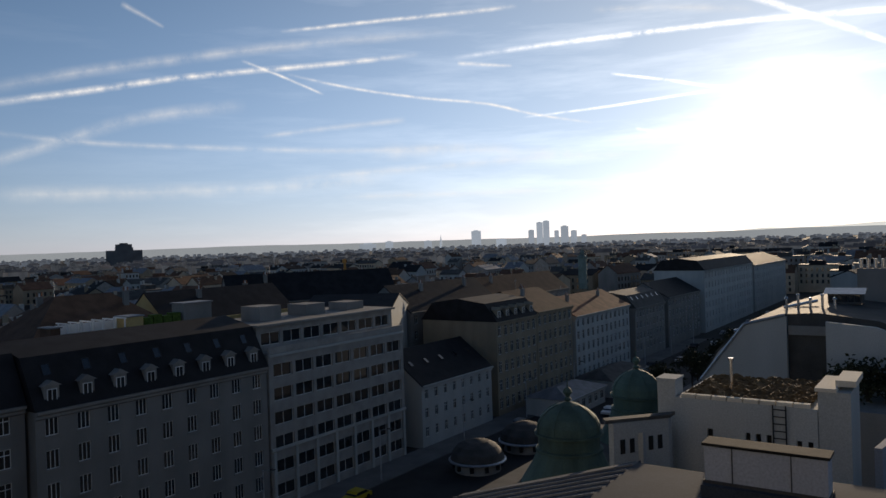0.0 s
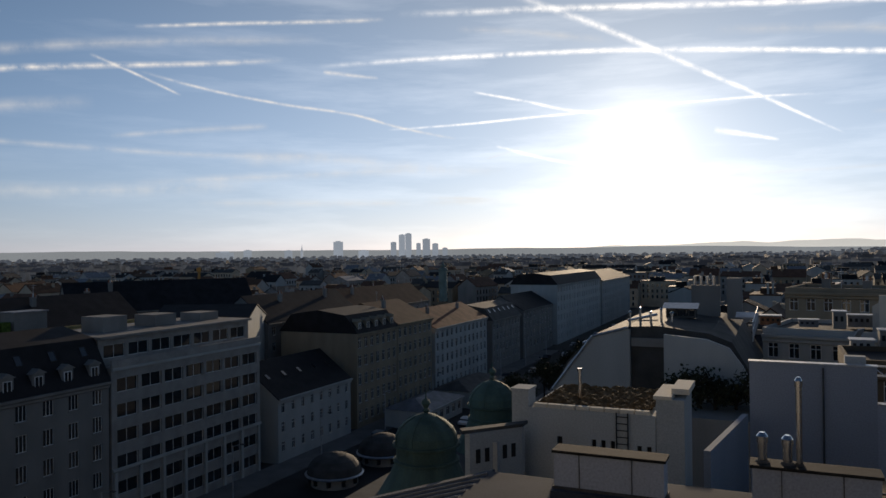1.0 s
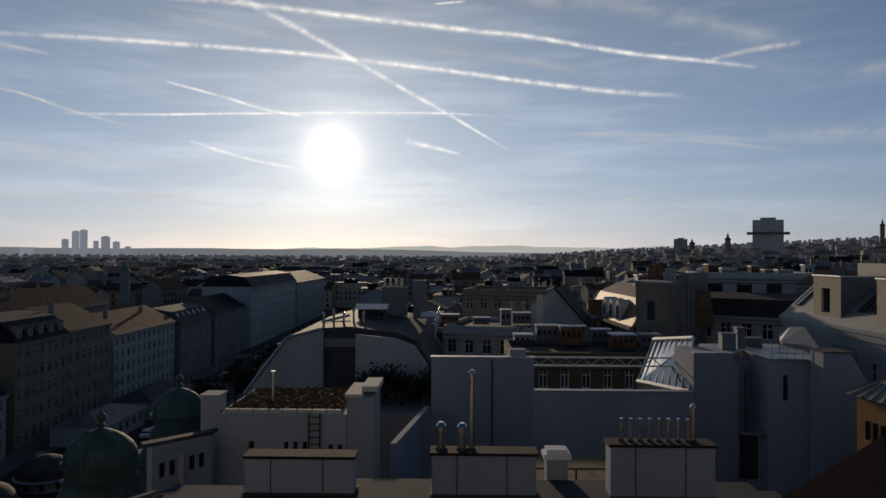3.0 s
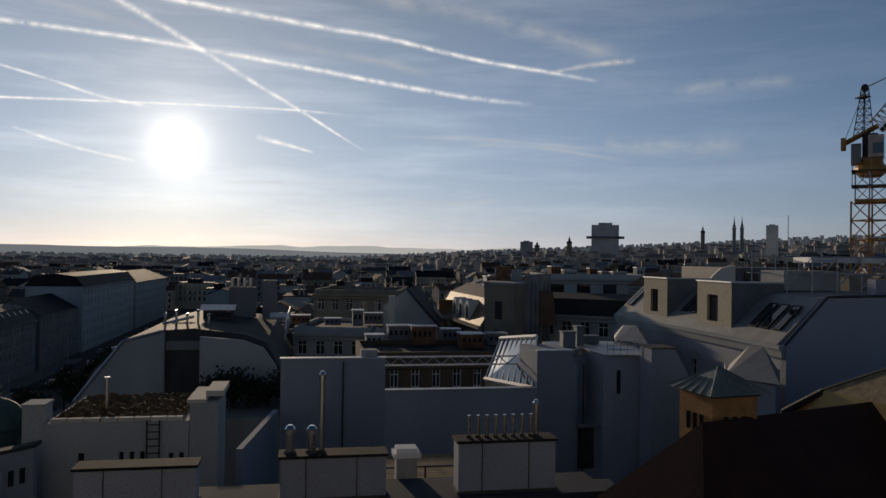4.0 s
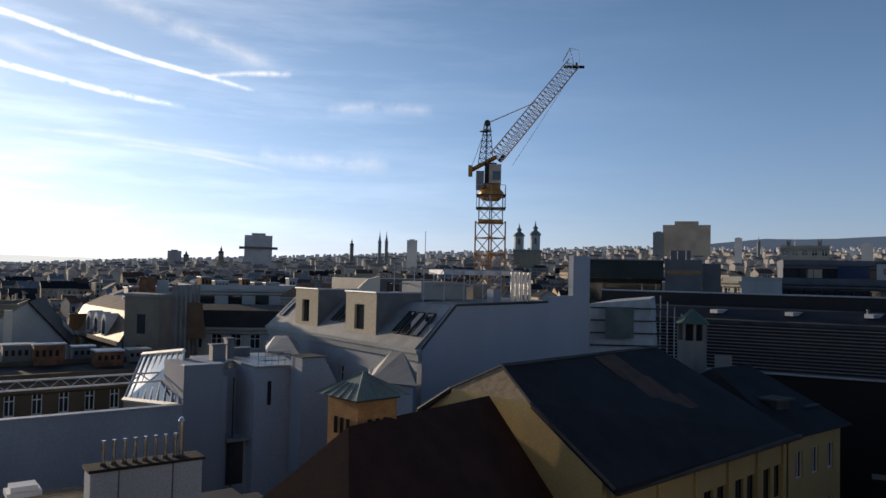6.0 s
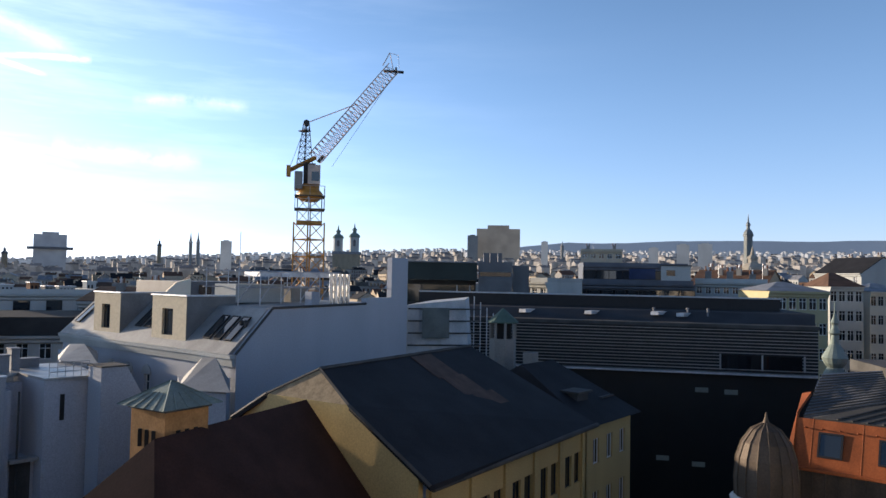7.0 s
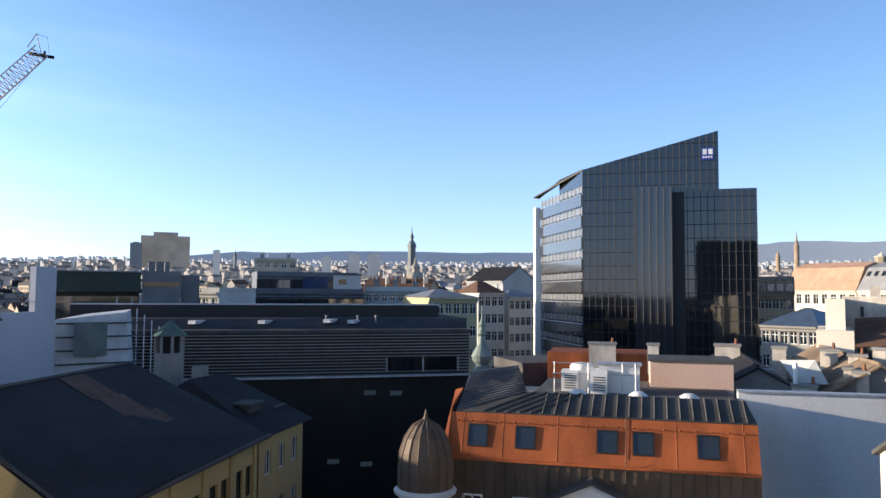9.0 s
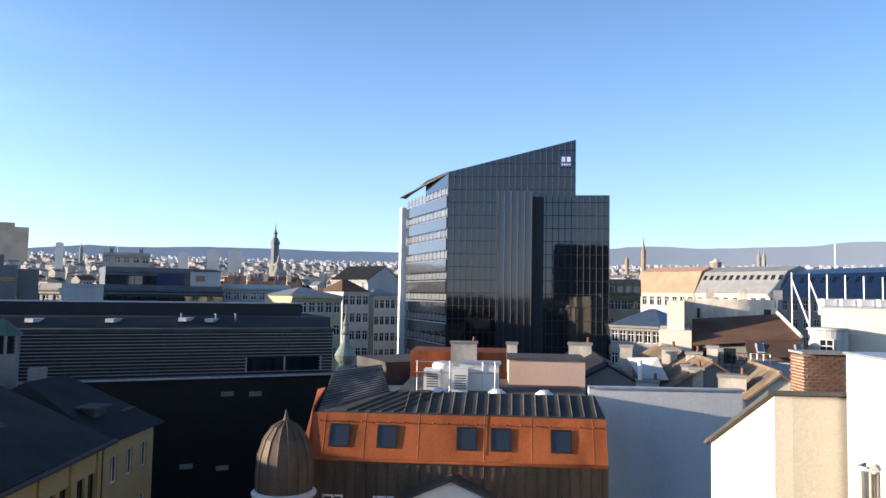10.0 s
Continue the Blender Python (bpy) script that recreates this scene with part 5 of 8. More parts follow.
# ---- end wall, cream gable house and chimneys ----
root = thing("end_wall", "white rendered end wall mostly in shade", "wall", (37.5, -8.6, 0))
part("wall", Solid().prism([(36.5, -4.76), (36.75, -12.1), (37.25, -12.1), (37.0, -4.76)], 0, 29.55), mat("pale end wall render", (0.66, 0.66, 0.66), 0.9, 0, 0.3, 0.16, 0.12, streak=4), root)
part("coping", Solid().prism([(36.42, -4.76), (36.67, -12.2), (37.33, -12.2), (37.08, -4.76)], 29.553, 29.64), STEEL_GALV, root)
root = thing("cream_house", "cream plastered gable house in full sun", "building", (22, -12, 0))
part("gable", Solid().along_y([(27.0, 0), (27.0, 29.0), (21.1, 31.45), (21.1, 0)], -8.3, -7.8), PLASTER_CREAM, root)
part("front", Solid().box(21.1, -14, 0, 21.6, -8.303, 31.45), PLASTER_CREAM, root)
part("roof", Solid().slab([(27.2, -7.6, 28.95), (21.0, -7.6, 31.52), (21.0, -16, 31.52), (27.2, -16, 28.95)], 0.12), ZINC_DARK, root)
part("tower_wall", Solid().box(16.5, -13.5, 0, 20.9, -9.65, 32.55), PLASTER_CREAM, root)
part("tower_cap", Solid().box(16.4, -13.6, 32.553, 21.0, -9.6, 32.62), STEEL_GALV, root)
root = thing("pipe_cluster", "three stainless steel flues with rain caps", "flue", (19.5, -9.6, 26))
for k in range(3):
    fl = part("flue", Solid().turned(19.3 + k * 0.12, -9.35 - k * 0.3, [(0.12, 24), (0.12, 29.8 - 0.1 * k)], 14), STEEL, root)
    part("rain_cap", Solid().turned(19.3 + k * 0.12, -9.35 - k * 0.3, [(0.2, 29.88 - 0.1 * k), (0.19, 29.92 - 0.1 * k), (0.05, 30.0 - 0.1 * k)], 14), STEEL, fl)
# brick chimney, brick by brick
root = thing("brick_chimney", "orange brick chimney with pale mortar joints", "chimney", (22.6, -9.5, 31.4))
part("core", Solid().box(22.05, -10.2, 31.1, 22.95, -9.0, 32.4), MORTAR, root)
part("stub", Solid().box(22.05, -10.75, 31.1, 22.7, -10.22, 32.45), MORTAR, root)
bk = Solid().box(-0.03, -0.108, -0.033, 0.03, 0.108, 0.033).mesh("brick", BRICK)
bkx = Solid().box(-0.108, -0.03, -0.033, 0.108, 0.03, 0.033).mesh("brick", BRICK)
rb = random.Random(4)
for r in range(14):
    for c in range(6):
        y = -9.1 - c * 0.247 - (0.12 if r % 2 else 0)
        if y > -10.72 and not (-10.33 < y < -10.1):
            part("brick", bk, [], root, at=Matrix.Translation((22.04 - 22.6 + rb.random() * 0.012, y + 9.5, 31.17 - 31.4 + r * 0.092)))
    for c in range(4):
        x = 22.17 + c * 0.24 - (0.06 if r % 2 else 0)
        part("brick", bkx, [], root, at=Matrix.Translation((x - 22.6, -9.0 + 9.5 + rb.random() * 0.012, 31.17 - 31.4 + r * 0.092)))
    for c in range(2):
        part("brick", bk, [], root, at=Matrix.Translation((22.045 - 22.6, -10.36 + 9.5 - c * 0.25, 31.17 - 31.4 + r * 0.092)))
part("cap", Solid().box(21.97, -10.25, 32.453, 23.0, -8.93, 32.52), CONCRETE, root)

# roofscape behind the end wall
CHIM = mat("weathered chimney plaster", (0.60, 0.55, 0.47), 0.9, 0, 1.2, 0.35, 0.2, streak=2)
TILE_TAN = mat("weathered tan roof tile", (0.27, 0.20, 0.135), 0.85, 0, 0.8, 0.45, 0.4)


def ridge_house(name, label, p, q, half, z_eave, z_ridge, wall, tile, z0=0.0):
    """A gabled house whose ridge runs from p to q; its two slopes are parts of their own."""
    p, q = Vector((*p, 0)), Vector((*q, 0))
    n = Vector((-(q - p).y, (q - p).x, 0)).normalized() * half
    root = thing(name, label, "building", (p.x, p.y, z0))
    ring = lambda c: [(c + n).xy.to_3d() + Vector((0, 0, z0)), (c - n).xy.to_3d() + Vector((0, 0, z0)), (c - n).xy.to_3d() + Vector((0, 0, z_eave)), c.xy.to_3d() + Vector((0, 0, z_ridge - 0.12)), (c + n).xy.to_3d() + Vector((0, 0, z_eave))]
    part("wall", Solid().loft(ring(p), ring(q)), wall, root)
    d = (q - p).normalized() * 0.2
    for sg in (1, -1):
        e = n * sg * 1.06
        part("roof_slope", Solid().slab([(p.x - d.x, p.y - d.y, z_ridge), (q.x + d.x, q.y + d.y, z_ridge), (q.x + d.x + e.x, q.y + d.y + e.y, z_eave), (p.x - d.x + e.x, p.y - d.y + e.y, z_eave)], 0.1), tile, root)
    part("ridge_tiles", Solid().bar((p.x, p.y, z_ridge + 0.03), (q.x, q.y, z_ridge + 0.03), 0.09, 6), tile, root)
    return root


ridge_house("slate_roof_house", "house with dark slate gable behind the end wall", (41.5, -6.4), (58, -7.0), 3.2, 28.4, 30.3, PLASTER_GREY, SLATE)
root = ridge_house("tan_roof_house", "house with weathered tan tiled roof", (42.5, -12.4), (58, -12.8), 2.7, 28.7, 30.5, PLASTER_GREY, TILE_TAN)
ridge_house("brown_roof_annex", "annex with sunlit brown tiled roof", (38.6, -14.6), (45.5, -15.4), 1.7, 28.9, 30.3, PLASTER_CREAM, TILE_TAN)
solo("dormer_cheek", Solid().loft([polar(100.2, 47, -4.5), polar(102.4, 46, -4.4), polar(103.2, 45, -6.0), polar(101.2, 45, -6.1)], [polar(100.2, 47.6, -4.5), polar(102.4, 46.6, -4.4), polar(103.2, 45.6, -6.0), polar(101.2, 45.6, -6.1)]), PLASTER_WHITE, "white rendered cheek wall of a roof dormer", "wall")
for az0, az1, top, low, d in ((86.9, 88.9, -3.6, -5.0, 56), (91.2, 92.0, -3.6, -4.6, 54), (95.9, 97.6, -3.5, -4.7, 50), (99.7, 100.6, -3.55, -4.6, 48), (99.1, 99.75, -5.2, -6.6, 44), (100.9, 102.5, -6.1, -7.2, 42), (102.7, 103.8, -3.6, -4.8, 50), (104.1, 104.65, -4.8, -6.6, 45), (104.65, 105.6, -5.0, -6.9, 44), (104.4, 105.5, -3.9, -5.1, 48), (105.85, 106.6, -3.4, -5.1, 50), (106.6, 108.5, -5.4, -6.9, 42), (108.2, 108.8, -4.8, -5.6, 47)):
    z1, z0 = height(top, d), height(low, d)
    p = polar((az0 + az1) / 2, d)
    c = thing("chimney", "weathered plastered chimney above tiled roofs", "chimney", (p.x, p.y, z0 - 1.2), "chimneys on the tiled roofs")
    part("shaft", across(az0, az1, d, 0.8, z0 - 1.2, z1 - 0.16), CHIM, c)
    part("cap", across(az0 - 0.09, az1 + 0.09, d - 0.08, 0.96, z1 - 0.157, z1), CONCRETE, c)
    if az1 - az0 > 0.9:
        part("pot", Solid().turned(*polar(az1 - 0.25, d + 0.4).xy, [(0.1, z1), (0.08, z1 + 0.35)], 8), TILE_RED, c)
root = thing("vent_stack", "thin white vent stack on a roof", "vent", polar(101.2, 42.2, -6.1))
part("pipe", Solid().turned(*polar(101.15, 42.2).xy, [(0.11, 29.4), (0.11, 30.4), (0.15, 30.42), (0.05, 30.6)], 8), PAINT_WHITE, root)
solo("orange_roof", Solid().box(57, -1.5, 24, 62, 6.2, 29.6), RED_LEAD, "orange sheet roof in front of the glass tower", "roof")

# cream house with the brown tiled double roof
root = thing("tiled_house", "cream house with brown tiled double roof", "building", (*polar(106, 62).xy, 0))
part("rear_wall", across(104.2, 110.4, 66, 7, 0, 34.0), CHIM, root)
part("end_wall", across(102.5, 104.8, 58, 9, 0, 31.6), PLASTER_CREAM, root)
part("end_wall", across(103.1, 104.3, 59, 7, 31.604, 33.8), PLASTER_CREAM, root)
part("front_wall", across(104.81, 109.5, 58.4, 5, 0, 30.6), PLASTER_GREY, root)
part("roof_slope", Solid().slab([polar(104.85, 57.8, -3.3), polar(112.0, 57.8, -2.6), polar(110.5, 64, -1.0), polar(104.85, 64, -1.5)], 0.15), TILE_BROWN, root, "dark brown tiled slope")
part("verge", Solid().bar(polar(112.05, 57.7, -2.5), polar(110.55, 64, -0.9), 0.16), PLASTER_CREAM, root)
part("roof_slope", Solid().slab([polar(108.6, 53.5, -4.0), polar(112.6, 53, -4.1), polar(112.2, 57.2, -2.8), polar(108.4, 57.2, -2.9)], 0.15), TILE_BROWN, root, "brown tiled lower slope")
part("lower_wall", Solid().prism([polar(108.6, 53.8).xy, polar(112.6, 53.3).xy, polar(112.6, 57).xy, polar(108.6, 57).xy], 0, 29.9), PLASTER_BLUE, root)
for az in (109.2, 111.7):
    m = part("skylight", Solid().slab([polar(az, 54.2, -3.75), polar(az + 0.55, 54.2, -3.75), polar(az + 0.45, 56, -3.1), polar(az - 0.1, 56, -3.1)], 0.1), PAINT_WHITE, root, "white framed roof window")
    part("pane", Solid().slab([polar(az + 0.08, 54.3, -3.66), polar(az + 0.45, 54.3, -3.66), polar(az + 0.36, 55.8, -3.1), polar(az, 55.8, -3.1)], 0.03), GLASS, m)
for az in (105.2, 107.4, 109.7):
    part("small_window", across(az, az + 0.45, 65.94, 0.05, 32.4, 33.2), GLASS, root)
    part("parapet_stack", across(az + 0.6, az + 1.2, 66.5, 0.8, 34.004, 34.8), CHIM, root)
for az in (105.0, 107.0):
    part("dormer_window", across(az, az + 0.8, 58.34, 0.05, 29.3, 30.4), GLASS, root)
root = thing("roof_railing", "brown steel railing round a roof stair", "railing", polar(108, 50, -5))
for k in range(9):
    p = polar(106.7 + 0.42 * k, 50.5)
    part("post", Solid().bar((p.x, p.y, 29.2), (p.x, p.y, 30.6), 0.035), COPPER_BROWN if k < 5 else STEEL_GALV, root)
for z in (29.7, 30.15, 30.6):
    for k in range(8):
        p, q = polar(106.7 + 0.42 * k, 50.5), polar(107.12 + 0.42 * k, 50.5)
        part("rail", Solid().bar((p.x, p.y, z), (q.x, q.y, z), 0.025), COPPER_BROWN if k < 5 else STEEL_GALV, root)
root = thing("white_block", "cream white block with a flat roof and arched window", "building", (*polar(115, 60).xy, 0))
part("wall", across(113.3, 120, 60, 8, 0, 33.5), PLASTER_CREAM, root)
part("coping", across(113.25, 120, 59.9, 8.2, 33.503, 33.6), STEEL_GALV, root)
part("annex", Solid().turned(*polar(113.7, 58.6).xy, [(1.25, 0), (1.25, 31.9), (1.35, 31.95), (1.35, 32.1)], 24), PLASTER_WHITE, root, "rounded white stair annex")
for az, d, z, w, h in ((115.2, 59.9, 32.2, 0.95, 1.1), (115.3, 59.9, 29.6, 1.0, 1.5), (113.6, 57.3, 30.6, 0.9, 1.5), (117.6, 59.9, 31.8, 0.95, 1.1)):
    p = polar(az, d)
    add_window(root, Matrix.Translation((p.x - root.location.x, p.y - root.location.y, z)) @ Matrix.Rotation(radians(-az), 4, "Z"), w, h)

# long palaces in the distance
PALACE = mat("blue grey glass roof", (0.09, 0.13, 0.19), 0.35, 0.2, 0.8, 0.3, 0.1)
house(polar(100.7, 190).xy, polar(105.0, 182).xy, 16, 0, 35.2, PLASTER_CREAM, mat("salmon roof tile", (0.50, 0.31, 0.21), 0.8, 0, 0.5, 0.2, 0.3), "pale palace wing with salmon tiled mansard", 8, 5, (1.2, 2.2), step=3.8, roof="mansard", rise=5.2, inset=3.5, name="long_house", sills=False, seed=42)
house(polar(105.1, 182).xy, polar(110.6, 170).xy, 16, 0, 35.2, PLASTER_CREAM, mat("grey tin mansard", (0.30, 0.31, 0.31), 0.6, 0.2, 0.5, 0.2, 0.1), "pale palace with grey glazed mansard", 9, 5, (1.2, 2.2), step=3.8, roof="mansard", rise=5.0, inset=3.5, name="long_house", skylights=12, sills=False, seed=43)
house(polar(110.7, 170).xy, polar(121, 146).xy, 16, 0, 34.6, PLASTER_GREY, PALACE, "grey palace with blue glazed attic", 14, 5, (1.2, 2.0), step=3.6, roof="mansard", rise=4.8, inset=3.0, name="glazed_attic_house", skylights=14, sills=False, seed=44)
house(polar(99.0, 122).xy, polar(102.6, 118).xy, 12, 0, 29.6, PLASTER_GREY, PALACE, "grey house with blue sheet hip roof", 6, 4, (1.1, 1.8), step=3.5, roof="hip", rise=2.6, name="grey_house", sills=False, seed=45)
house(polar(98.8, 150).xy, polar(101.2, 150).xy, 12, 0, 34.2, mat("sandstone front", (0.52, 0.40, 0.27), 0.9, 0, 0.4, 0.2, 0.1), TILE_TAN, "sandstone town house with tan roof", 5, 6, (1.1, 1.8), step=3.5, roof="mansard", rise=2.8, inset=2.2, name="sand_house", dormers=4, sills=False, seed=46)
root = thing("antenna_rack", "white steel tubes and frames on a roof", "frame", (*polar(114, 95).xy, 32))
for k in range(7):
    p = polar(111.5 + k * 1.1, 95)
    part("post", Solid().bar((p.x, p.y, 30), (p.x, p.y, 37.2 - 0.1 * k), 0.09), PAINT_WHITE, root)
    q = polar(112.6 + k * 1.1, 95)
    if k < 2:
        part("stay", Solid().bar((p.x, p.y, 36.4), (q.x, q.y, 31), 0.1), PAINT_WHITE, root)
    else:
        part("housing", Solid().box(p.x - 0.8, p.y - 0.7, 32.4, p.x + 0.8, p.y + 0.7, 34.2), PAINT_WHITE, root)


# ---- black glass tower ----
def tower():
    root = thing("glass_tower", "black glass office tower with a raking roof", "building", (125, -6, 0))
    FL, FR, LB = Vector((124.8, 7.6, 0)), Vector((123.5, -19.3, 0)), Vector((146, 17.1, 0))
    along, into = (FR - FL).normalized(), (LB - FL).normalized()
    W = (FR - FL).length
    split = W * 0.795
    RB = FR + Vector((22, 3, 0))
    M = FL + along * split
    part("body", Solid().prism([FL.xy, FR.xy, RB.xy, LB.xy], 0, 50.9), GLASS_BLACK, root)
    MB = M + into * 12
    FB = FL + into * 12
    part("rake", Solid().loft([(FL.x, FL.y, 50.9), (M.x, M.y, 50.9), (MB.x, MB.y, 50.9), (FB.x, FB.y, 50.9)], [(FL.x, FL.y, 54.9), (M.x, M.y, 60.3), (MB.x, MB.y, 60.3), (FB.x, FB.y, 54.9)]), GLASS_BLACK, root)
    p, q = FL + into * 3, FL + into * 24
    part("canopy", Solid().loft([(FL.x, FL.y, 54.7), (FB.x, FB.y, 54.7), (q.x, q.y, 53.0), (q.x - 2, q.y + 1, 52.9)], [(FL.x, FL.y, 55.0), (FB.x, FB.y, 55.0), (q.x, q.y, 53.2), (q.x - 2, q.y + 1, 53.1)]), ZINC_DARK, root)
    MULL = mat("grey mullion", (0.05, 0.053, 0.06), 0.8, 0.0, 1, 0.15, 0.03)
    out = Vector((along.y, -along.x, 0))
    out = -out if out.x > 0 else out
    cols, floor = 26, 3.62
    for c in range(cols + 1):
        u = W * c / cols
        top = 54.9 + (60.3 - 54.9) * u / split if u <= split + 0.01 else 50.9
        b = FL + along * u + out * 0.08
        part("mullion", Solid().bar((b.x, b.y, 8), (b.x, b.y, top), 0.055), MULL, root)
    for r in range(24):
        z = 8 + r * floor / 1.65
        if z > 59:
            continue
        u0 = max(0.0, (z - 54.9) / 5.4 * split) if z > 54.9 else 0.0
        u1 = W if z < 50.9 else split
        a, b = FL + along * u0 + out * 0.07, FL + along * u1 + out * 0.07
        part("transom", Solid().bar((a.x, a.y, z), (b.x, b.y, z), 0.055), MULL, root)
    # glass bay, and a black slab that imitates the shade of a recess
    b0, b1 = FL + along * (W * 0.32), FL + along * (W * 0.525)
    bay = part("bay", Solid().prism([(b0 + out * 0.1).xy, (b0 + out * 1.6).xy, (b1 + out * 1.6).xy, (b1 + out * 0.1).xy], 8, 51.4), glass("grey bay glass", (0.03, 0.033, 0.036), 0.06), root)
    for k in range(6):
        c = b0.lerp(b1, k / 5) + out * 1.66
        part("bay_mullion", Solid().bar((c.x, c.y, 8), (c.x, c.y, 51.4), 0.08), MULL, bay)
    c0, c1 = FL + along * (W * 0.53), FL + along * (W * 0.60)
    part("recess", Solid().prism([(c0 + out * 0.2).xy, (c1 + out * 0.2).xy, (c1 - out * 0.02).xy, (c0 - out * 0.02).xy], 8, 50.6), PAINT_BLACK, root)
    # bands of the side face
    side_out = Vector((-into.y, into.x, 0))
    BAND = glass("dark side band glass", (0.05, 0.055, 0.06), 0.08)
    # pale colour imitates the sky mirrored in the side windows
    MIRRORED_SKY = mat("window strip painted as mirrored sky", (0.22, 0.235, 0.245), 0.25, 0.2, 1, 0.3, 0.02)
    for r in range(12):
        z = 9 + r * floor
        a, b = FL + into * 0.3, FL + into * 23
        part("side_band", Solid().prism([a.xy, b.xy, (b + side_out * 0.2).xy, (a + side_out * 0.2).xy], z, z + 1.9), BAND, root)
        for k in range(11):
            c = a.lerp(b, (k + 0.5) / 11) + side_out * 0.05
            part("side_window_post", Solid().bar((c.x, c.y, z + 1.9), (c.x, c.y, z + floor), 0.07), PAINT_BLACK, root)
        part("window_strip", Solid().prism([a.xy, b.xy, (b + side_out * 0.04).xy, (a + side_out * 0.04).xy], z + 2.3, z + floor - 0.3), MIRRORED_SKY, root)
        c, d = a + side_out * 0.12, b + side_out * 0.12
        part("side_sill", Solid().bar((c.x, c.y, z + 1.95), (d.x, d.y, z + 1.95), 0.09), STEEL_GALV, root)
    e, f = FL + into * 23.6, FL + into * 25
    part("end_slab", Solid().prism([e.xy, f.xy, (f + side_out * 1.0).xy, (e + side_out * 1.0).xy], 0, 51.2), PAINT_WHITE, root, "white end slab")
    # blue sign with plain white bars near the peak
    s = FL + along * (W * 0.735) + out * 0.2
    yaw = math.atan2(along.y, along.x)
    sg = part("sign", Solid().box(-0.95, -0.06, -1.0, 0.95, 0.06, 1.0), mat("blue sign", (0.02, 0.05, 0.30), 0.5, 0, 1, 0.05, 0), root, at=Matrix.Translation((s.x - 125, s.y + 6, 56.6)) @ Matrix.Rotation(yaw, 4, "Z"))
    for x0, x1 in ((-0.75, -0.15), (0.1, 0.75)):
        part("emblem_bar", Solid().box(x0, -0.1, -0.1, x1, -0.062, 0.75), PAINT_WHITE, sg, at=Matrix.Identity(4))
    for k in range(4):
        part("letter_bar", Solid().box(-0.75 + k * 0.4, -0.1, -0.7, -0.5 + k * 0.4, -0.062, -0.4), PAINT_WHITE, sg, at=Matrix.Identity(4))


tower()


# ---- tower crane ----
def crane():
    cx, cy = polar(40.45, 75).xy
    root = thing("tower_crane", "yellow luffing tower crane with cream lattice jib", "crane", (cx, cy, 0))

    def lattice(name, p, q, w0, w1, n, m, up=Vector((0, 0, 1)), r=0.06):
        p, q = Vector(p), Vector(q)
        d = (q - p).normalized()
        s = d.cross(up)
        s = Vector((1, 0, 0)) if s.length < 0.1 else s.normalized()
        t = s.cross(d)
        par = part(name, Solid().bar(p, p + d * 0.1, 0.05), m, root)

        def corner(k, i):
            w = (w0 + (w1 - w0) * i / n) / 2
            return p.lerp(q, i / n) + s * w * (1, 1, -1, -1)[k] + t * w * (1, -1, -1, 1)[k]
        for k in range(4):
            part("chord", Solid().bar(corner(k, 0), corner(k, n), r), m, par)
        for i in range(n):
            for k in range(4):
                part("brace", Solid().bar(corner(k, i), corner((k + 1) % 4, i + 1), r * 0.55), m, par)
                part("strut", Solid().bar(corner(k, i), corner((k + 1) % 4, i), r * 0.55), m, par)
        return par

    ux, uy = Vector((math.cos(radians(40)), -math.sin(radians(40)), 0)), Vector((math.sin(radians(40)), math.cos(radians(40)), 0))

    def deck(name, u0, u1, v0, v1, z0, z1, m, parent=root, label=""):
        """A block squared to the jib: u along it, v across it."""
        o = Vector((cx, cy, 0))
        return part(name, Solid().prism([(o + ux * u + uy * v).xy for u, v in ((u0, v0), (u1, v0), (u1, v1), (u0, v1))], z0, z1), m, parent, label)

    lattice("mast", (cx, cy, 24), (cx, cy, 39.5), 2.15, 2.15, 9, PAINT_YELLOW, r=0.1)
    lattice("mast", (cx, cy, 39.5), (cx, cy, 42.0), 1.7, 1.7, 2, STEEL_GALV, r=0.08)
    deck("climbing_frame", -1.25, 1.25, -1.25, 1.25, 39.3, 39.6, PAINT_YELLOW)
    for z in (40.75, 42.05):
        pl = deck("platform", -1.5, 1.5, -1.5, 1.5, z, z + 0.07, ZINC_DARK)
        for u, v in ((-1.45, -1.45), (0, -1.45), (1.45, -1.45), (1.45, 0), (1.45, 1.45), (-1.45, 1.45), (-1.45, 0)):
            q = Vector((cx, cy, z)) + ux * u + uy * v
            part("rail_post", Solid().bar(q, q + Vector((0, 0, 1.0)), 0.025), STEEL_GALV, pl)
        k = [Vector((cx, cy, z + 1.0)) + ux * u + uy * v for u, v in ((-1.45, 1.45), (-1.45, -1.45), (1.45, -1.45), (1.45, 1.45))]
        part("rail", Solid().bar(k[0], k[1], 0.03).bar(k[1], k[2], 0.03).bar(k[2], k[3], 0.03), STEEL_GALV, pl)
    part("slewing_ring", Solid().turned(cx, cy, [(0.75, 41.6), (1.3, 42.1), (1.3, 42.4), (0.95, 42.8), (0.95, 43.3)], 20), PAINT_YELLOW, root)
    side = ux
    foot = Vector((cx, cy, 46.1)) + side * 0.5
    tip = polar(46.55, 76.5, 16.0)
    part("slewing_deck", Solid().bar(Vector((cx, cy, 44.55)) - side * 2.3, foot, 0.22), PAINT_YELLOW, root)
    deck("machinery", -0.7, 0.5, -0.6, 0.6, 43.3, 45.4, mat("dark machinery", (0.06, 0.055, 0.05), 0.6, 0.3, 2, 0.3, 0.1))
    cb = deck("cab", -0.25, 0.95, -1.7, -0.62, 43.2, 45.1, PAINT_CREAM)
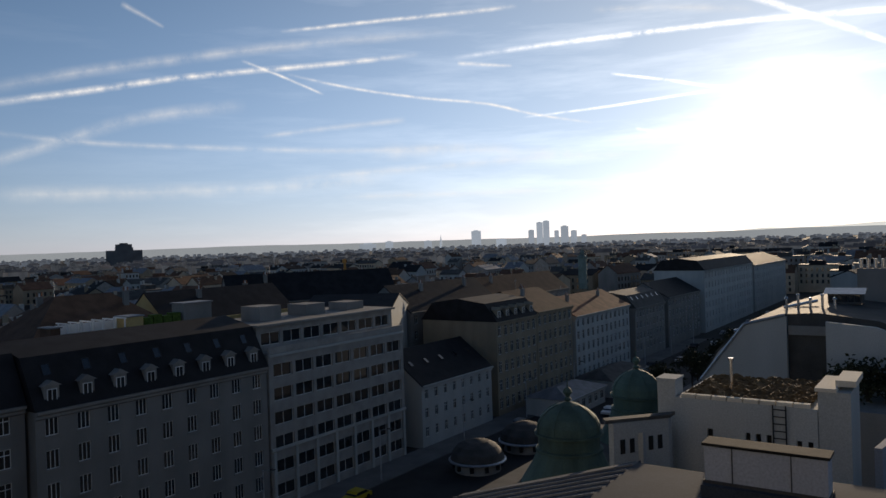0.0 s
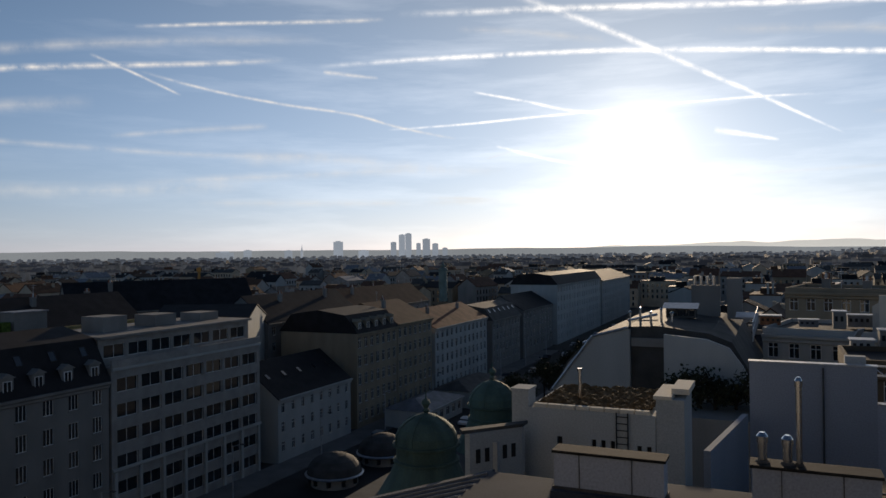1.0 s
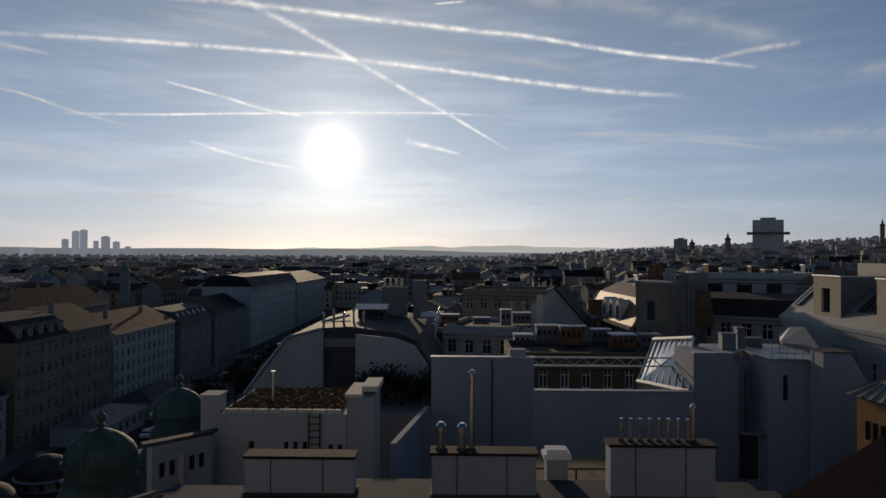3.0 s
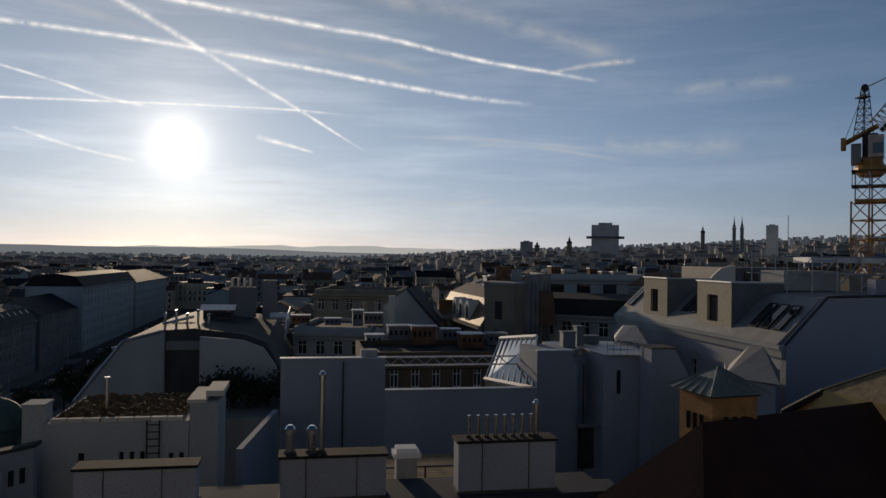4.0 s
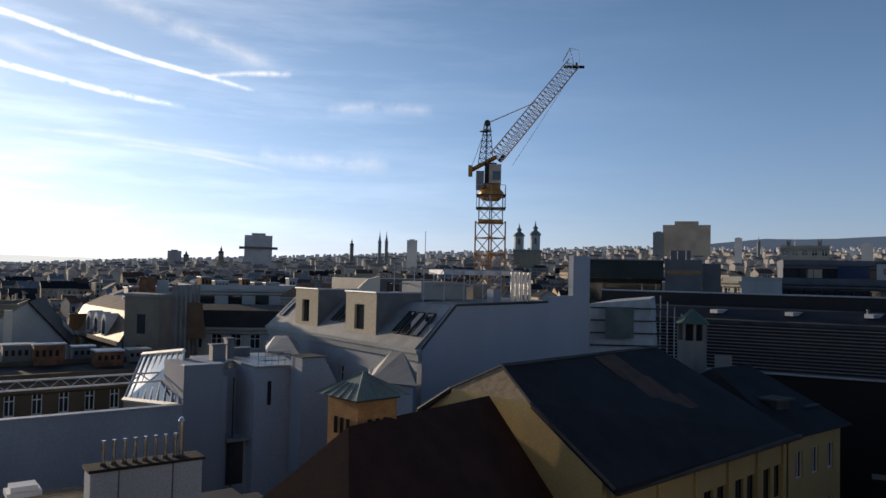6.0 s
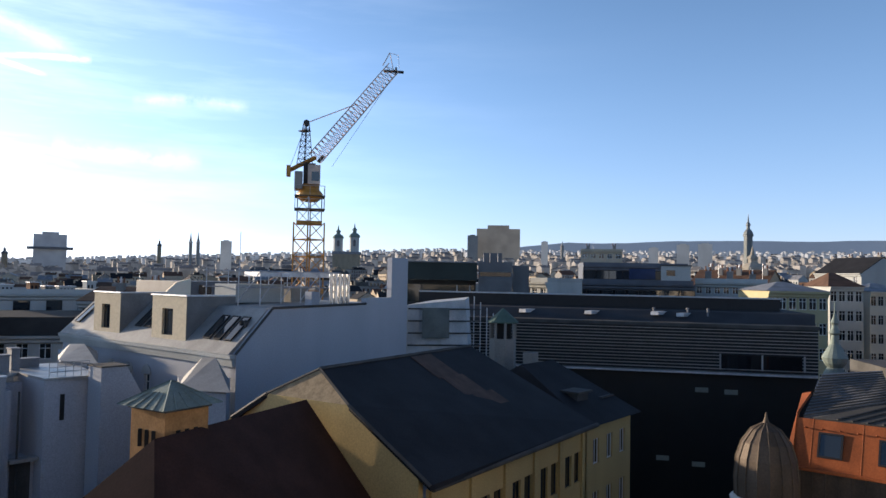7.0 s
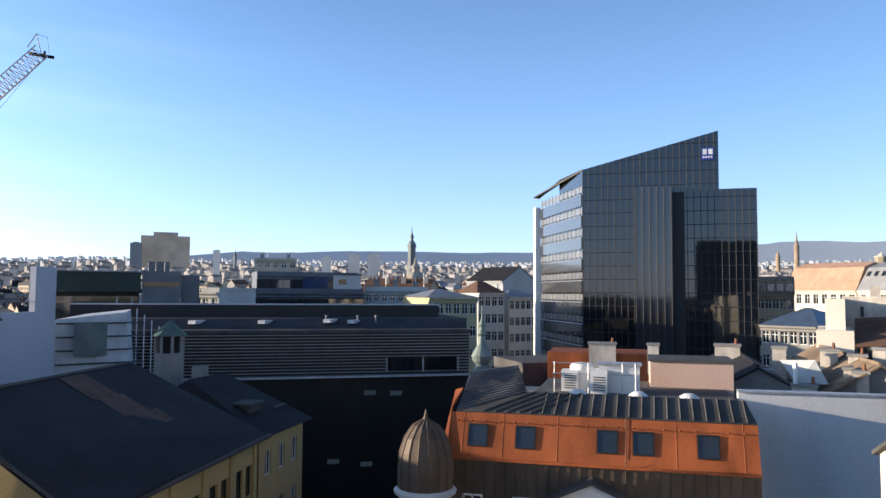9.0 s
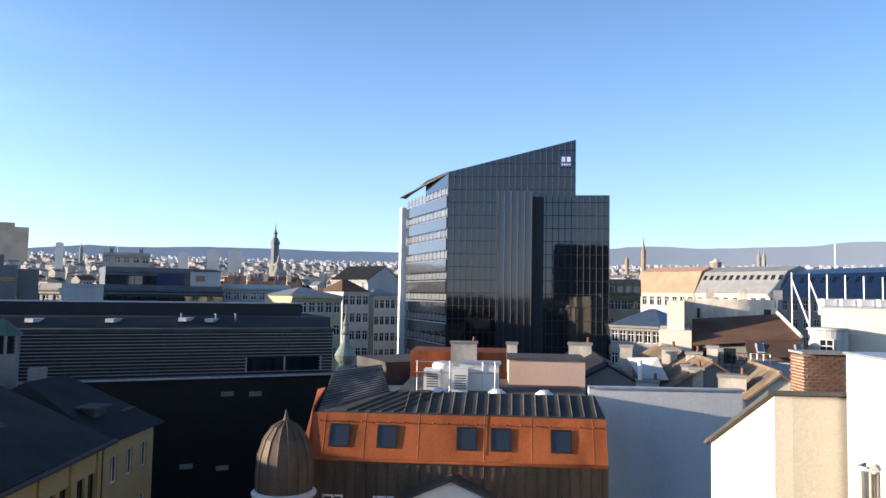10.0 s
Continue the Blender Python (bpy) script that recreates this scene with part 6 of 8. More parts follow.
    deck("cab_window", 0.1, 0.9, -1.74, -1.704, 43.5, 44.4, GLASS, cb)
    deck("counterweight", -1.55, -0.75, -1.0, 1.0, 42.75, 44.5, CONCRETE)
    deck("winch", -2.35, -1.95, -0.7, 0.7, 44.1, 45.1, PAINT_YELLOW)
    lattice("jib", foot, tip, 1.45, 1.3, 26, PAINT_CREAM, r=0.06)
    head = polar(40.05, 75, 11.7)
    lattice("a_frame", Vector((cx, cy, 45.3)) - side * 0.6, head, 1.1, 0.4, 7, ZINC_DARK, r=0.05)
    part("head_platform", Solid().box(head.x - 0.6, head.y - 0.5, head.z - 0.9, head.x + 0.2, head.y + 0.5, head.z - 0.8), ZINC_DARK, root)
    part("head_sheave", Solid().bar(head - uy * 0.3, head + uy * 0.3, 0.3, 12), ZINC_DARK, root)
    part("pendant", Solid().bar(head, foot.lerp(tip, 0.5) + Vector((0, 0, 0.8)), 0.05), PAINT_CREAM, root)
    part("backstay", Solid().bar(head, Vector((cx, cy, 44.8)) - side * 2.1, 0.035), STEEL_GALV, root)
    part("hoist_rope", Solid().bar(tip - Vector((0, 0, 0.9)), foot + side * 1.6 - Vector((0, 0, 0.9)), 0.02), ZINC_DARK, root)
    part("jib_walkway", Solid().bar(foot.lerp(tip, 0.03) - Vector((0, 0, 0.75)), foot.lerp(tip, 0.1) - Vector((0, 0, 0.75)), 0.2), ZINC_DARK, root)
    part("jib_head", Solid().bar(tip + ux * -0.9 - Vector((0, 0, 0.25)), tip + ux * 1.2 - Vector((0, 0, 0.25)), 0.16).bar(tip + ux * 0.4 - Vector((0, 0, 0.6)), tip + ux * 0.4 + Vector((0, 0, 0.2)), 0.14), PAINT_BLACK, root)
    k = [tip + ux * u + Vector((0, 0, h)) for u, h in ((-1.0, 0.3), (-0.3, 1.7), (0.6, 1.5), (0.75, 0.1))]
    part("jib_peak", Solid().bar(k[0], k[1], 0.06).bar(k[1], k[2], 0.025).bar(k[2], k[3], 0.025).bar(k[1], tip + ux * 0.1, 0.05), PAINT_CREAM, root)


crane()

# ---- the city to the horizon ----
rnd = random.Random(11)
CITY_WALLS = [PLASTER_GREY, PLASTER_BEIGE, PLASTER_WHITE, mat("sandy plaster", (0.50, 0.42, 0.32), 0.9, 0, 0.35, 0.2, 0.1), CONCRETE]
CITY_ROOFS = [SLATE, TILE_BROWN, mat("dull red roof tile", (0.17, 0.09, 0.06), 0.85, 0, 0.5, 0.35, 0.3), ZINC_DARK, ZINC, SLATE]


def city_block_meshes(k):
    """One far town house at the origin: wall body, gabled or flat roof with a parapet and chimneys."""
    r = random.Random(100 + k)
    w, d, h, rs = 9 + r.random() * 13, 9 + r.random() * 4, 15.5 + r.random() * 5, 2.2 + r.random() * 2.0
    s = Solid().box(-w / 2, -d / 2, -12, w / 2, d / 2, h)
    flat = k % 4 == 3
    q = Solid()
    if flat:
        q.box(-w / 2 - 0.2, -d / 2 - 0.2, h + 0.004, w / 2 + 0.2, d / 2 + 0.2, h + 0.5).box(-w / 4, -d / 4, h + 0.504, w / 6, d / 5, h + 2.6)
    else:
        s.along_x([(-d / 2, h), (d / 2, h), (0, h + rs - 0.1)], -w / 2, w / 2)
        q.along_x([(-d / 2 - 0.4, h), (0, h + rs), (d / 2 + 0.4, h), (d / 2 + 0.4, h + 0.3), (0, h + rs + 0.35), (-d / 2 - 0.4, h + 0.3)], -w / 2 - 0.1, w / 2 + 0.1)
    c = []
    for i in range(2 + k % 3):
        x, y = (r.random() - 0.5) * w * 0.8, (r.random() - 0.5) * d * 0.5
        top = h + rs * 0.75 + 0.9 + r.random()
        c.append(Solid().box(x - 0.55, y - 0.35, h, x + 0.55, y + 0.35, top).box(x - 0.62, y - 0.42, top + 0.01, x + 0.62, y + 0.42, top + 0.16))
    return w, d, h, s, q, c


far_walls, far_roofs = [Solid() for _ in CITY_WALLS], [Solid() for _ in CITY_ROOFS]


def moved(dst, src, x, y, z, a):
    ca, sa = math.cos(a), math.sin(a)
    k = len(dst.v)
    dst.v += [(x + ca * p[0] - sa * p[1], y + sa * p[0] + ca * p[1], z + p[2]) for p in src.v]
    dst.f += [tuple(i + k for i in f) for f in src.f]
    dst.m += src.m


mist_walls, mist_roofs, pale_walls, pale_roofs, far_windows = Solid(), Solid(), Solid(), Solid(), Solid()
# distance haze is put into these walls and roofs as tint and glow
PAINTED_HAZE = [mat("far wall with painted haze", (0.36, 0.34, 0.32), 0.95, 0, 0.05, 0.5, 0, glow=0.1), mat("far roof with painted haze", (0.15, 0.15, 0.16), 0.95, 0, 0.05, 0.5, 0, glow=0.12), mat("farthest wall with painted haze", (0.42, 0.44, 0.47), 1, 0, 0.03, 0.4, 0, glow=0.2), mat("farthest roof with painted haze", (0.22, 0.235, 0.26), 1, 0, 0.03, 0.4, 0, glow=0.32)]
FAR = [city_block_meshes(k) for k in range(16)]
FAR_WIN = Solid().box(-0.6, -0.06, -1, 0.6, 0.02, 1).mesh("window", GLASS)


def reserved(x, y):
    """Ground taken by the street, its houses and the near blocks."""
    if -145 < x < -16 and y < 330 or -110 < x < -40 and y < 440:
        return True
    r, az = math.hypot(x, y), math.degrees(math.atan2(x, y))
    if 54 < az < 121 and r < 195 or 8 < az < 35 and r < 128:
        return True
    return r < 105


cells = {}
for ring in range(45):
    r0 = 100 * 1.0875 ** ring
    n = int(2 * math.pi * r0 / (19 + r0 * 0.011))
    for i in range(n):
        az = 360 * (i + rnd.random() * 0.7) / n - 180
        if not -78 < az < 128 and not 110 < r0 < 420:
            continue
        r = r0 * (1 + 0.08 * rnd.random())
        x, y = r * math.sin(radians(az)), r * math.cos(radians(az))
        if reserved(x, y):
            continue
        k = rnd.randrange(16)
        w, d, h, s, q, c = FAR[k]
        a = radians(round(rnd.gauss(0, 0.6)) * 90 + (0 if az < 20 else -27) + rnd.gauss(0, 6))
        z = rise_at(x, y) - rnd.random() * (4 if r < 1500 else 1.5) - (2 if r < 400 else 5 if r > 1500 and az < 10 else 1)
        if r < 172 and -78 < az < 128:
            wm, rm = rnd.choice(CITY_WALLS), rnd.choice(CITY_ROOFS)
            root = thing("town_house", "distant plastered town house under a pitched roof", "building", Matrix.Translation((x, y, z)) @ Matrix.Rotation(a, 4, "Z"), "town houses of the city")
            for nm, sol, mm in (("wall", s, wm), ("roof", q, rm), *(("chimney", cc, PLASTER_GREY) for cc in c)):
                key = (k, id(sol), mm.name)
                if key not in cells:
                    cells[key] = sol.mesh(nm, mm)
                part(nm, cells[key], [], root, at=Matrix.Identity(4))
            front = -1 if math.cos(a) * y - math.sin(a) * x > 0 else 1
            for row in range(2):
                for col in range(int(w / 2.6)):
                    m = pose(-w / 2 + 1.5 + col * 2.6, front * d / 2, h - 2.3 - 3.4 * row, 0, 0, 0 if front < 0 else 180)
                    part("window", FAR_WIN, [], root, at=m)
        else:
            if r < 850:
                W, Q = far_walls[rnd.randrange(len(CITY_WALLS))], far_roofs[rnd.randrange(len(CITY_ROOFS))]
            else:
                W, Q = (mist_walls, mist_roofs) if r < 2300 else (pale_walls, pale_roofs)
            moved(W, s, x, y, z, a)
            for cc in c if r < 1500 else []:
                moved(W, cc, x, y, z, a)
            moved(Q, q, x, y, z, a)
            if r < 800 and -78 < az < 128:
                for row in range(3):
                    for col in range(int(w / 2.8)):
                        moved(far_windows, Solid().box(-w / 2 + 1 + col * 2.8, -d / 2 - 0.04, h - 3.4 - 3.4 * row, -w / 2 + 2.1 + col * 2.8, d / 2 + 0.04, h - 1.4 - 3.4 * row), x, y, z, a)
for s, m in zip(far_walls + far_roofs + [mist_walls, mist_roofs, pale_walls, pale_roofs, far_windows], CITY_WALLS + CITY_ROOFS + PAINTED_HAZE + [GLASS]):
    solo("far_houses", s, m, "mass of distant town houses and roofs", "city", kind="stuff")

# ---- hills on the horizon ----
# haze is painted into the hills as pale colour and self-glow
HILL_FAR = mat("distant hill with painted haze", (0.17, 0.205, 0.26), 1.0, 0, 0.002, 0.12, 0, glow=0.3)
HILL_PALE = mat("pale hill with painted haze", (0.62, 0.61, 0.57), 1.0, 0, 0.002, 0.06, 0, glow=1.25)


def hills(az0, az1, dist, el, rough, m, seed, label):
    s, n = Solid(), 160
    top, low = [], []
    for i in range(n + 1):
        az = az0 + (az1 - az0) * i / n
        e = el * min(1, 4 * i / n, 4 * (n - i) / n) ** 0.6
        e *= 1 + rough * noise.fractal((az * 0.09 + seed, seed, 0), 1.0, 2.0, 5)
        top.append(polar(az, dist, e))
        low.append(polar(az, dist, -1.5))
    s.v = [tuple(p) for p in low + top]
    s.f = [(i, i + 1, n + 2 + i, n + 1 + i) for i in range(n)]
    s.m = [0] * n
    return solo("hill_range", s, m, label, "hills", kind="structure")


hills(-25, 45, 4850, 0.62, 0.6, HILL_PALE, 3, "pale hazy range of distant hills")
# this band is a glowing sheet painted as haze above the far roofs
hills(-84, 14, 4845, 0.42, 0.25, mat("far plain with painted haze", (0.36, 0.38, 0.39), 1.0, 0, 0.002, 0.1, 0, glow=0.8), 5, "far plain sheet coloured and glowing as grey haze")
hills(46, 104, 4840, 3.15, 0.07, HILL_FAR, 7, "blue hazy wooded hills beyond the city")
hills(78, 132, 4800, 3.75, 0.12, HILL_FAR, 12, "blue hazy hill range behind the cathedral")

# ---- contrails and thin cirrus ----
def vapour(name, strength, density, grain):
    m = bpy.data.materials.new(name)
    m.use_nodes = True
    n, l = m.node_tree.nodes, m.node_tree.links
    n.clear()
    uv = n.new("ShaderNodeUVMap")
    sep = n.new("ShaderNodeSeparateXYZ")
    l.new(uv.outputs[0], sep.inputs[0])

    def calc(op, a, b=0.0, clamp=False):
        q = n.new("ShaderNodeMath")
        q.operation, q.use_clamp = op, clamp
        for socket, v in zip(q.inputs, (a, b)):
            if isinstance(v, (int, float)):
                socket.default_value = v
            else:
                l.new(v, socket)
        return q.outputs[0]

    across = calc("SUBTRACT", 1.0, calc("ABSOLUTE", calc("SUBTRACT", calc("MULTIPLY", sep.outputs[1], 2.0), 1.0)), True)
    ends = calc("MINIMUM", calc("MULTIPLY", sep.outputs[0], 6.0, True), calc("MULTIPLY", calc("SUBTRACT", 1.0, sep.outputs[0]), 6.0, True))
    tc = n.new("ShaderNodeTexCoord")
    tx = n.new("ShaderNodeTexNoise")
    tx.inputs["Scale"].default_value, tx.inputs["Detail"].default_value, tx.inputs["Roughness"].default_value = grain, 6, 0.62
    l.new(tc.outputs["Object"], tx.inputs[0])
    puff = calc("MULTIPLY", calc("SUBTRACT", tx.outputs[0], 0.28, True), 2.4, True)
    alpha = calc("MULTIPLY", calc("MULTIPLY", calc("POWER", across, 1.4), ends), calc("MULTIPLY", puff, density), True)
    em, tr, mx = n.new("ShaderNodeEmission"), n.new("ShaderNodeBsdfTransparent"), n.new("ShaderNodeMixShader")
    em.inputs[0].default_value, em.inputs[1].default_value = (1.0, 0.97, 0.93, 1), strength
    l.new(alpha, mx.inputs[0])
    l.new(tr.outputs[0], mx.inputs[1])
    l.new(em.outputs[0], mx.inputs[2])
    l.new(mx.outputs[0], n.new("ShaderNodeOutputMaterial").inputs[0])
    return m


# vapour emits its own light in place of scattered sunlight, stronger near the sun
TRAIL = vapour("condensation trail", 1.3, 1.0, 0.011)
TRAIL_SUN = vapour("condensation trail near the sun", 2.3, 1.0, 0.011)
CIRRUS = vapour("thin cirrus", 1.15, 0.42, 0.006)


def streak(pts, width, m, label, name="contrail"):
    """A ribbon of vapour through bearings and heights, far beyond the city; width in degrees at its start and end."""
    s, d = [], 4950
    P = [Vector((a, e)) for a, e in pts]
    fine = []
    for i in range(len(P) - 1):
        p0, p1, p2, p3 = P[max(i - 1, 0)], P[i], P[i + 1], P[min(i + 2, len(P) - 1)]
        for k in range(10):
            t = k / 10
            fine.append(0.5 * ((2 * p1) + (p2 - p0) * t + (2 * p0 - 5 * p1 + 4 * p2 - p3) * t * t + (3 * p1 - p0 - 3 * p2 + p3) * t ** 3))
    fine.append(P[-1])
    vs, n = [], len(fine)
    for i, p in enumerate(fine):
        q = fine[min(i + 1, n - 1)] - fine[max(i - 1, 0)]
        nrm = Vector((-q.y, q.x)).normalized() * (width[0] + (width[1] - width[0]) * i / (n - 1)) / 2
        for sg in (-1, 1):
            a, e = p.x + sg * nrm.x, p.y + sg * nrm.y
            vs.append((d * 0.96 * math.cos(radians(e)) * math.sin(radians(a)), d * 0.96 * math.cos(radians(e)) * math.cos(radians(a)), EYE[2] + d * 0.96 * math.sin(radians(e))))
    me = bpy.data.meshes.new(name)
    me.from_pydata(vs, [], [(2 * i, 2 * i + 2, 2 * i + 3, 2 * i + 1) for i in range(n - 1)])
    uv = me.uv_layers.new(name="UVMap")
    for poly in me.polygons:
        i = poly.index
        for li, (u, v) in zip(poly.loop_indices, ((i, 0), (i + 1, 0), (i + 1, 1), (i, 1))):
            uv.data[li].uv = (u / (n - 1), v)
    me.materials.append(m)
    ob = tagged(new(name, me), label, "sky", kind="structure")
    ob.visible_shadow = False
    return ob


# contrails as bearings and heights in degrees, then the cirrus veils
streak([(-67.5, 10.1), (-60.6, 11.5), (-55.0, 12.6), (-49.0, 13.4), (-42.6, 14.0), (-36.4, 14.6)], (0.75, 0.55), TRAIL, "long white contrail crossing the sky")
streak([(-67.5, 11.0), (-60.6, 12.8), (-54.9, 13.9), (-48.9, 14.9), (-42.5, 15.6), (-33.0, 16.2)], (1.2, 1.0), CIRRUS, "thin veil of pale cirrus cloud", "cirrus_cloud")
streak([(-47.0, 16.2), (-40.8, 16.9), (-35.5, 17.3), (-28.6, 17.7)], (0.4, 0.5), TRAIL, "long white contrail crossing the sky")
streak([(-33.9, 14.2), (-26.9, 14.8), (-19.6, 15.05), (-11.9, 15.0), (-4.9, 14.5), (0.2, 13.95), (5.2, 13.25), (10.3, 12.5), (13.8, 12.05), (17.3, 11.7)], (0.55, 0.6), TRAIL_SUN, "long white contrail crossing the sky")
streak([(-27.7, 18.1), (-16.2, 18.2), (-6.6, 17.7), (0.9, 17.0), (6.0, 16.4), (12.9, 15.0), (18.2, 14.1), (22.2, 13.3)], (0.75, 0.45), TRAIL_SUN, "long white contrail crossing the sky")
streak([(-18.7, 19.3), (-12.8, 17.0), (-8.4, 14.9), (-4.4, 12.8), (-0.8, 10.9), (1.8, 9.4), (4.4, 7.9)], (0.85, 0.22), TRAIL_SUN, "long white contrail crossing the sky")
streak([(-49.9, 14.1), (-46.9, 13.0), (-43.8, 11.7)], (0.35, 0.3), TRAIL, "long white contrail crossing the sky")
streak([(-46.6, 13.2), (-41.8, 12.2), (-36.6, 11.4), (-31.3, 10.75), (-27.7, 9.8), (-22.8, 8.8)], (0.35, 0.35), TRAIL, "long white contrail crossing the sky")
streak([(-28.6, 9.6), (-22.4, 10.0), (-16.2, 10.45), (-7.5, 10.85), (-1.4, 10.9), (2.6, 10.75)], (0.3, 0.28), TRAIL_SUN, "long white contrail crossing the sky")
streak([(-21.9, 12.4), (-17.9, 11.6), (-14.5, 10.8), (-11.2, 10.4)], (0.3, 0.4), TRAIL_SUN, "long white contrail crossing the sky")
streak([(-20.2, 8.3), (-16.2, 7.2), (-12.2, 6.5)], (0.35, 0.4), TRAIL_SUN, "long white contrail crossing the sky")
streak([(-21.0, 7.3), (-19.5, 7.7), (-18.2, 8.2)], (0.25, 0.3), CIRRUS, "thin veil of pale cirrus cloud", "cirrus_cloud")
streak([(-4.1, 8.8), (-2.0, 8.35), (0.3, 7.8)], (0.7, 0.3), TRAIL_SUN, "long white contrail crossing the sky")
streak([(-1.9, 18.85), (-0.6, 18.95), (0.7, 19.05)], (0.22, 0.3), TRAIL_SUN, "long white contrail crossing the sky")
streak([(-33.5, 13.85), (-31.4, 13.65), (-29.2, 13.45)], (0.5, 0.35), TRAIL, "long white contrail crossing the sky")
streak([(-58.1, 17.5), (-56.6, 16.8), (-55.2, 16.1)], (0.6, 0.35), CIRRUS, "thin veil of pale cirrus cloud", "cirrus_cloud")
streak([(18.0, 13.9), (20.6, 14.4), (22.8, 14.6), (24.9, 14.7)], (0.45, 0.7), TRAIL, "long white contrail crossing the sky")
streak([(-4.0, 15.8), (0.8, 15.3), (5.3, 14.75), (9.4, 13.8)], (0.9, 1.1), CIRRUS, "thin veil of pale cirrus cloud", "cirrus_cloud")
streak([(5.8, 9.2), (10.8, 9.2), (15.6, 8.95), (23.2, 8.2)], (0.55, 0.6), CIRRUS, "thin veil of pale cirrus cloud", "cirrus_cloud")
streak([(12.0, 8.7), (17.5, 8.5), (24.5, 7.4)], (0.5, 0.5), CIRRUS, "thin veil of pale cirrus cloud", "cirrus_cloud")
streak([(-23.2, 17.0), (-17.6, 16.6), (-11.6, 15.7)], (0.7, 0.9), CIRRUS, "thin veil of pale cirrus cloud", "cirrus_cloud")
streak([(-67.1, 8.5), (-60.7, 8.0), (-51.2, 7.75), (-41.1, 7.5), (-31.9, 7.7)], (0.6, 0.7), CIRRUS, "thin veil of pale cirrus cloud", "cirrus_cloud")
streak([(-67.2, 6.2), (-61.8, 8.2), (-56.6, 9.9), (-49.5, 10.9)], (1.2, 1.4), CIRRUS, "thin veil of pale cirrus cloud", "cirrus_cloud")
streak([(-48.7, 8.6), (-42.8, 9.3), (-37.5, 9.75)], (0.55, 0.75), CIRRUS, "thin veil of pale cirrus cloud", "cirrus_cloud")
streak([(-47.1, 5.4), (-35.9, 6.1), (-28.6, 6.45), (-19.2, 6.4)], (0.9, 1.3), CIRRUS, "thin veil of pale cirrus cloud", "cirrus_cloud")
streak([(-67.8, 4.3), (-51.3, 4.7), (-38.6, 5.4)], (1.6, 1.6), CIRRUS, "thin veil of pale cirrus cloud", "cirrus_cloud")
streak([(-42.9, 4.0), (-29.8, 4.0), (-17.2, 4.1)], (0.9, 0.9), CIRRUS, "thin veil of pale cirrus cloud", "cirrus_cloud")
streak([(-40.6, 7.3), (-32.4, 7.3), (-22.9, 6.4)], (1.9, 1.2), CIRRUS, "thin veil of pale cirrus cloud", "cirrus_cloud")
streak([(-6.9, 5.3), (0.3, 5.55), (7.6, 5.6)], (0.5, 0.45), CIRRUS, "thin veil of pale cirrus cloud", "cirrus_cloud")
streak([(6.9, 4.35), (11.3, 4.15), (14.6, 4.45)], (0.5, 0.6), CIRRUS, "thin veil of pale cirrus cloud", "cirrus_cloud")
streak([(3.4, 19.3), (10.7, 18.6), (18.2, 16.8), (23.9, 14.9)], (2.0, 2.0), CIRRUS, "thin veil of pale cirrus cloud", "cirrus_cloud")
streak([(27.5, 12.3), (31.7, 12.7), (35.9, 12.5)], (1.5, 1.3), CIRRUS, "thin veil of pale cirrus cloud", "cirrus_cloud")
streak([(22.5, 8.7), (25.7, 8.5), (32.6, 8.3)], (2.2, 2.0), CIRRUS, "thin veil of pale cirrus cloud", "cirrus_cloud")
streak([(-25.7, 4.4), (-22.1, 4.3), (-19.6, 4.2)], (0.5, 0.5), CIRRUS, "thin veil of pale cirrus cloud", "cirrus_cloud")

# ---- unseen house under and behind the viewpoint, added to block sky light ----
root = thing("unseen_house", "unseen plastered house added behind the viewpoint to block sky light", "building", (0, -12, 0))
part("terrace", Solid().box(-3, -8, 0, 3, 2.5, 32.3), CONCRETE, root)
# added blocks darken walls facing the viewpoint; the glass tower mirrors their uneven tops
for x0, x1, y0, z in ((-42, -29.1, -30, 47), (-29, -12.1, -34, 52), (-12, -2.1, -26, 44), (-2, 14, -32, 49)):
    part("rear_wall", Solid().box(x0, y0, 0, x1, -8.5, z), PLASTER_GREY, root)

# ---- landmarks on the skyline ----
# the towers' haze is painted on: pale blue tint plus emission
HAZE_TOWER = mat("far tower with painted haze", (0.42, 0.47, 0.53), 0.9, 0, 0.01, 0.1, 0, glow=0.75)
LANDMARK = mat("weathered dark concrete", (0.16, 0.16, 0.165), 0.9, 0, 0.05, 0.3, 0.2)
PATINA = mat("green patina", (0.22, 0.28, 0.25), 0.8, 0.1, 0.3, 0.3, 0.1)


def far_tower(az0, az1, top, d, m=HAZE_TOWER, low=-1.2, label="pale high-rise tower in the haze", name="high_rise", deep=30):
    a, b = polar(az0, d), polar(az1, d)
    out = Vector((a.x + b.x, a.y + b.y, 0)).normalized() * deep
    z0, z1 = EYE[2] + d * math.tan(radians(low)), EYE[2] + d * math.tan(radians(top))
    root = thing(name, label, "building", (a.x, a.y, z0), "towers on the skyline")
    part("shaft", Solid().prism([a.xy, b.xy, (b + out).xy, (a + out).xy], z0, z1), m, root)
    k = (b - a) * 0.25
    part("roof_plant", Solid().prism([(a + k).xy, (b - k).xy, (b - k + out * 0.6).xy, (a + k + out * 0.6).xy], z1 + 0.01, z1 + (b - a).length * 0.08), m, root)
    return root


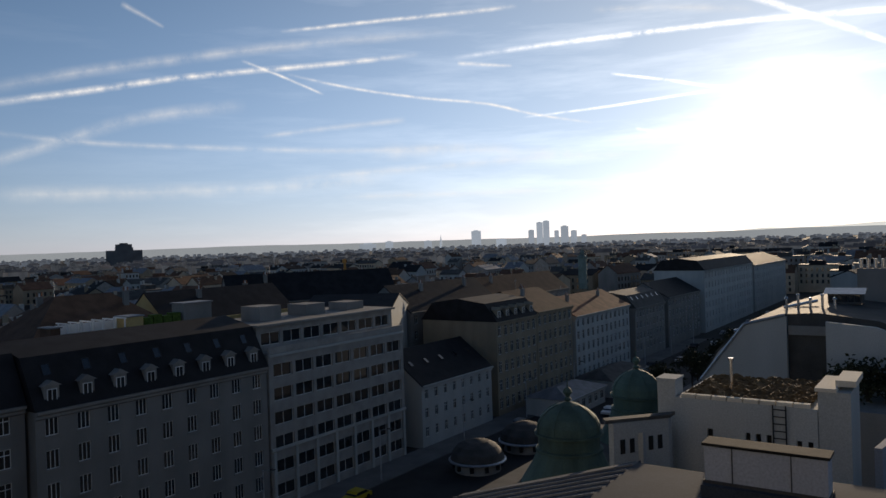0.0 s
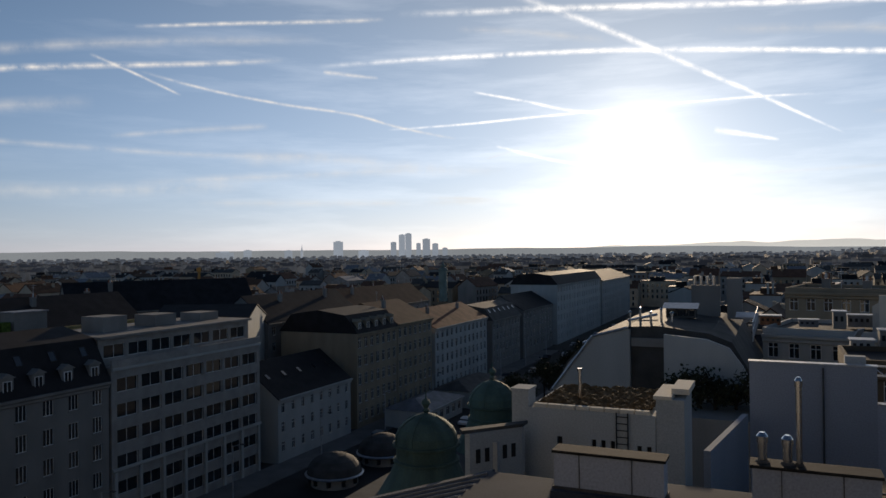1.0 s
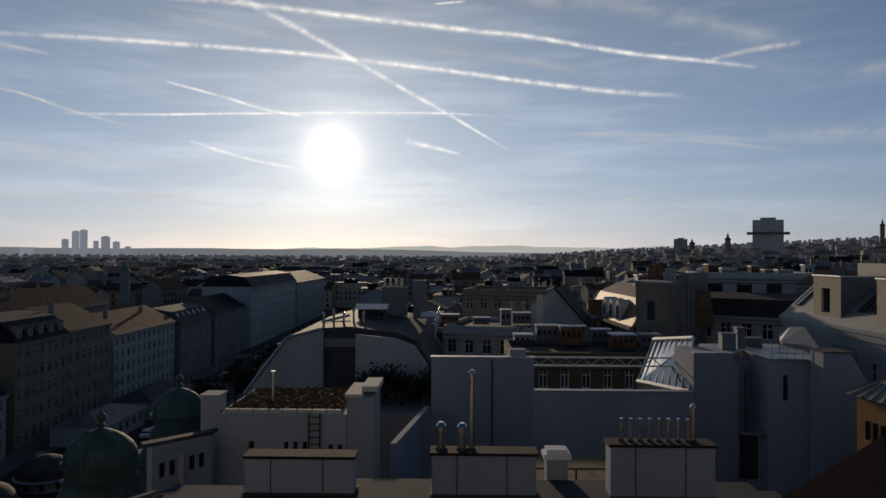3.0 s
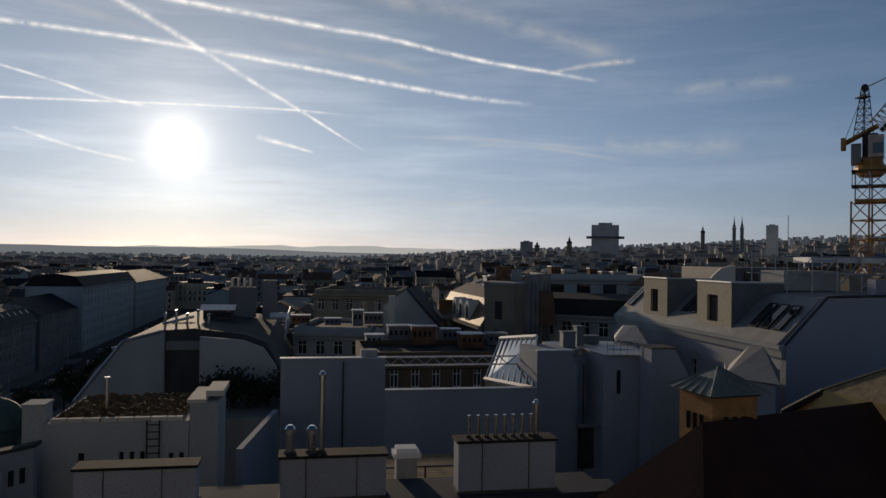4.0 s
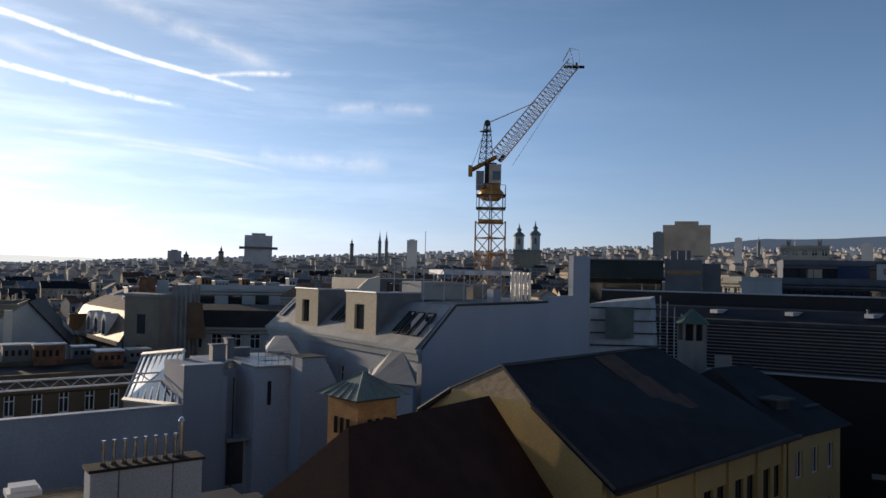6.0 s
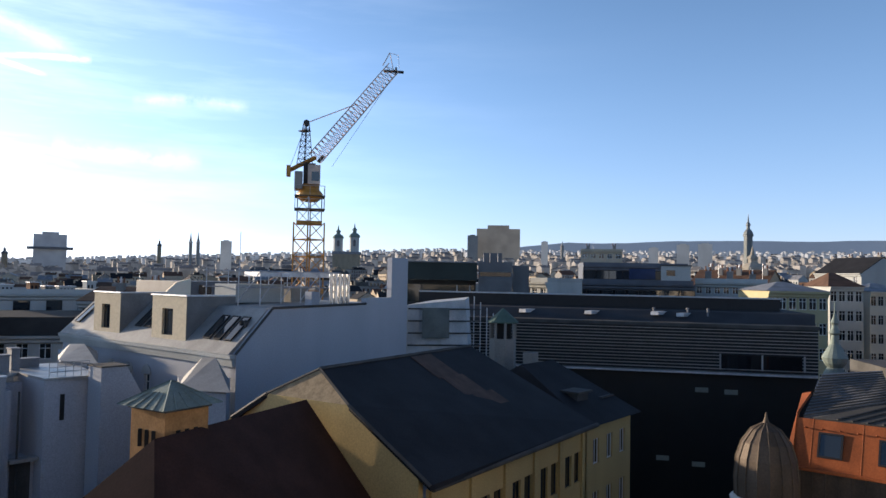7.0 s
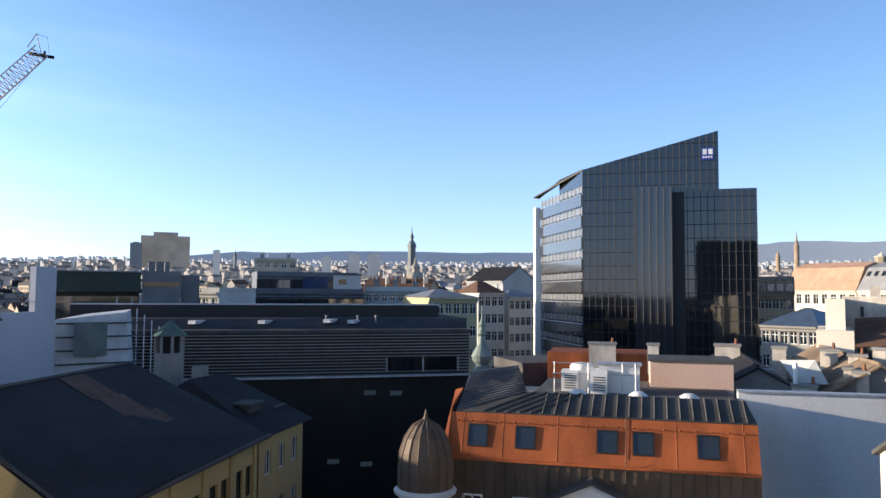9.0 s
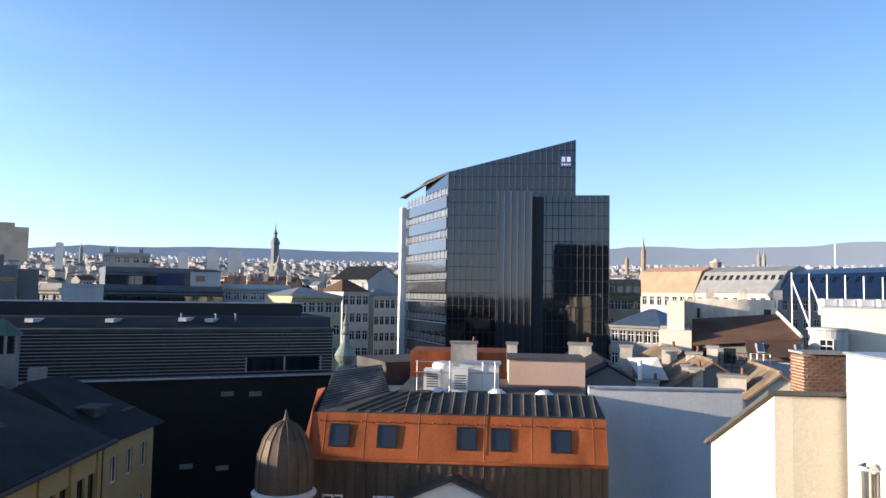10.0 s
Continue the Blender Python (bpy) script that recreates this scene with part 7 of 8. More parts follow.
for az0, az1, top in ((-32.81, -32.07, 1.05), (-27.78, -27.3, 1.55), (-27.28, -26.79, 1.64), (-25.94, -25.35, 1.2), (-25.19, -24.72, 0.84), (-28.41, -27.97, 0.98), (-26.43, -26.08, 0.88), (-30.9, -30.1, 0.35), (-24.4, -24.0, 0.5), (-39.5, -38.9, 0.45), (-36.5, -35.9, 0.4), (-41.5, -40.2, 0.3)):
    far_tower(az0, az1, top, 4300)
far_tower(-59.63, -57.22, 0.42, 1800, LANDMARK, label="dark massive flak tower above the roofs", name="flak_tower")
far_tower(-59.0, -57.9, 0.85, 1830, LANDMARK, label="upper block of the dark flak tower", name="flak_tower")
# a faint glow in these tower colours imitates haze on their shaded sides
r = far_tower(21.72, 23.76, 2.62, 1500, mat("grey flak concrete with haze glow", (0.30, 0.32, 0.35), 0.9, 0, 0.05, 0.2, 0, glow=0.1), -0.6, "grey flak tower with a wide collar", "flak_tower")
a, b = polar(21.34, 1490, 1.72), polar(24.16, 1490, 1.72)
part("collar", Solid().prism([a.xy, b.xy, (b.x * 1.03, b.y * 1.03), (a.x * 1.03, a.y * 1.03)], a.z - 3, a.z + 1), LANDMARK, r)
r = far_tower(53.4, 56.76, 4.05, 1500, mat("brown flak concrete with haze glow", (0.42, 0.34, 0.26), 0.9, 0, 0.05, 0.2, 0, glow=0.06), 1.5, "massive brown concrete flak tower", "flak_tower")
far_tower(52.7, 53.5, 3.5, 1480, CONCRETE, 1.5, "grey block beside the flak tower", "tower_block")
far_tower(16.33, 17.29, 1.28, 1900, mat("grey block with haze glow", (0.25, 0.26, 0.28), 0.9, 0, 0.05, 0.2, 0, glow=0.1), -0.2, "grey slab block on the rising city", "tower_block")
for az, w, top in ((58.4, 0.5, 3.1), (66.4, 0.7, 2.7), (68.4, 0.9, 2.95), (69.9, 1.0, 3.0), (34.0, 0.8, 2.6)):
    far_tower(az, az + w, top, 900, mat("block wall with haze glow", (0.50, 0.48, 0.45), 0.9, 0, 0.05, 0.2, 0, glow=0.1), 0.2, "pale apartment block on the rising city", "tower_block", 15)


def steeple(az, top, base, d, w, m, label, bulb=False):
    """A church tower: shaft, cornice, then a needle or a bulbous cap; w is its width in degrees."""
    p = polar(az, d)
    z0, z1 = EYE[2] + d * math.tan(radians(base)), EYE[2] + d * math.tan(radians(top))
    h, r = z1 - z0, d * math.tan(radians(w)) / 2
    root = thing("church_tower", label, "church", (p.x, p.y, z0), "church towers on the skyline")
    k = 0.5 if bulb else 0.42
    part("shaft", Solid().turned(p.x, p.y, [(r, z0 - 0.8 * h), (r, z0 + h * k)], 8), PLASTER_WHITE if bulb and 500 < d < 1000 else PLASTER_BEIGE if bulb and d > 500 else m, root)
    part("cornice", Solid().turned(p.x, p.y, [(r * 1.2, z0 + h * k + 0.01), (r * 1.2, z0 + h * (k + 0.04))], 8), m, root)
    if bulb:
        prof = [(r * 1.15, z0 + h * 0.545), (r * 1.05, z0 + h * 0.58), (r * 0.75, z0 + h * 0.63), (r * 0.42, z0 + h * 0.66), (r * 0.4, z0 + h * 0.73), (r * 0.55, z0 + h * 0.735), (r * 0.5, z0 + h * 0.77), (r * 0.2, z0 + h * 0.82), (r * 0.12, z0 + h * 0.9), (0.05, z1)]
    else:
        prof = [(r * 0.95, z0 + h * 0.47), (r * 0.5, z0 + h * 0.62), (r * 0.22, z0 + h * 0.8), (0.05, z1)]
    part("spire", Solid().turned(p.x, p.y, prof, 8), m, root)
    if bulb and 500 < d < 1000:
        # dark stub painted as the shade of a bell opening, on the side towards the roofs
        q = p.xy * ((d - r * 0.97) / d)
        part("bell_opening", Solid().turned(q.x, q.y, [(r * 0.28, z0 + h * 0.2), (r * 0.28, z0 + h * 0.38), (0.05, z0 + h * 0.43)], 8), LANDMARK, root)


steeple(42.69, 4.1, 2.0, 900, 0.74, PATINA, "twin green domed baroque church tower", True)
steeple(43.93, 4.3, 2.0, 900, 0.74, PATINA, "twin green domed baroque church tower", True)
nave = thing("church_nave", "pale church nave with dark roof below its twin towers", "church", polar(43.3, 885, 0.5))
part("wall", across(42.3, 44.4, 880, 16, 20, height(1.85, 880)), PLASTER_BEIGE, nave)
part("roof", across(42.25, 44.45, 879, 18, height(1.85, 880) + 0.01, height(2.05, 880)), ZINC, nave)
steeple(31.89, 3.3, 1.7, 1300, 0.26, CONCRETE, "slim pointed twin church spire")
steeple(32.41, 3.3, 1.7, 1300, 0.26, CONCRETE, "slim pointed twin church spire")
steeple(29.75, 2.65, 1.5, 1400, 0.3, LANDMARK, "dark church tower with small cap", True)
steeple(20.07, 1.8, 0.6, 1600, 0.4, LANDMARK, "dark church tower on the horizon", True)
steeple(17.62, 1.35, 0.5, 1900, 0.4, LANDMARK, "small domed tower in the haze", True)
steeple(-35.19, 0.9, -0.1, 3500, 0.2, HAZE_TOWER, "thin spire in the haze")
steeple(-24.38, -0.4, -2.2, 330, 0.7, PATINA, "dark church tower with baroque cap", True)
steeple(73.31, 5.2, 1.9, 420, 0.62, mat("grey spire copper", (0.20, 0.22, 0.22), 0.6, 0.2, 0.3, 0.2, 0.1), "tall baroque church tower with needle spire", True)
steeple(73.6, 2.9, -0.7, 290, 1.5, mat("pale stone", (0.42, 0.38, 0.31), 0.8, 0, 0.3, 0.2, 0.1), "pale domed turret on a roof", True)
steeple(101.41, 4.6, 2.5, 1500, 0.34, mat("gothic stone", (0.34, 0.26, 0.18), 0.9, 0, 0.1, 0.2, 0.1), "tall gothic cathedral spire")
steeple(100.2, 3.3, 2.4, 1500, 0.3, mat("gothic stone", (0.34, 0.26, 0.18)), "small gothic cathedral tower")
steeple(109.4, 3.65, 2.5, 1300, 0.28, CONCRETE, "grey gothic twin tower")
steeple(109.74, 3.65, 2.5, 1300, 0.28, CONCRETE, "grey gothic twin tower")
steeple(106.5, 2.95, 2.3, 1000, 0.8, PLASTER_CREAM, "cream baroque gable on the skyline", True)
steeple(60.0, 3.2, 2.4, 1000, 0.25, CONCRETE, "pale conical turret above the roofs")
for az, top, base in ((35.43, 3.3, 1.5), (114.2, 3.95, 2.2)):
    p = polar(az, 700)
    solo("mast", Solid().bar(polar(az, 700, base - 1.5), polar(az, 700, top), 0.35), STEEL_GALV, "thin grey mast above the roofs", "mast")
# small yellow crane among the roofs
c0 = thing("tower_crane", "small yellow crane mast among distant roofs", "crane", polar(-42.7, 400, -3))
part("mast", Solid().bar(polar(-42.7, 400, -3.5), polar(-42.67, 400, -0.75), 0.9), PAINT_YELLOW, c0)
part("cab", Solid().bar(polar(-42.7, 400, -1.1), polar(-42.7, 400, -0.8), 1.5), PAINT_YELLOW, c0)

# ---- middle distance, beyond the yard ----
def hotel():
    """The brown hotel: a tall corner block with vertical fins and a lower wing with three dormers in its mansard."""
    root = thing("hotel", "brown plastered hotel with finned corner and mansard wing", "building", (*polar(15, 90).xy, 0))
    STONE = mat("brown grey stone front", (0.30, 0.245, 0.18), 0.85, 0, 0.5, 0.2, 0.15)
    A, B, C = polar(13.6, 84), polar(15.9, 80), polar(18.0, 88)
    part("tower", Solid().prism([A.xy, B.xy, C.xy, polar(15.6, 97).xy], 0, 31.0), STONE, root, "tall brown corner block")
    part("tower_cap", Solid().prism([polar(13.5, 83.8).xy, polar(15.9, 79.6).xy, polar(18.1, 87.8).xy, polar(15.6, 97.4).xy], 31.004, 31.3), CONCRETE, root)
    n = (C - B).normalized()
    for k in range(6):
        q = B + n * (3.2 + 1.35 * k)
        part("fin", Solid().prism([q.xy, (q + n * 0.5).xy, (q + n * 0.5 + Vector((n.y, -n.x, 0)) * 0.45).xy, (q + Vector((n.y, -n.x, 0)) * 0.45).xy], 12, 32.2), CONCRETE, root, "pale vertical fin")
    for z in (29.2, 26.0, 22.8):
        q = A.lerp(B, 0.5)
        m = (B - A).normalized()
        w = Vector((m.y, -m.x, 0))
        part("slot_window", Solid().prism([(q - m * 0.6 + w * 0.04).xy, (q + m * 0.6 + w * 0.04).xy, (q + m * 0.6 - w * 0.05).xy, (q - m * 0.6 - w * 0.05).xy], z - 2.0, z), GLASS, root)
    part("chimney", across(14.5, 15.6, 88, 1.2, 31.2, 33.0), BRICK, root)
    part("chimney", across(15.7, 16.5, 89, 1.0, 31.2, 32.6), PLASTER_WHITE, root)
    # mansard wing that runs back along the side street
    D, E = polar(10.2, 104), polar(13.5, 84)
    L, out = (E - D).length, (E - D).normalized()
    base = Matrix.Translation((D.x - root.location.x, D.y - root.location.y, 0)) @ Matrix.Rotation(math.atan2(E.y - D.y, E.x - D.x), 4, "Z")
    rects = [(1.2 + 2.3 * k, 2.2 + 2.3 * k, z, z + 1.7) for k in range(int(L / 2.3)) for z in (23.4, 20.2)]
    part("wing_wall", pierced(L, 0, 26.2, rects), [STONE, INNER_SHADE], root, at=base)
    part("wing_roof", Solid().along_x([(-0.3, 26.21), (1.5, 29.2), (4.0, 30.4), (8.5, 30.2), (9.0, 26.21)], 0, L), mat("warm brown roof sheet", (0.20, 0.13, 0.08), 0.6, 0.2, 0.8, 0.3, 0.2), root, "brown mansard roof", at=base)
    part("wing_cornice", Solid().along_x([(-0.004, 25.4), (-0.5, 25.8), (-0.5, 26.2), (-0.004, 26.2)], 0, L), CONCRETE, root, at=base)
    for a, b, c, d in rects:
        add_window(root, base @ pose((a + b) / 2, 0.1, (c + d) / 2), b - a, d - c)
    for k in range(3):
        x = L * 0.42 + 3.0 * k
        dm = part("dormer", Solid().along_y([(x - 0.85, 26.3), (x + 0.85, 26.3), (x + 0.85, 28.0), (x + 0.55, 28.6), (x, 28.85), (x - 0.55, 28.6), (x - 0.85, 28.0)], -0.2, 2.6), PAINT_WHITE, root, "white round-topped dormer", at=base)
        part("dormer_pane", Solid().along_y([(x - 0.5, 26.6), (x + 0.5, 26.6), (x + 0.5, 27.9), (x, 28.3), (x - 0.5, 27.9)], -0.24, -0.204), GLASS, dm, at=Matrix.Identity(4))
    for k in range(3):
        q = D.lerp(E, 0.5 + 0.16 * k) + Vector((-out.y, out.x, 0)) * 4
        part("dome_light", Solid().turned(q.x, q.y, [(1.0, 30.2), (0.9, 30.7), (0.45, 31.1)], 14), STEEL_GALV, root, "bright domed roof light")


hotel()
house(polar(18.2, 108).xy, polar(26, 112).xy, 12, 0, 31.2, PLASTER_WHITE, SLATE, "white apartment block with dark recessed attic windows", 4, 6, (2.0, 1.4), step=3.0, roof="flat", rise=0.6, name="white_block", sills=False, style="dark", seed=53)
house(polar(17.9, 92).xy, polar(26.2, 90).xy, 14, 0, 27.2, PLASTER_WHITE, mat("dark flat roof edge", (0.05, 0.045, 0.04), 0.8, 0, 0.6, 0.3, 0.2), "white house with dark sheet attic band", 6, 6, (1.2, 1.7), step=3.4, roof="mansard", rise=1.9, inset=1.2, name="grey_house", sills=False, seed=54)
house(polar(-1, 82).xy, polar(7.2, 80).xy, 12, 0, 25.6, PLASTER_WHITE, SLATE, "pale house with a terrace and vents on its flat roof", 6, 5, (1.0, 1.5), step=3.3, roof="flat", rise=0.6, name="terrace_house", sills=False, seed=55)
house(polar(0.5, 112).xy, polar(7.0, 110).xy, 12, 0, 28.3, PLASTER_BEIGE, SLATE, "beige house with a dark flat roof terrace", 6, 5, (1.1, 1.7), step=3.3, roof="flat", rise=0.6, name="beige_house", chimneys=2, sills=False, seed=56)
# white gable with a sloping roof, the sunlit chimney flank before it, and the brown firewall beside it
root = thing("gable_house", "white rendered gable house with sloping dark roof", "building", (*polar(8.5, 84).xy, 0))
a, b, m = polar(5.8, 84), polar(10.0, 86), polar(7.6, 84.5)
o = Vector((3, 12, 0))
part("wall", Solid().loft([(q.x, q.y, 0) for q in (a, m, b)] + [(b.x, b.y, 26.0), (m.x, m.y, 30.2), (a.x, a.y, 28.4)], [(q.x + o.x, q.y + o.y, 0) for q in (a, m, b)] + [(b.x + o.x, b.y + o.y, 26.0), (m.x + o.x, m.y + o.y, 30.2), (a.x + o.x, a.y + o.y, 28.4)]), PLASTER_WHITE, root)
part("roof", Solid().slab([(m.x, m.y - 0.3, 30.35), (b.x + 0.3, b.y - 0.3, 25.9), (b.x + o.x, b.y + o.y, 25.9), (m.x + o.x, m.y + o.y, 30.35)], 0.15), SLATE, root)
part("chimney", across(6.2, 6.7, 82, 0.6, 24.5, 29.6), PLASTER_CREAM, root)
solo("brown_firewall", across(10.1, 12.8, 100, 0.5, 0, 28.2), mat("bare brown brick wall", (0.17, 0.10, 0.05), 0.9, 0, 1.0, 0.3, 0.2), "bare brown brick firewall between the white gables", "wall")
root = thing("leaning_roof", "bright sheet roof panel leaning on the yard house", "roof", (*polar(4.6, 78).xy, 24.5))
part("panel", Solid().slab([polar(4.3, 78, -6.6), polar(4.9, 78, -5.4), polar(5.3, 79.5, -5.3), polar(4.7, 79.5, -6.5)], 0.1), STEEL_GALV, root)
# barrel-roofed studio behind the dormers
root = thing("studio_house", "grey roof studio with curved pale gable", "building", (*polar(32, 92).xy, 0))
a, b = polar(29.9, 90), polar(32.0, 88)
e = polar(36.6, 95)
prof = [(0, 30.6), (0.25, 32.2), (0.55, 33.2), (1.0, 33.6)]
part("gable", Solid().loft([(a.x, a.y, 0), (b.x, b.y, 0)] + [(a.lerp(b, u).x, a.lerp(b, u).y, z) for u, z in reversed(prof)], [(a.x + 0.3, a.y + 0.8, 0), (b.x + 0.3, b.y + 0.8, 0)] + [(a.lerp(b, u).x + 0.3, a.lerp(b, u).y + 0.8, z) for u, z in reversed(prof)]), PLASTER_CREAM, root, "pale curved gable")
part("body", Solid().prism([(b + Vector((0, 0.1, 0))).xy, e.xy, (e + Vector((2, 8, 0))).xy, (a + Vector((2, 9, 0))).xy], 0, 33.3), mat("grey studio sheet", (0.17, 0.175, 0.185), 0.6, 0.2, 0.5, 0.2, 0.1), root)
q = b.lerp(e, 0.12)
part("window", Solid().prism([(q + Vector((-0.02, -0.06, 0))).xy, (b.lerp(e, 0.3) + Vector((-0.02, -0.06, 0))).xy, b.lerp(e, 0.3).xy, q.xy], 31.0, 32.9), GLASS, root)
house(polar(24.6, 100).xy, polar(29.8, 96).xy, 12, 0, 30.6, PLASTER_WHITE, TILE_BROWN, "white house with low brown roof and glass screens", 5, 6, (1.1, 1.7), step=3.4, roof="gable", rise=1.6, name="white_house", chimneys=2, sills=False, seed=62)
CLAD_BLUE = mat("blue grey cladding", (0.11, 0.125, 0.155), 0.55, 0.15, 0.5, 0.25, 0.05)
house(polar(59.0, 118).xy, polar(69.6, 122).xy, 12, 0, 34.0, CLAD_BLUE, ZINC_DARK, "blue grey modern block with ribbon windows", 11, 9, (2.6, 1.4), step=3.3, roof="flat", rise=0.6, name="modern_block", style="dark", sills=False, seed=57)
house(polar(61.6, 138).xy, polar(69.2, 141).xy, 10, 0, 37.2, CLAD_BLUE, ZINC_DARK, "blue grey set-back storeys with dark glazing", 8, 9, (2.4, 1.6), step=3.3, roof="flat", rise=0.6, name="modern_block", style="dark", sills=False, seed=67)
root = thing("roof_studio", "white roof studio with one dark window", "roof structure", (*polar(68, 126).xy, 34.6))
part("wall", across(67.3, 69.4, 126, 6, 34.0, 37.0), PLASTER_WHITE, root)
part("window", across(67.7, 68.3, 125.93, 0.05, 35.4, 36.3), GLASS, root)
part("lid", across(67.2, 69.5, 125.8, 6.4, 37.004, 37.15), ZINC_DARK, root)
solo("blue_tarpaulin", across(65.0, 66.9, 131, 0.3, 34.8, 36.6), mat("blue tarpaulin", (0.02, 0.04, 0.11), 0.6, 0, 0.6, 0.3, 0.2), "blue tarpaulin hung on a roof storey", "tarpaulin")
house(polar(69.7, 128).xy, polar(74.6, 128).xy, 12, 0, 34.5, PLASTER_WHITE, mat("wine red roof sheet", (0.13, 0.045, 0.035), 0.7, 0.05, 0.8, 0.3, 0.2), "white house under a dark red sheet roof", 8, 1, (0.9, 1.1), step=3.0, first=32.6, roof="flat", rise=0.6, name="white_house", chimneys=3, sills=False, seed=58)
house(polar(69.2, 165).xy, polar(74.4, 160).xy, 14, 0, 33.6, PLASTER_BEIGE, TILE_BROWN, "beige house with long brown tiled roof", 8, 8, (1.0, 1.7), step=3.4, roof="gable", rise=3.6, name="beige_house", chimneys=4, sills=False, seed=63)
house(polar(74.6, 110).xy, polar(78.4, 113).xy, 12, 0, 33.4, mat("pale yellow plaster", (0.52, 0.46, 0.28), 0.9, 0, 0.3, 0.15, 0.1), ZINC, "pale yellow house with sheet hip roof", 6, 9, (1.0, 1.6), step=3.4, roof="hip", rise=1.3, name="pale_yellow_house", sills=False, seed=59)
house(polar(78.5, 150).xy, polar(80.5, 152).xy, 14, 0, 34.2, PLASTER_WHITE, TILE_BROWN, "white corner house with hipped brown roof", 4, 8, (1.1, 1.9), step=3.5, roof="hip", rise=2.6, name="white_house", sills=False, seed=64)
house(polar(80.9, 158).xy, polar(83.4, 162).xy, 13, 0, 33.4, PLASTER_CREAM, ZINC, "cream street front in the sun", 6, 8, (1.0, 1.8), step=3.5, roof="hip", rise=1.6, name="cream_house_row", sills=False, seed=60)
house(polar(77.6, 215).xy, polar(80.4, 205).xy, 14, 0, 37.6, PLASTER_WHITE, SLATE, "white firewalled house with dark roof", 4, 4, (1.0, 1.7), step=3.4, roof="gable", rise=4.0, name="white_house", chimneys=2, sills=False, seed=65)
house(polar(61.4, 235).xy, polar(64.5, 235).xy, 12, 0, 44.0, mat("sunlit sand plaster", (0.50, 0.44, 0.34), 0.9, 0, 0.3, 0.15, 0.1), ZINC_DARK, "sand coloured apartment block on the rising city", 5, 5, (1.6, 1.5), step=3.2, roof="flat", rise=0.6, name="tower_block", chimneys=2, sills=False, seed=66)
# dark roof storey with a deep eave, and the grey clad block beside it
root = thing("dark_block", "dark clad roof storey with a deep eave", "building", (*polar(51, 92).xy, 0))
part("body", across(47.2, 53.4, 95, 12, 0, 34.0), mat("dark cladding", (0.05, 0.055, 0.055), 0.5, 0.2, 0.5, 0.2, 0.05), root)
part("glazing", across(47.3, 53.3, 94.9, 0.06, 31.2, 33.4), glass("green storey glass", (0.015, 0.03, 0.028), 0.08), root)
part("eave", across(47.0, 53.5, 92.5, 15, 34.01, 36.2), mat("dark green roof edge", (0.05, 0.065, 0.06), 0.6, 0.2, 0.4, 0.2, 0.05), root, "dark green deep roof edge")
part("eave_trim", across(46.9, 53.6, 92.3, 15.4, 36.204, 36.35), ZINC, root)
for k in range(6):
    part("mullion", across(47.9 + k, 48.0 + k, 94.8, 0.1, 31.2, 33.4), STEEL_GALV, root)
root = thing("grey_block", "grey panelled block with dark window bands", "building", (*polar(55, 92).xy, 0))
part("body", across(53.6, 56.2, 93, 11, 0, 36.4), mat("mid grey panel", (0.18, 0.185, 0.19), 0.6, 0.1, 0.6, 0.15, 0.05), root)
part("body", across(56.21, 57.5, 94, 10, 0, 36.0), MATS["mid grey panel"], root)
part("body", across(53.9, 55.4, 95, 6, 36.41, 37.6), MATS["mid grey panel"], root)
for z in (32.0, 34.6):
    part("window_band", across(53.7, 56.1, 92.93, 0.06, z, z + 0.5), GLASS, root)
for az in (54.0, 54.5, 55.1):
    part("flue", Solid().turned(*polar(az, 94).xy, [(0.1, 36.4), (0.1, 37.5)], 10), ZINC, root)
house(polar(57.6, 106).xy, polar(58.9, 104).xy, 8, 0, 34.0, PLASTER_WHITE, ZINC, "narrow white house with two windows", 2, 9, (0.9, 1.6), step=3.4, roof="flat", rise=0.6, name="white_house", sills=False, seed=68)


# ---- on the street ----
def pavilion(x, y, label):
    root = thing("pavilion", label, "pavilion", (x, y, 0.03), "domed pavilions on the street")
    part("drum", Solid().turned(x, y, [(3.5, 0.03), (3.5, 1.5)], 24), CONCRETE, root)
    part("rim", Solid().turned(x, y, [(4.3, 1.51), (4.4, 1.7), (4.2, 1.85)], 28), STEEL_GALV, root)
    part("dome", Solid().turned(x, y, [(4.1, 1.86), (3.8, 2.9), (3.0, 3.8), (1.8, 4.4), (0.3, 4.7)], 28), ZINC_DARK, root)
    for k in range(10):
        a = k * math.pi / 5
        part("window", Solid().bar((x + 3.52 * math.cos(a), y + 3.52 * math.sin(a), 0.5), (x + 3.52 * math.cos(a), y + 3.52 * math.sin(a), 1.3), 0.4), GLASS, root)


pavilion(-60.5, 93.5, "round pavilion with dark dome and bright rim")
pavilion(-59.5, 106.5, "round pavilion with dark sheet dome")
house((-62, 128), (-62, 146), 9, 0, 3.6, PLASTER_WHITE, ZINC, "low market hall with sheet roof", 6, 1, (1.6, 1.8), roof="hip", rise=1.6, name="market_hall", seed=71)
house((-62, 150), (-62, 172), 9, 0, 3.6, PLASTER_WHITE, ZINC_DARK, "low market hall with dark roof", 7, 1, (1.6, 1.8), roof="hip", rise=1.6, name="market_hall", seed=72)


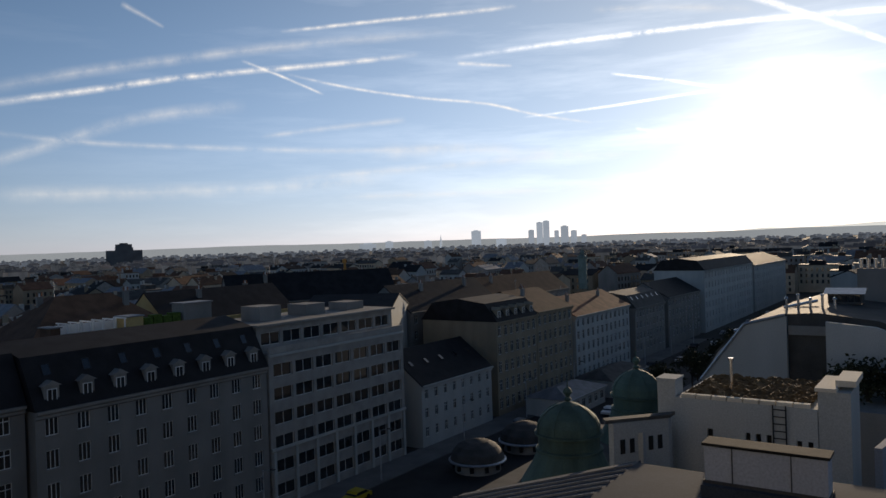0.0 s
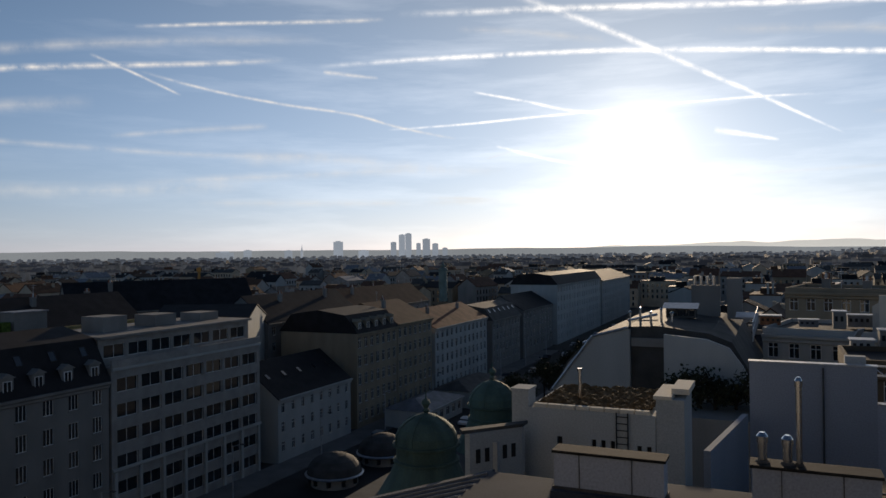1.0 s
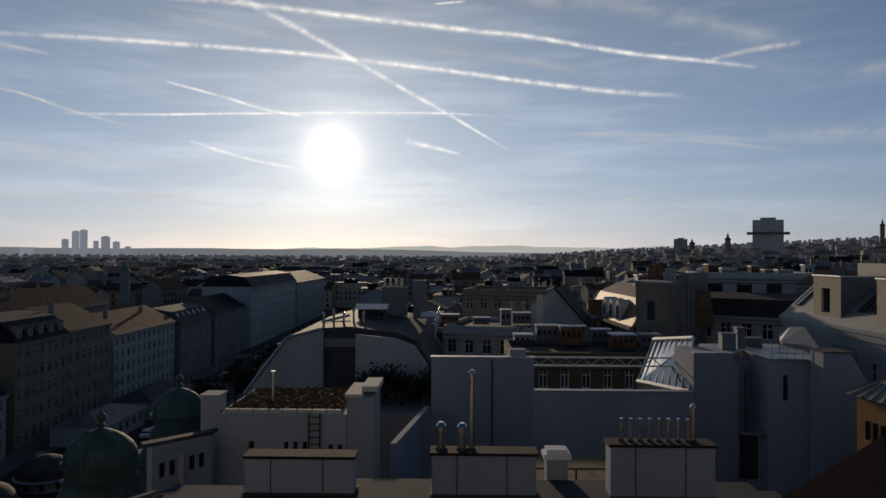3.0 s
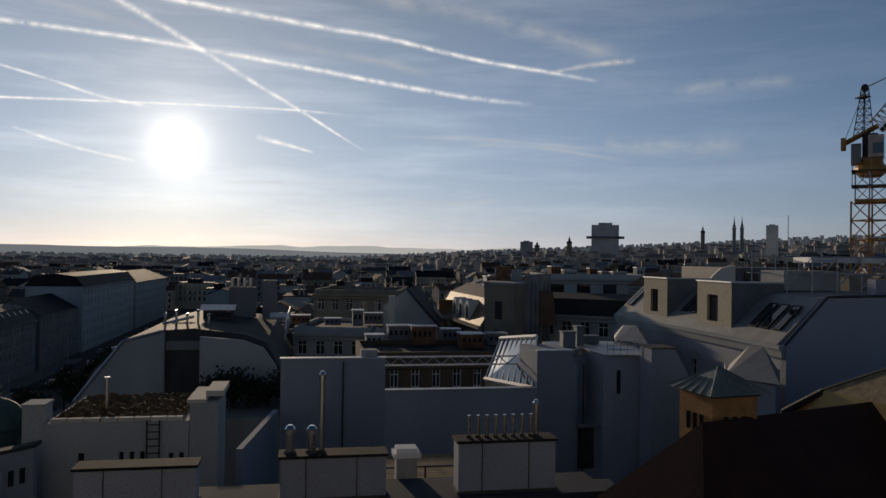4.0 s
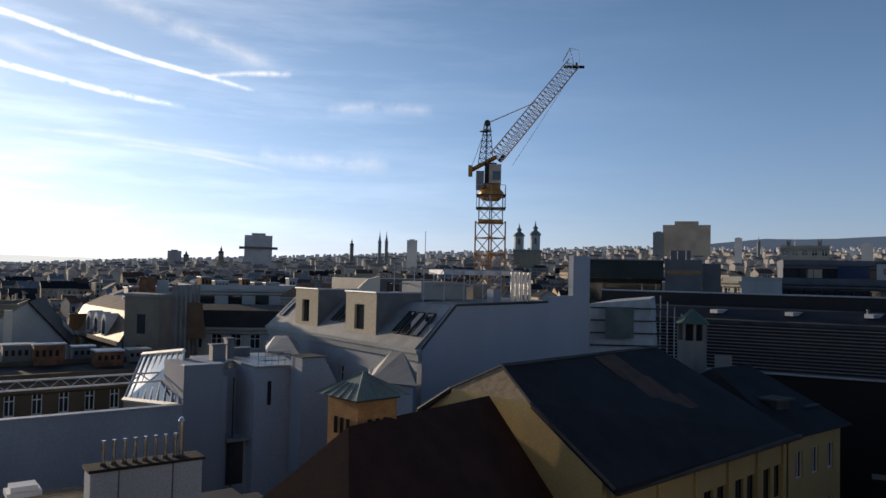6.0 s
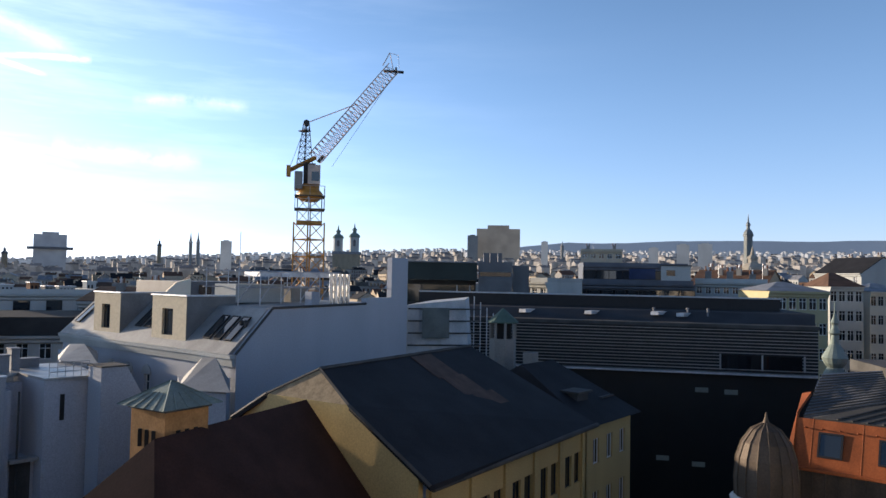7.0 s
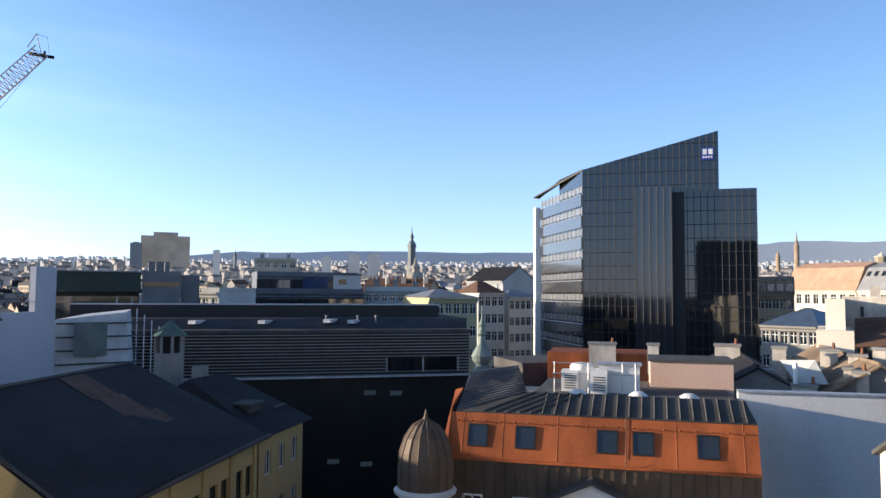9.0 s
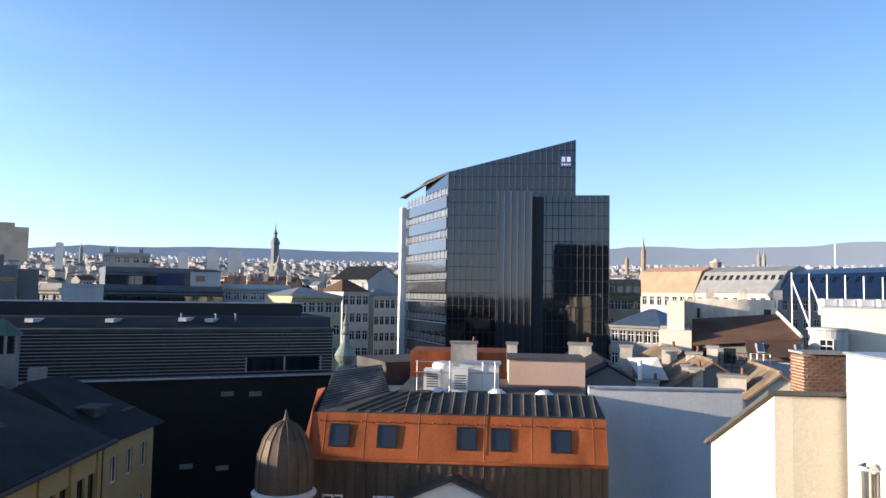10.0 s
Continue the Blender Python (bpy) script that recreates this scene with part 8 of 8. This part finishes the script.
def car(x, y, m, label):
    root = thing("car", label, "car", (x, y, 0.03), "cars on the street")
    part("body", Solid().along_x([(y - 2.2, 0.35), (y - 2.25, 0.8), (y - 1.2, 0.95), (y - 0.7, 1.42), (y + 0.9, 1.45), (y + 1.7, 0.98), (y + 2.2, 0.85), (y + 2.2, 0.35)], x - 0.9, x + 0.9), m, root)
    part("windscreen", Solid().along_x([(y - 1.18, 0.98), (y - 0.73, 1.38), (y + 0.9, 1.40), (y + 1.6, 1.0)], x - 0.915, x + 0.915), GLASS, root)
    for dx in (-0.92, 0.72):
        for dy in (-1.4, 1.4):
            w = Solid().turned(0, 0, [(0.33, 0), (0.33, 0.2)], 14)
            part("wheel", w, PAINT_BLACK, root, at=Matrix.Translation((dx, dy, 0.33)) @ Matrix.Rotation(radians(90), 4, "Y"))


CARS = [mat("yellow car paint", (0.55, 0.42, 0.03), 0.3, 0, 1, 0.05, 0), mat("silver car paint", (0.4, 0.41, 0.42), 0.3, 0.5, 1, 0.05, 0), mat("dark car paint", (0.03, 0.03, 0.035), 0.25, 0.2, 1, 0.1, 0), mat("white car paint", (0.7, 0.7, 0.7), 0.3, 0, 1, 0.05, 0)]
car(-67.5, 74, CARS[0], "yellow car parked at the kerb")
rc = random.Random(8)
for k in range(26):
    i = rc.randrange(1, 4)
    car((-67.6, -63.5, -57, -53.6)[k % 4], 118 + k * 9 + rc.random() * 4, CARS[i], ("", "silver car on the dark street", "dark car on the dark street", "white car on the dark street")[i])
for k in range(9):
    x, y = -69.8, 60 + k * 22
    root = thing("street_lamp", "grey street lamp with curved arm", "lamp", (x, y, 0.16), "street lamps")
    part("pole", Solid().turned(x, y, [(0.11, 0.16), (0.07, 7.5)], 8), STEEL_GALV, root)
    part("arm", Solid().bar((x, y, 7.4), (x + 1.6, y, 7.9), 0.05), STEEL_GALV, root)
    part("head", Solid().box(x + 1.4, y - 0.15, 7.8, x + 2.1, y + 0.15, 7.95), ZINC_DARK, root)


def bush(x, y, z, r, n, seed, label, name="shrub", trunk=0.0):
    """Branches and many small leaves in uneven clumps."""
    rr = random.Random(seed)
    root = thing(name, label, "plant", (x, y, z))
    t, lf = Solid(), Solid()
    hub = z + trunk
    t.bar((x, y, z), (x, y, hub + r * 0.6), 0.06 + r * 0.04, 6)
    for k in range(9):
        a, e, q = rr.random() * 6.28, 0.3 + rr.random(), r * (0.7 + 0.5 * rr.random())
        tip = Vector((x + q * math.cos(a) * math.cos(e), y + q * math.sin(a) * math.cos(e), hub + r * 0.3 + q * math.sin(e)))
        t.bar((x, y, hub + r * 0.2), tip, 0.03 + r * 0.012)
        for i in range(n // 9):
            o = Vector((rr.gauss(0, 1), rr.gauss(0, 1), rr.gauss(0, 0.8))) * r * 0.27 + tip
            u, v = Vector((rr.gauss(0, 1), rr.gauss(0, 1), rr.gauss(0, 1))).normalized() * r * 0.07, Vector((rr.gauss(0, 1), rr.gauss(0, 1), rr.gauss(0, 1))).normalized() * r * 0.1
            lf.add([o - u, o + v, o + u, o - v], [(0, 1, 2, 3)])
    part("trunk", t, mat("dark bark", (0.06, 0.05, 0.04), 0.9, 0, 2, 0.3, 0.3), root)
    part("crown", lf, FOLIAGE, root)


for k in range(7):
    bush(-6.2 + k * 1.05 + 0.3 * math.sin(k * 5), 57.5 + math.sin(k * 3), 22.4, 1.5 + 0.3 * math.sin(k * 2), 700, 80 + k, "dark leafy shrub on a roof terrace")
solo("terrace_slab", Solid().box(-8, 54, 0, 1.5, 59.9, 22.4), PLASTER_GREY, "roof terrace below the white gable", "terrace")
for k in range(14):
    bush(-50 + 1.5 * math.sin(k * 2.2), 150 + k * 13, 0.16, 3.0, 1200, 150 + k, "bare dark street tree by the market", "tree", 3.0)


# ---- low roof structures between the yard and the hotel ----
rk = random.Random(21)


def roof_hut(x, y, z0, w, d, h, m, label):
    root = thing("roof_hut", label, "roof structure", (x, y, z0), "huts and vents on the flat roofs")
    part("wall", Solid().box(x - w / 2, y - d / 2, z0, x + w / 2, y + d / 2, z0 + h), m, root)
    part("lid", Solid().box(x - w / 2 - 0.1, y - d / 2 - 0.1, z0 + h + 0.003, x + w / 2 + 0.1, y + d / 2 + 0.1, z0 + h + 0.12), STEEL_GALV, root)
    for k in range(int(w / 0.5)):
        # holes are near-black plates with their shade painted in
        part("vent_hole", Solid().box(x - w / 2 + 0.15 + k * 0.5, y - d / 2 - 0.03, z0 + h * 0.45, x - w / 2 + 0.4 + k * 0.5, y - d / 2 - 0.004, z0 + h * 0.75), INNER_SHADE, root)


for (a0, d0, a1, d1, z) in ((-1, 82, 9.5, 80, 26.0), (4.6, 67, 16, 68, 25.5), (13.9, 88, 17.8, 89, 30.6), (18.6, 111, 25.6, 115, 31.0)):
    for k in range(6):
        u = (k + 0.2 + 0.6 * rk.random()) / 6
        p = polar(a0 + (a1 - a0) * u, d0 + (d1 - d0) * u + 2 + rk.random() * 5)
        roof_hut(p.x, p.y, z, 0.9 + rk.random() * 1.8, 0.9 + rk.random(), 0.7 + rk.random() * 1.1, rk.choice([PLASTER_GREY, PLASTER_WHITE, ZINC, BRICK]), "small roof hut with vents and a bright sheet lid")
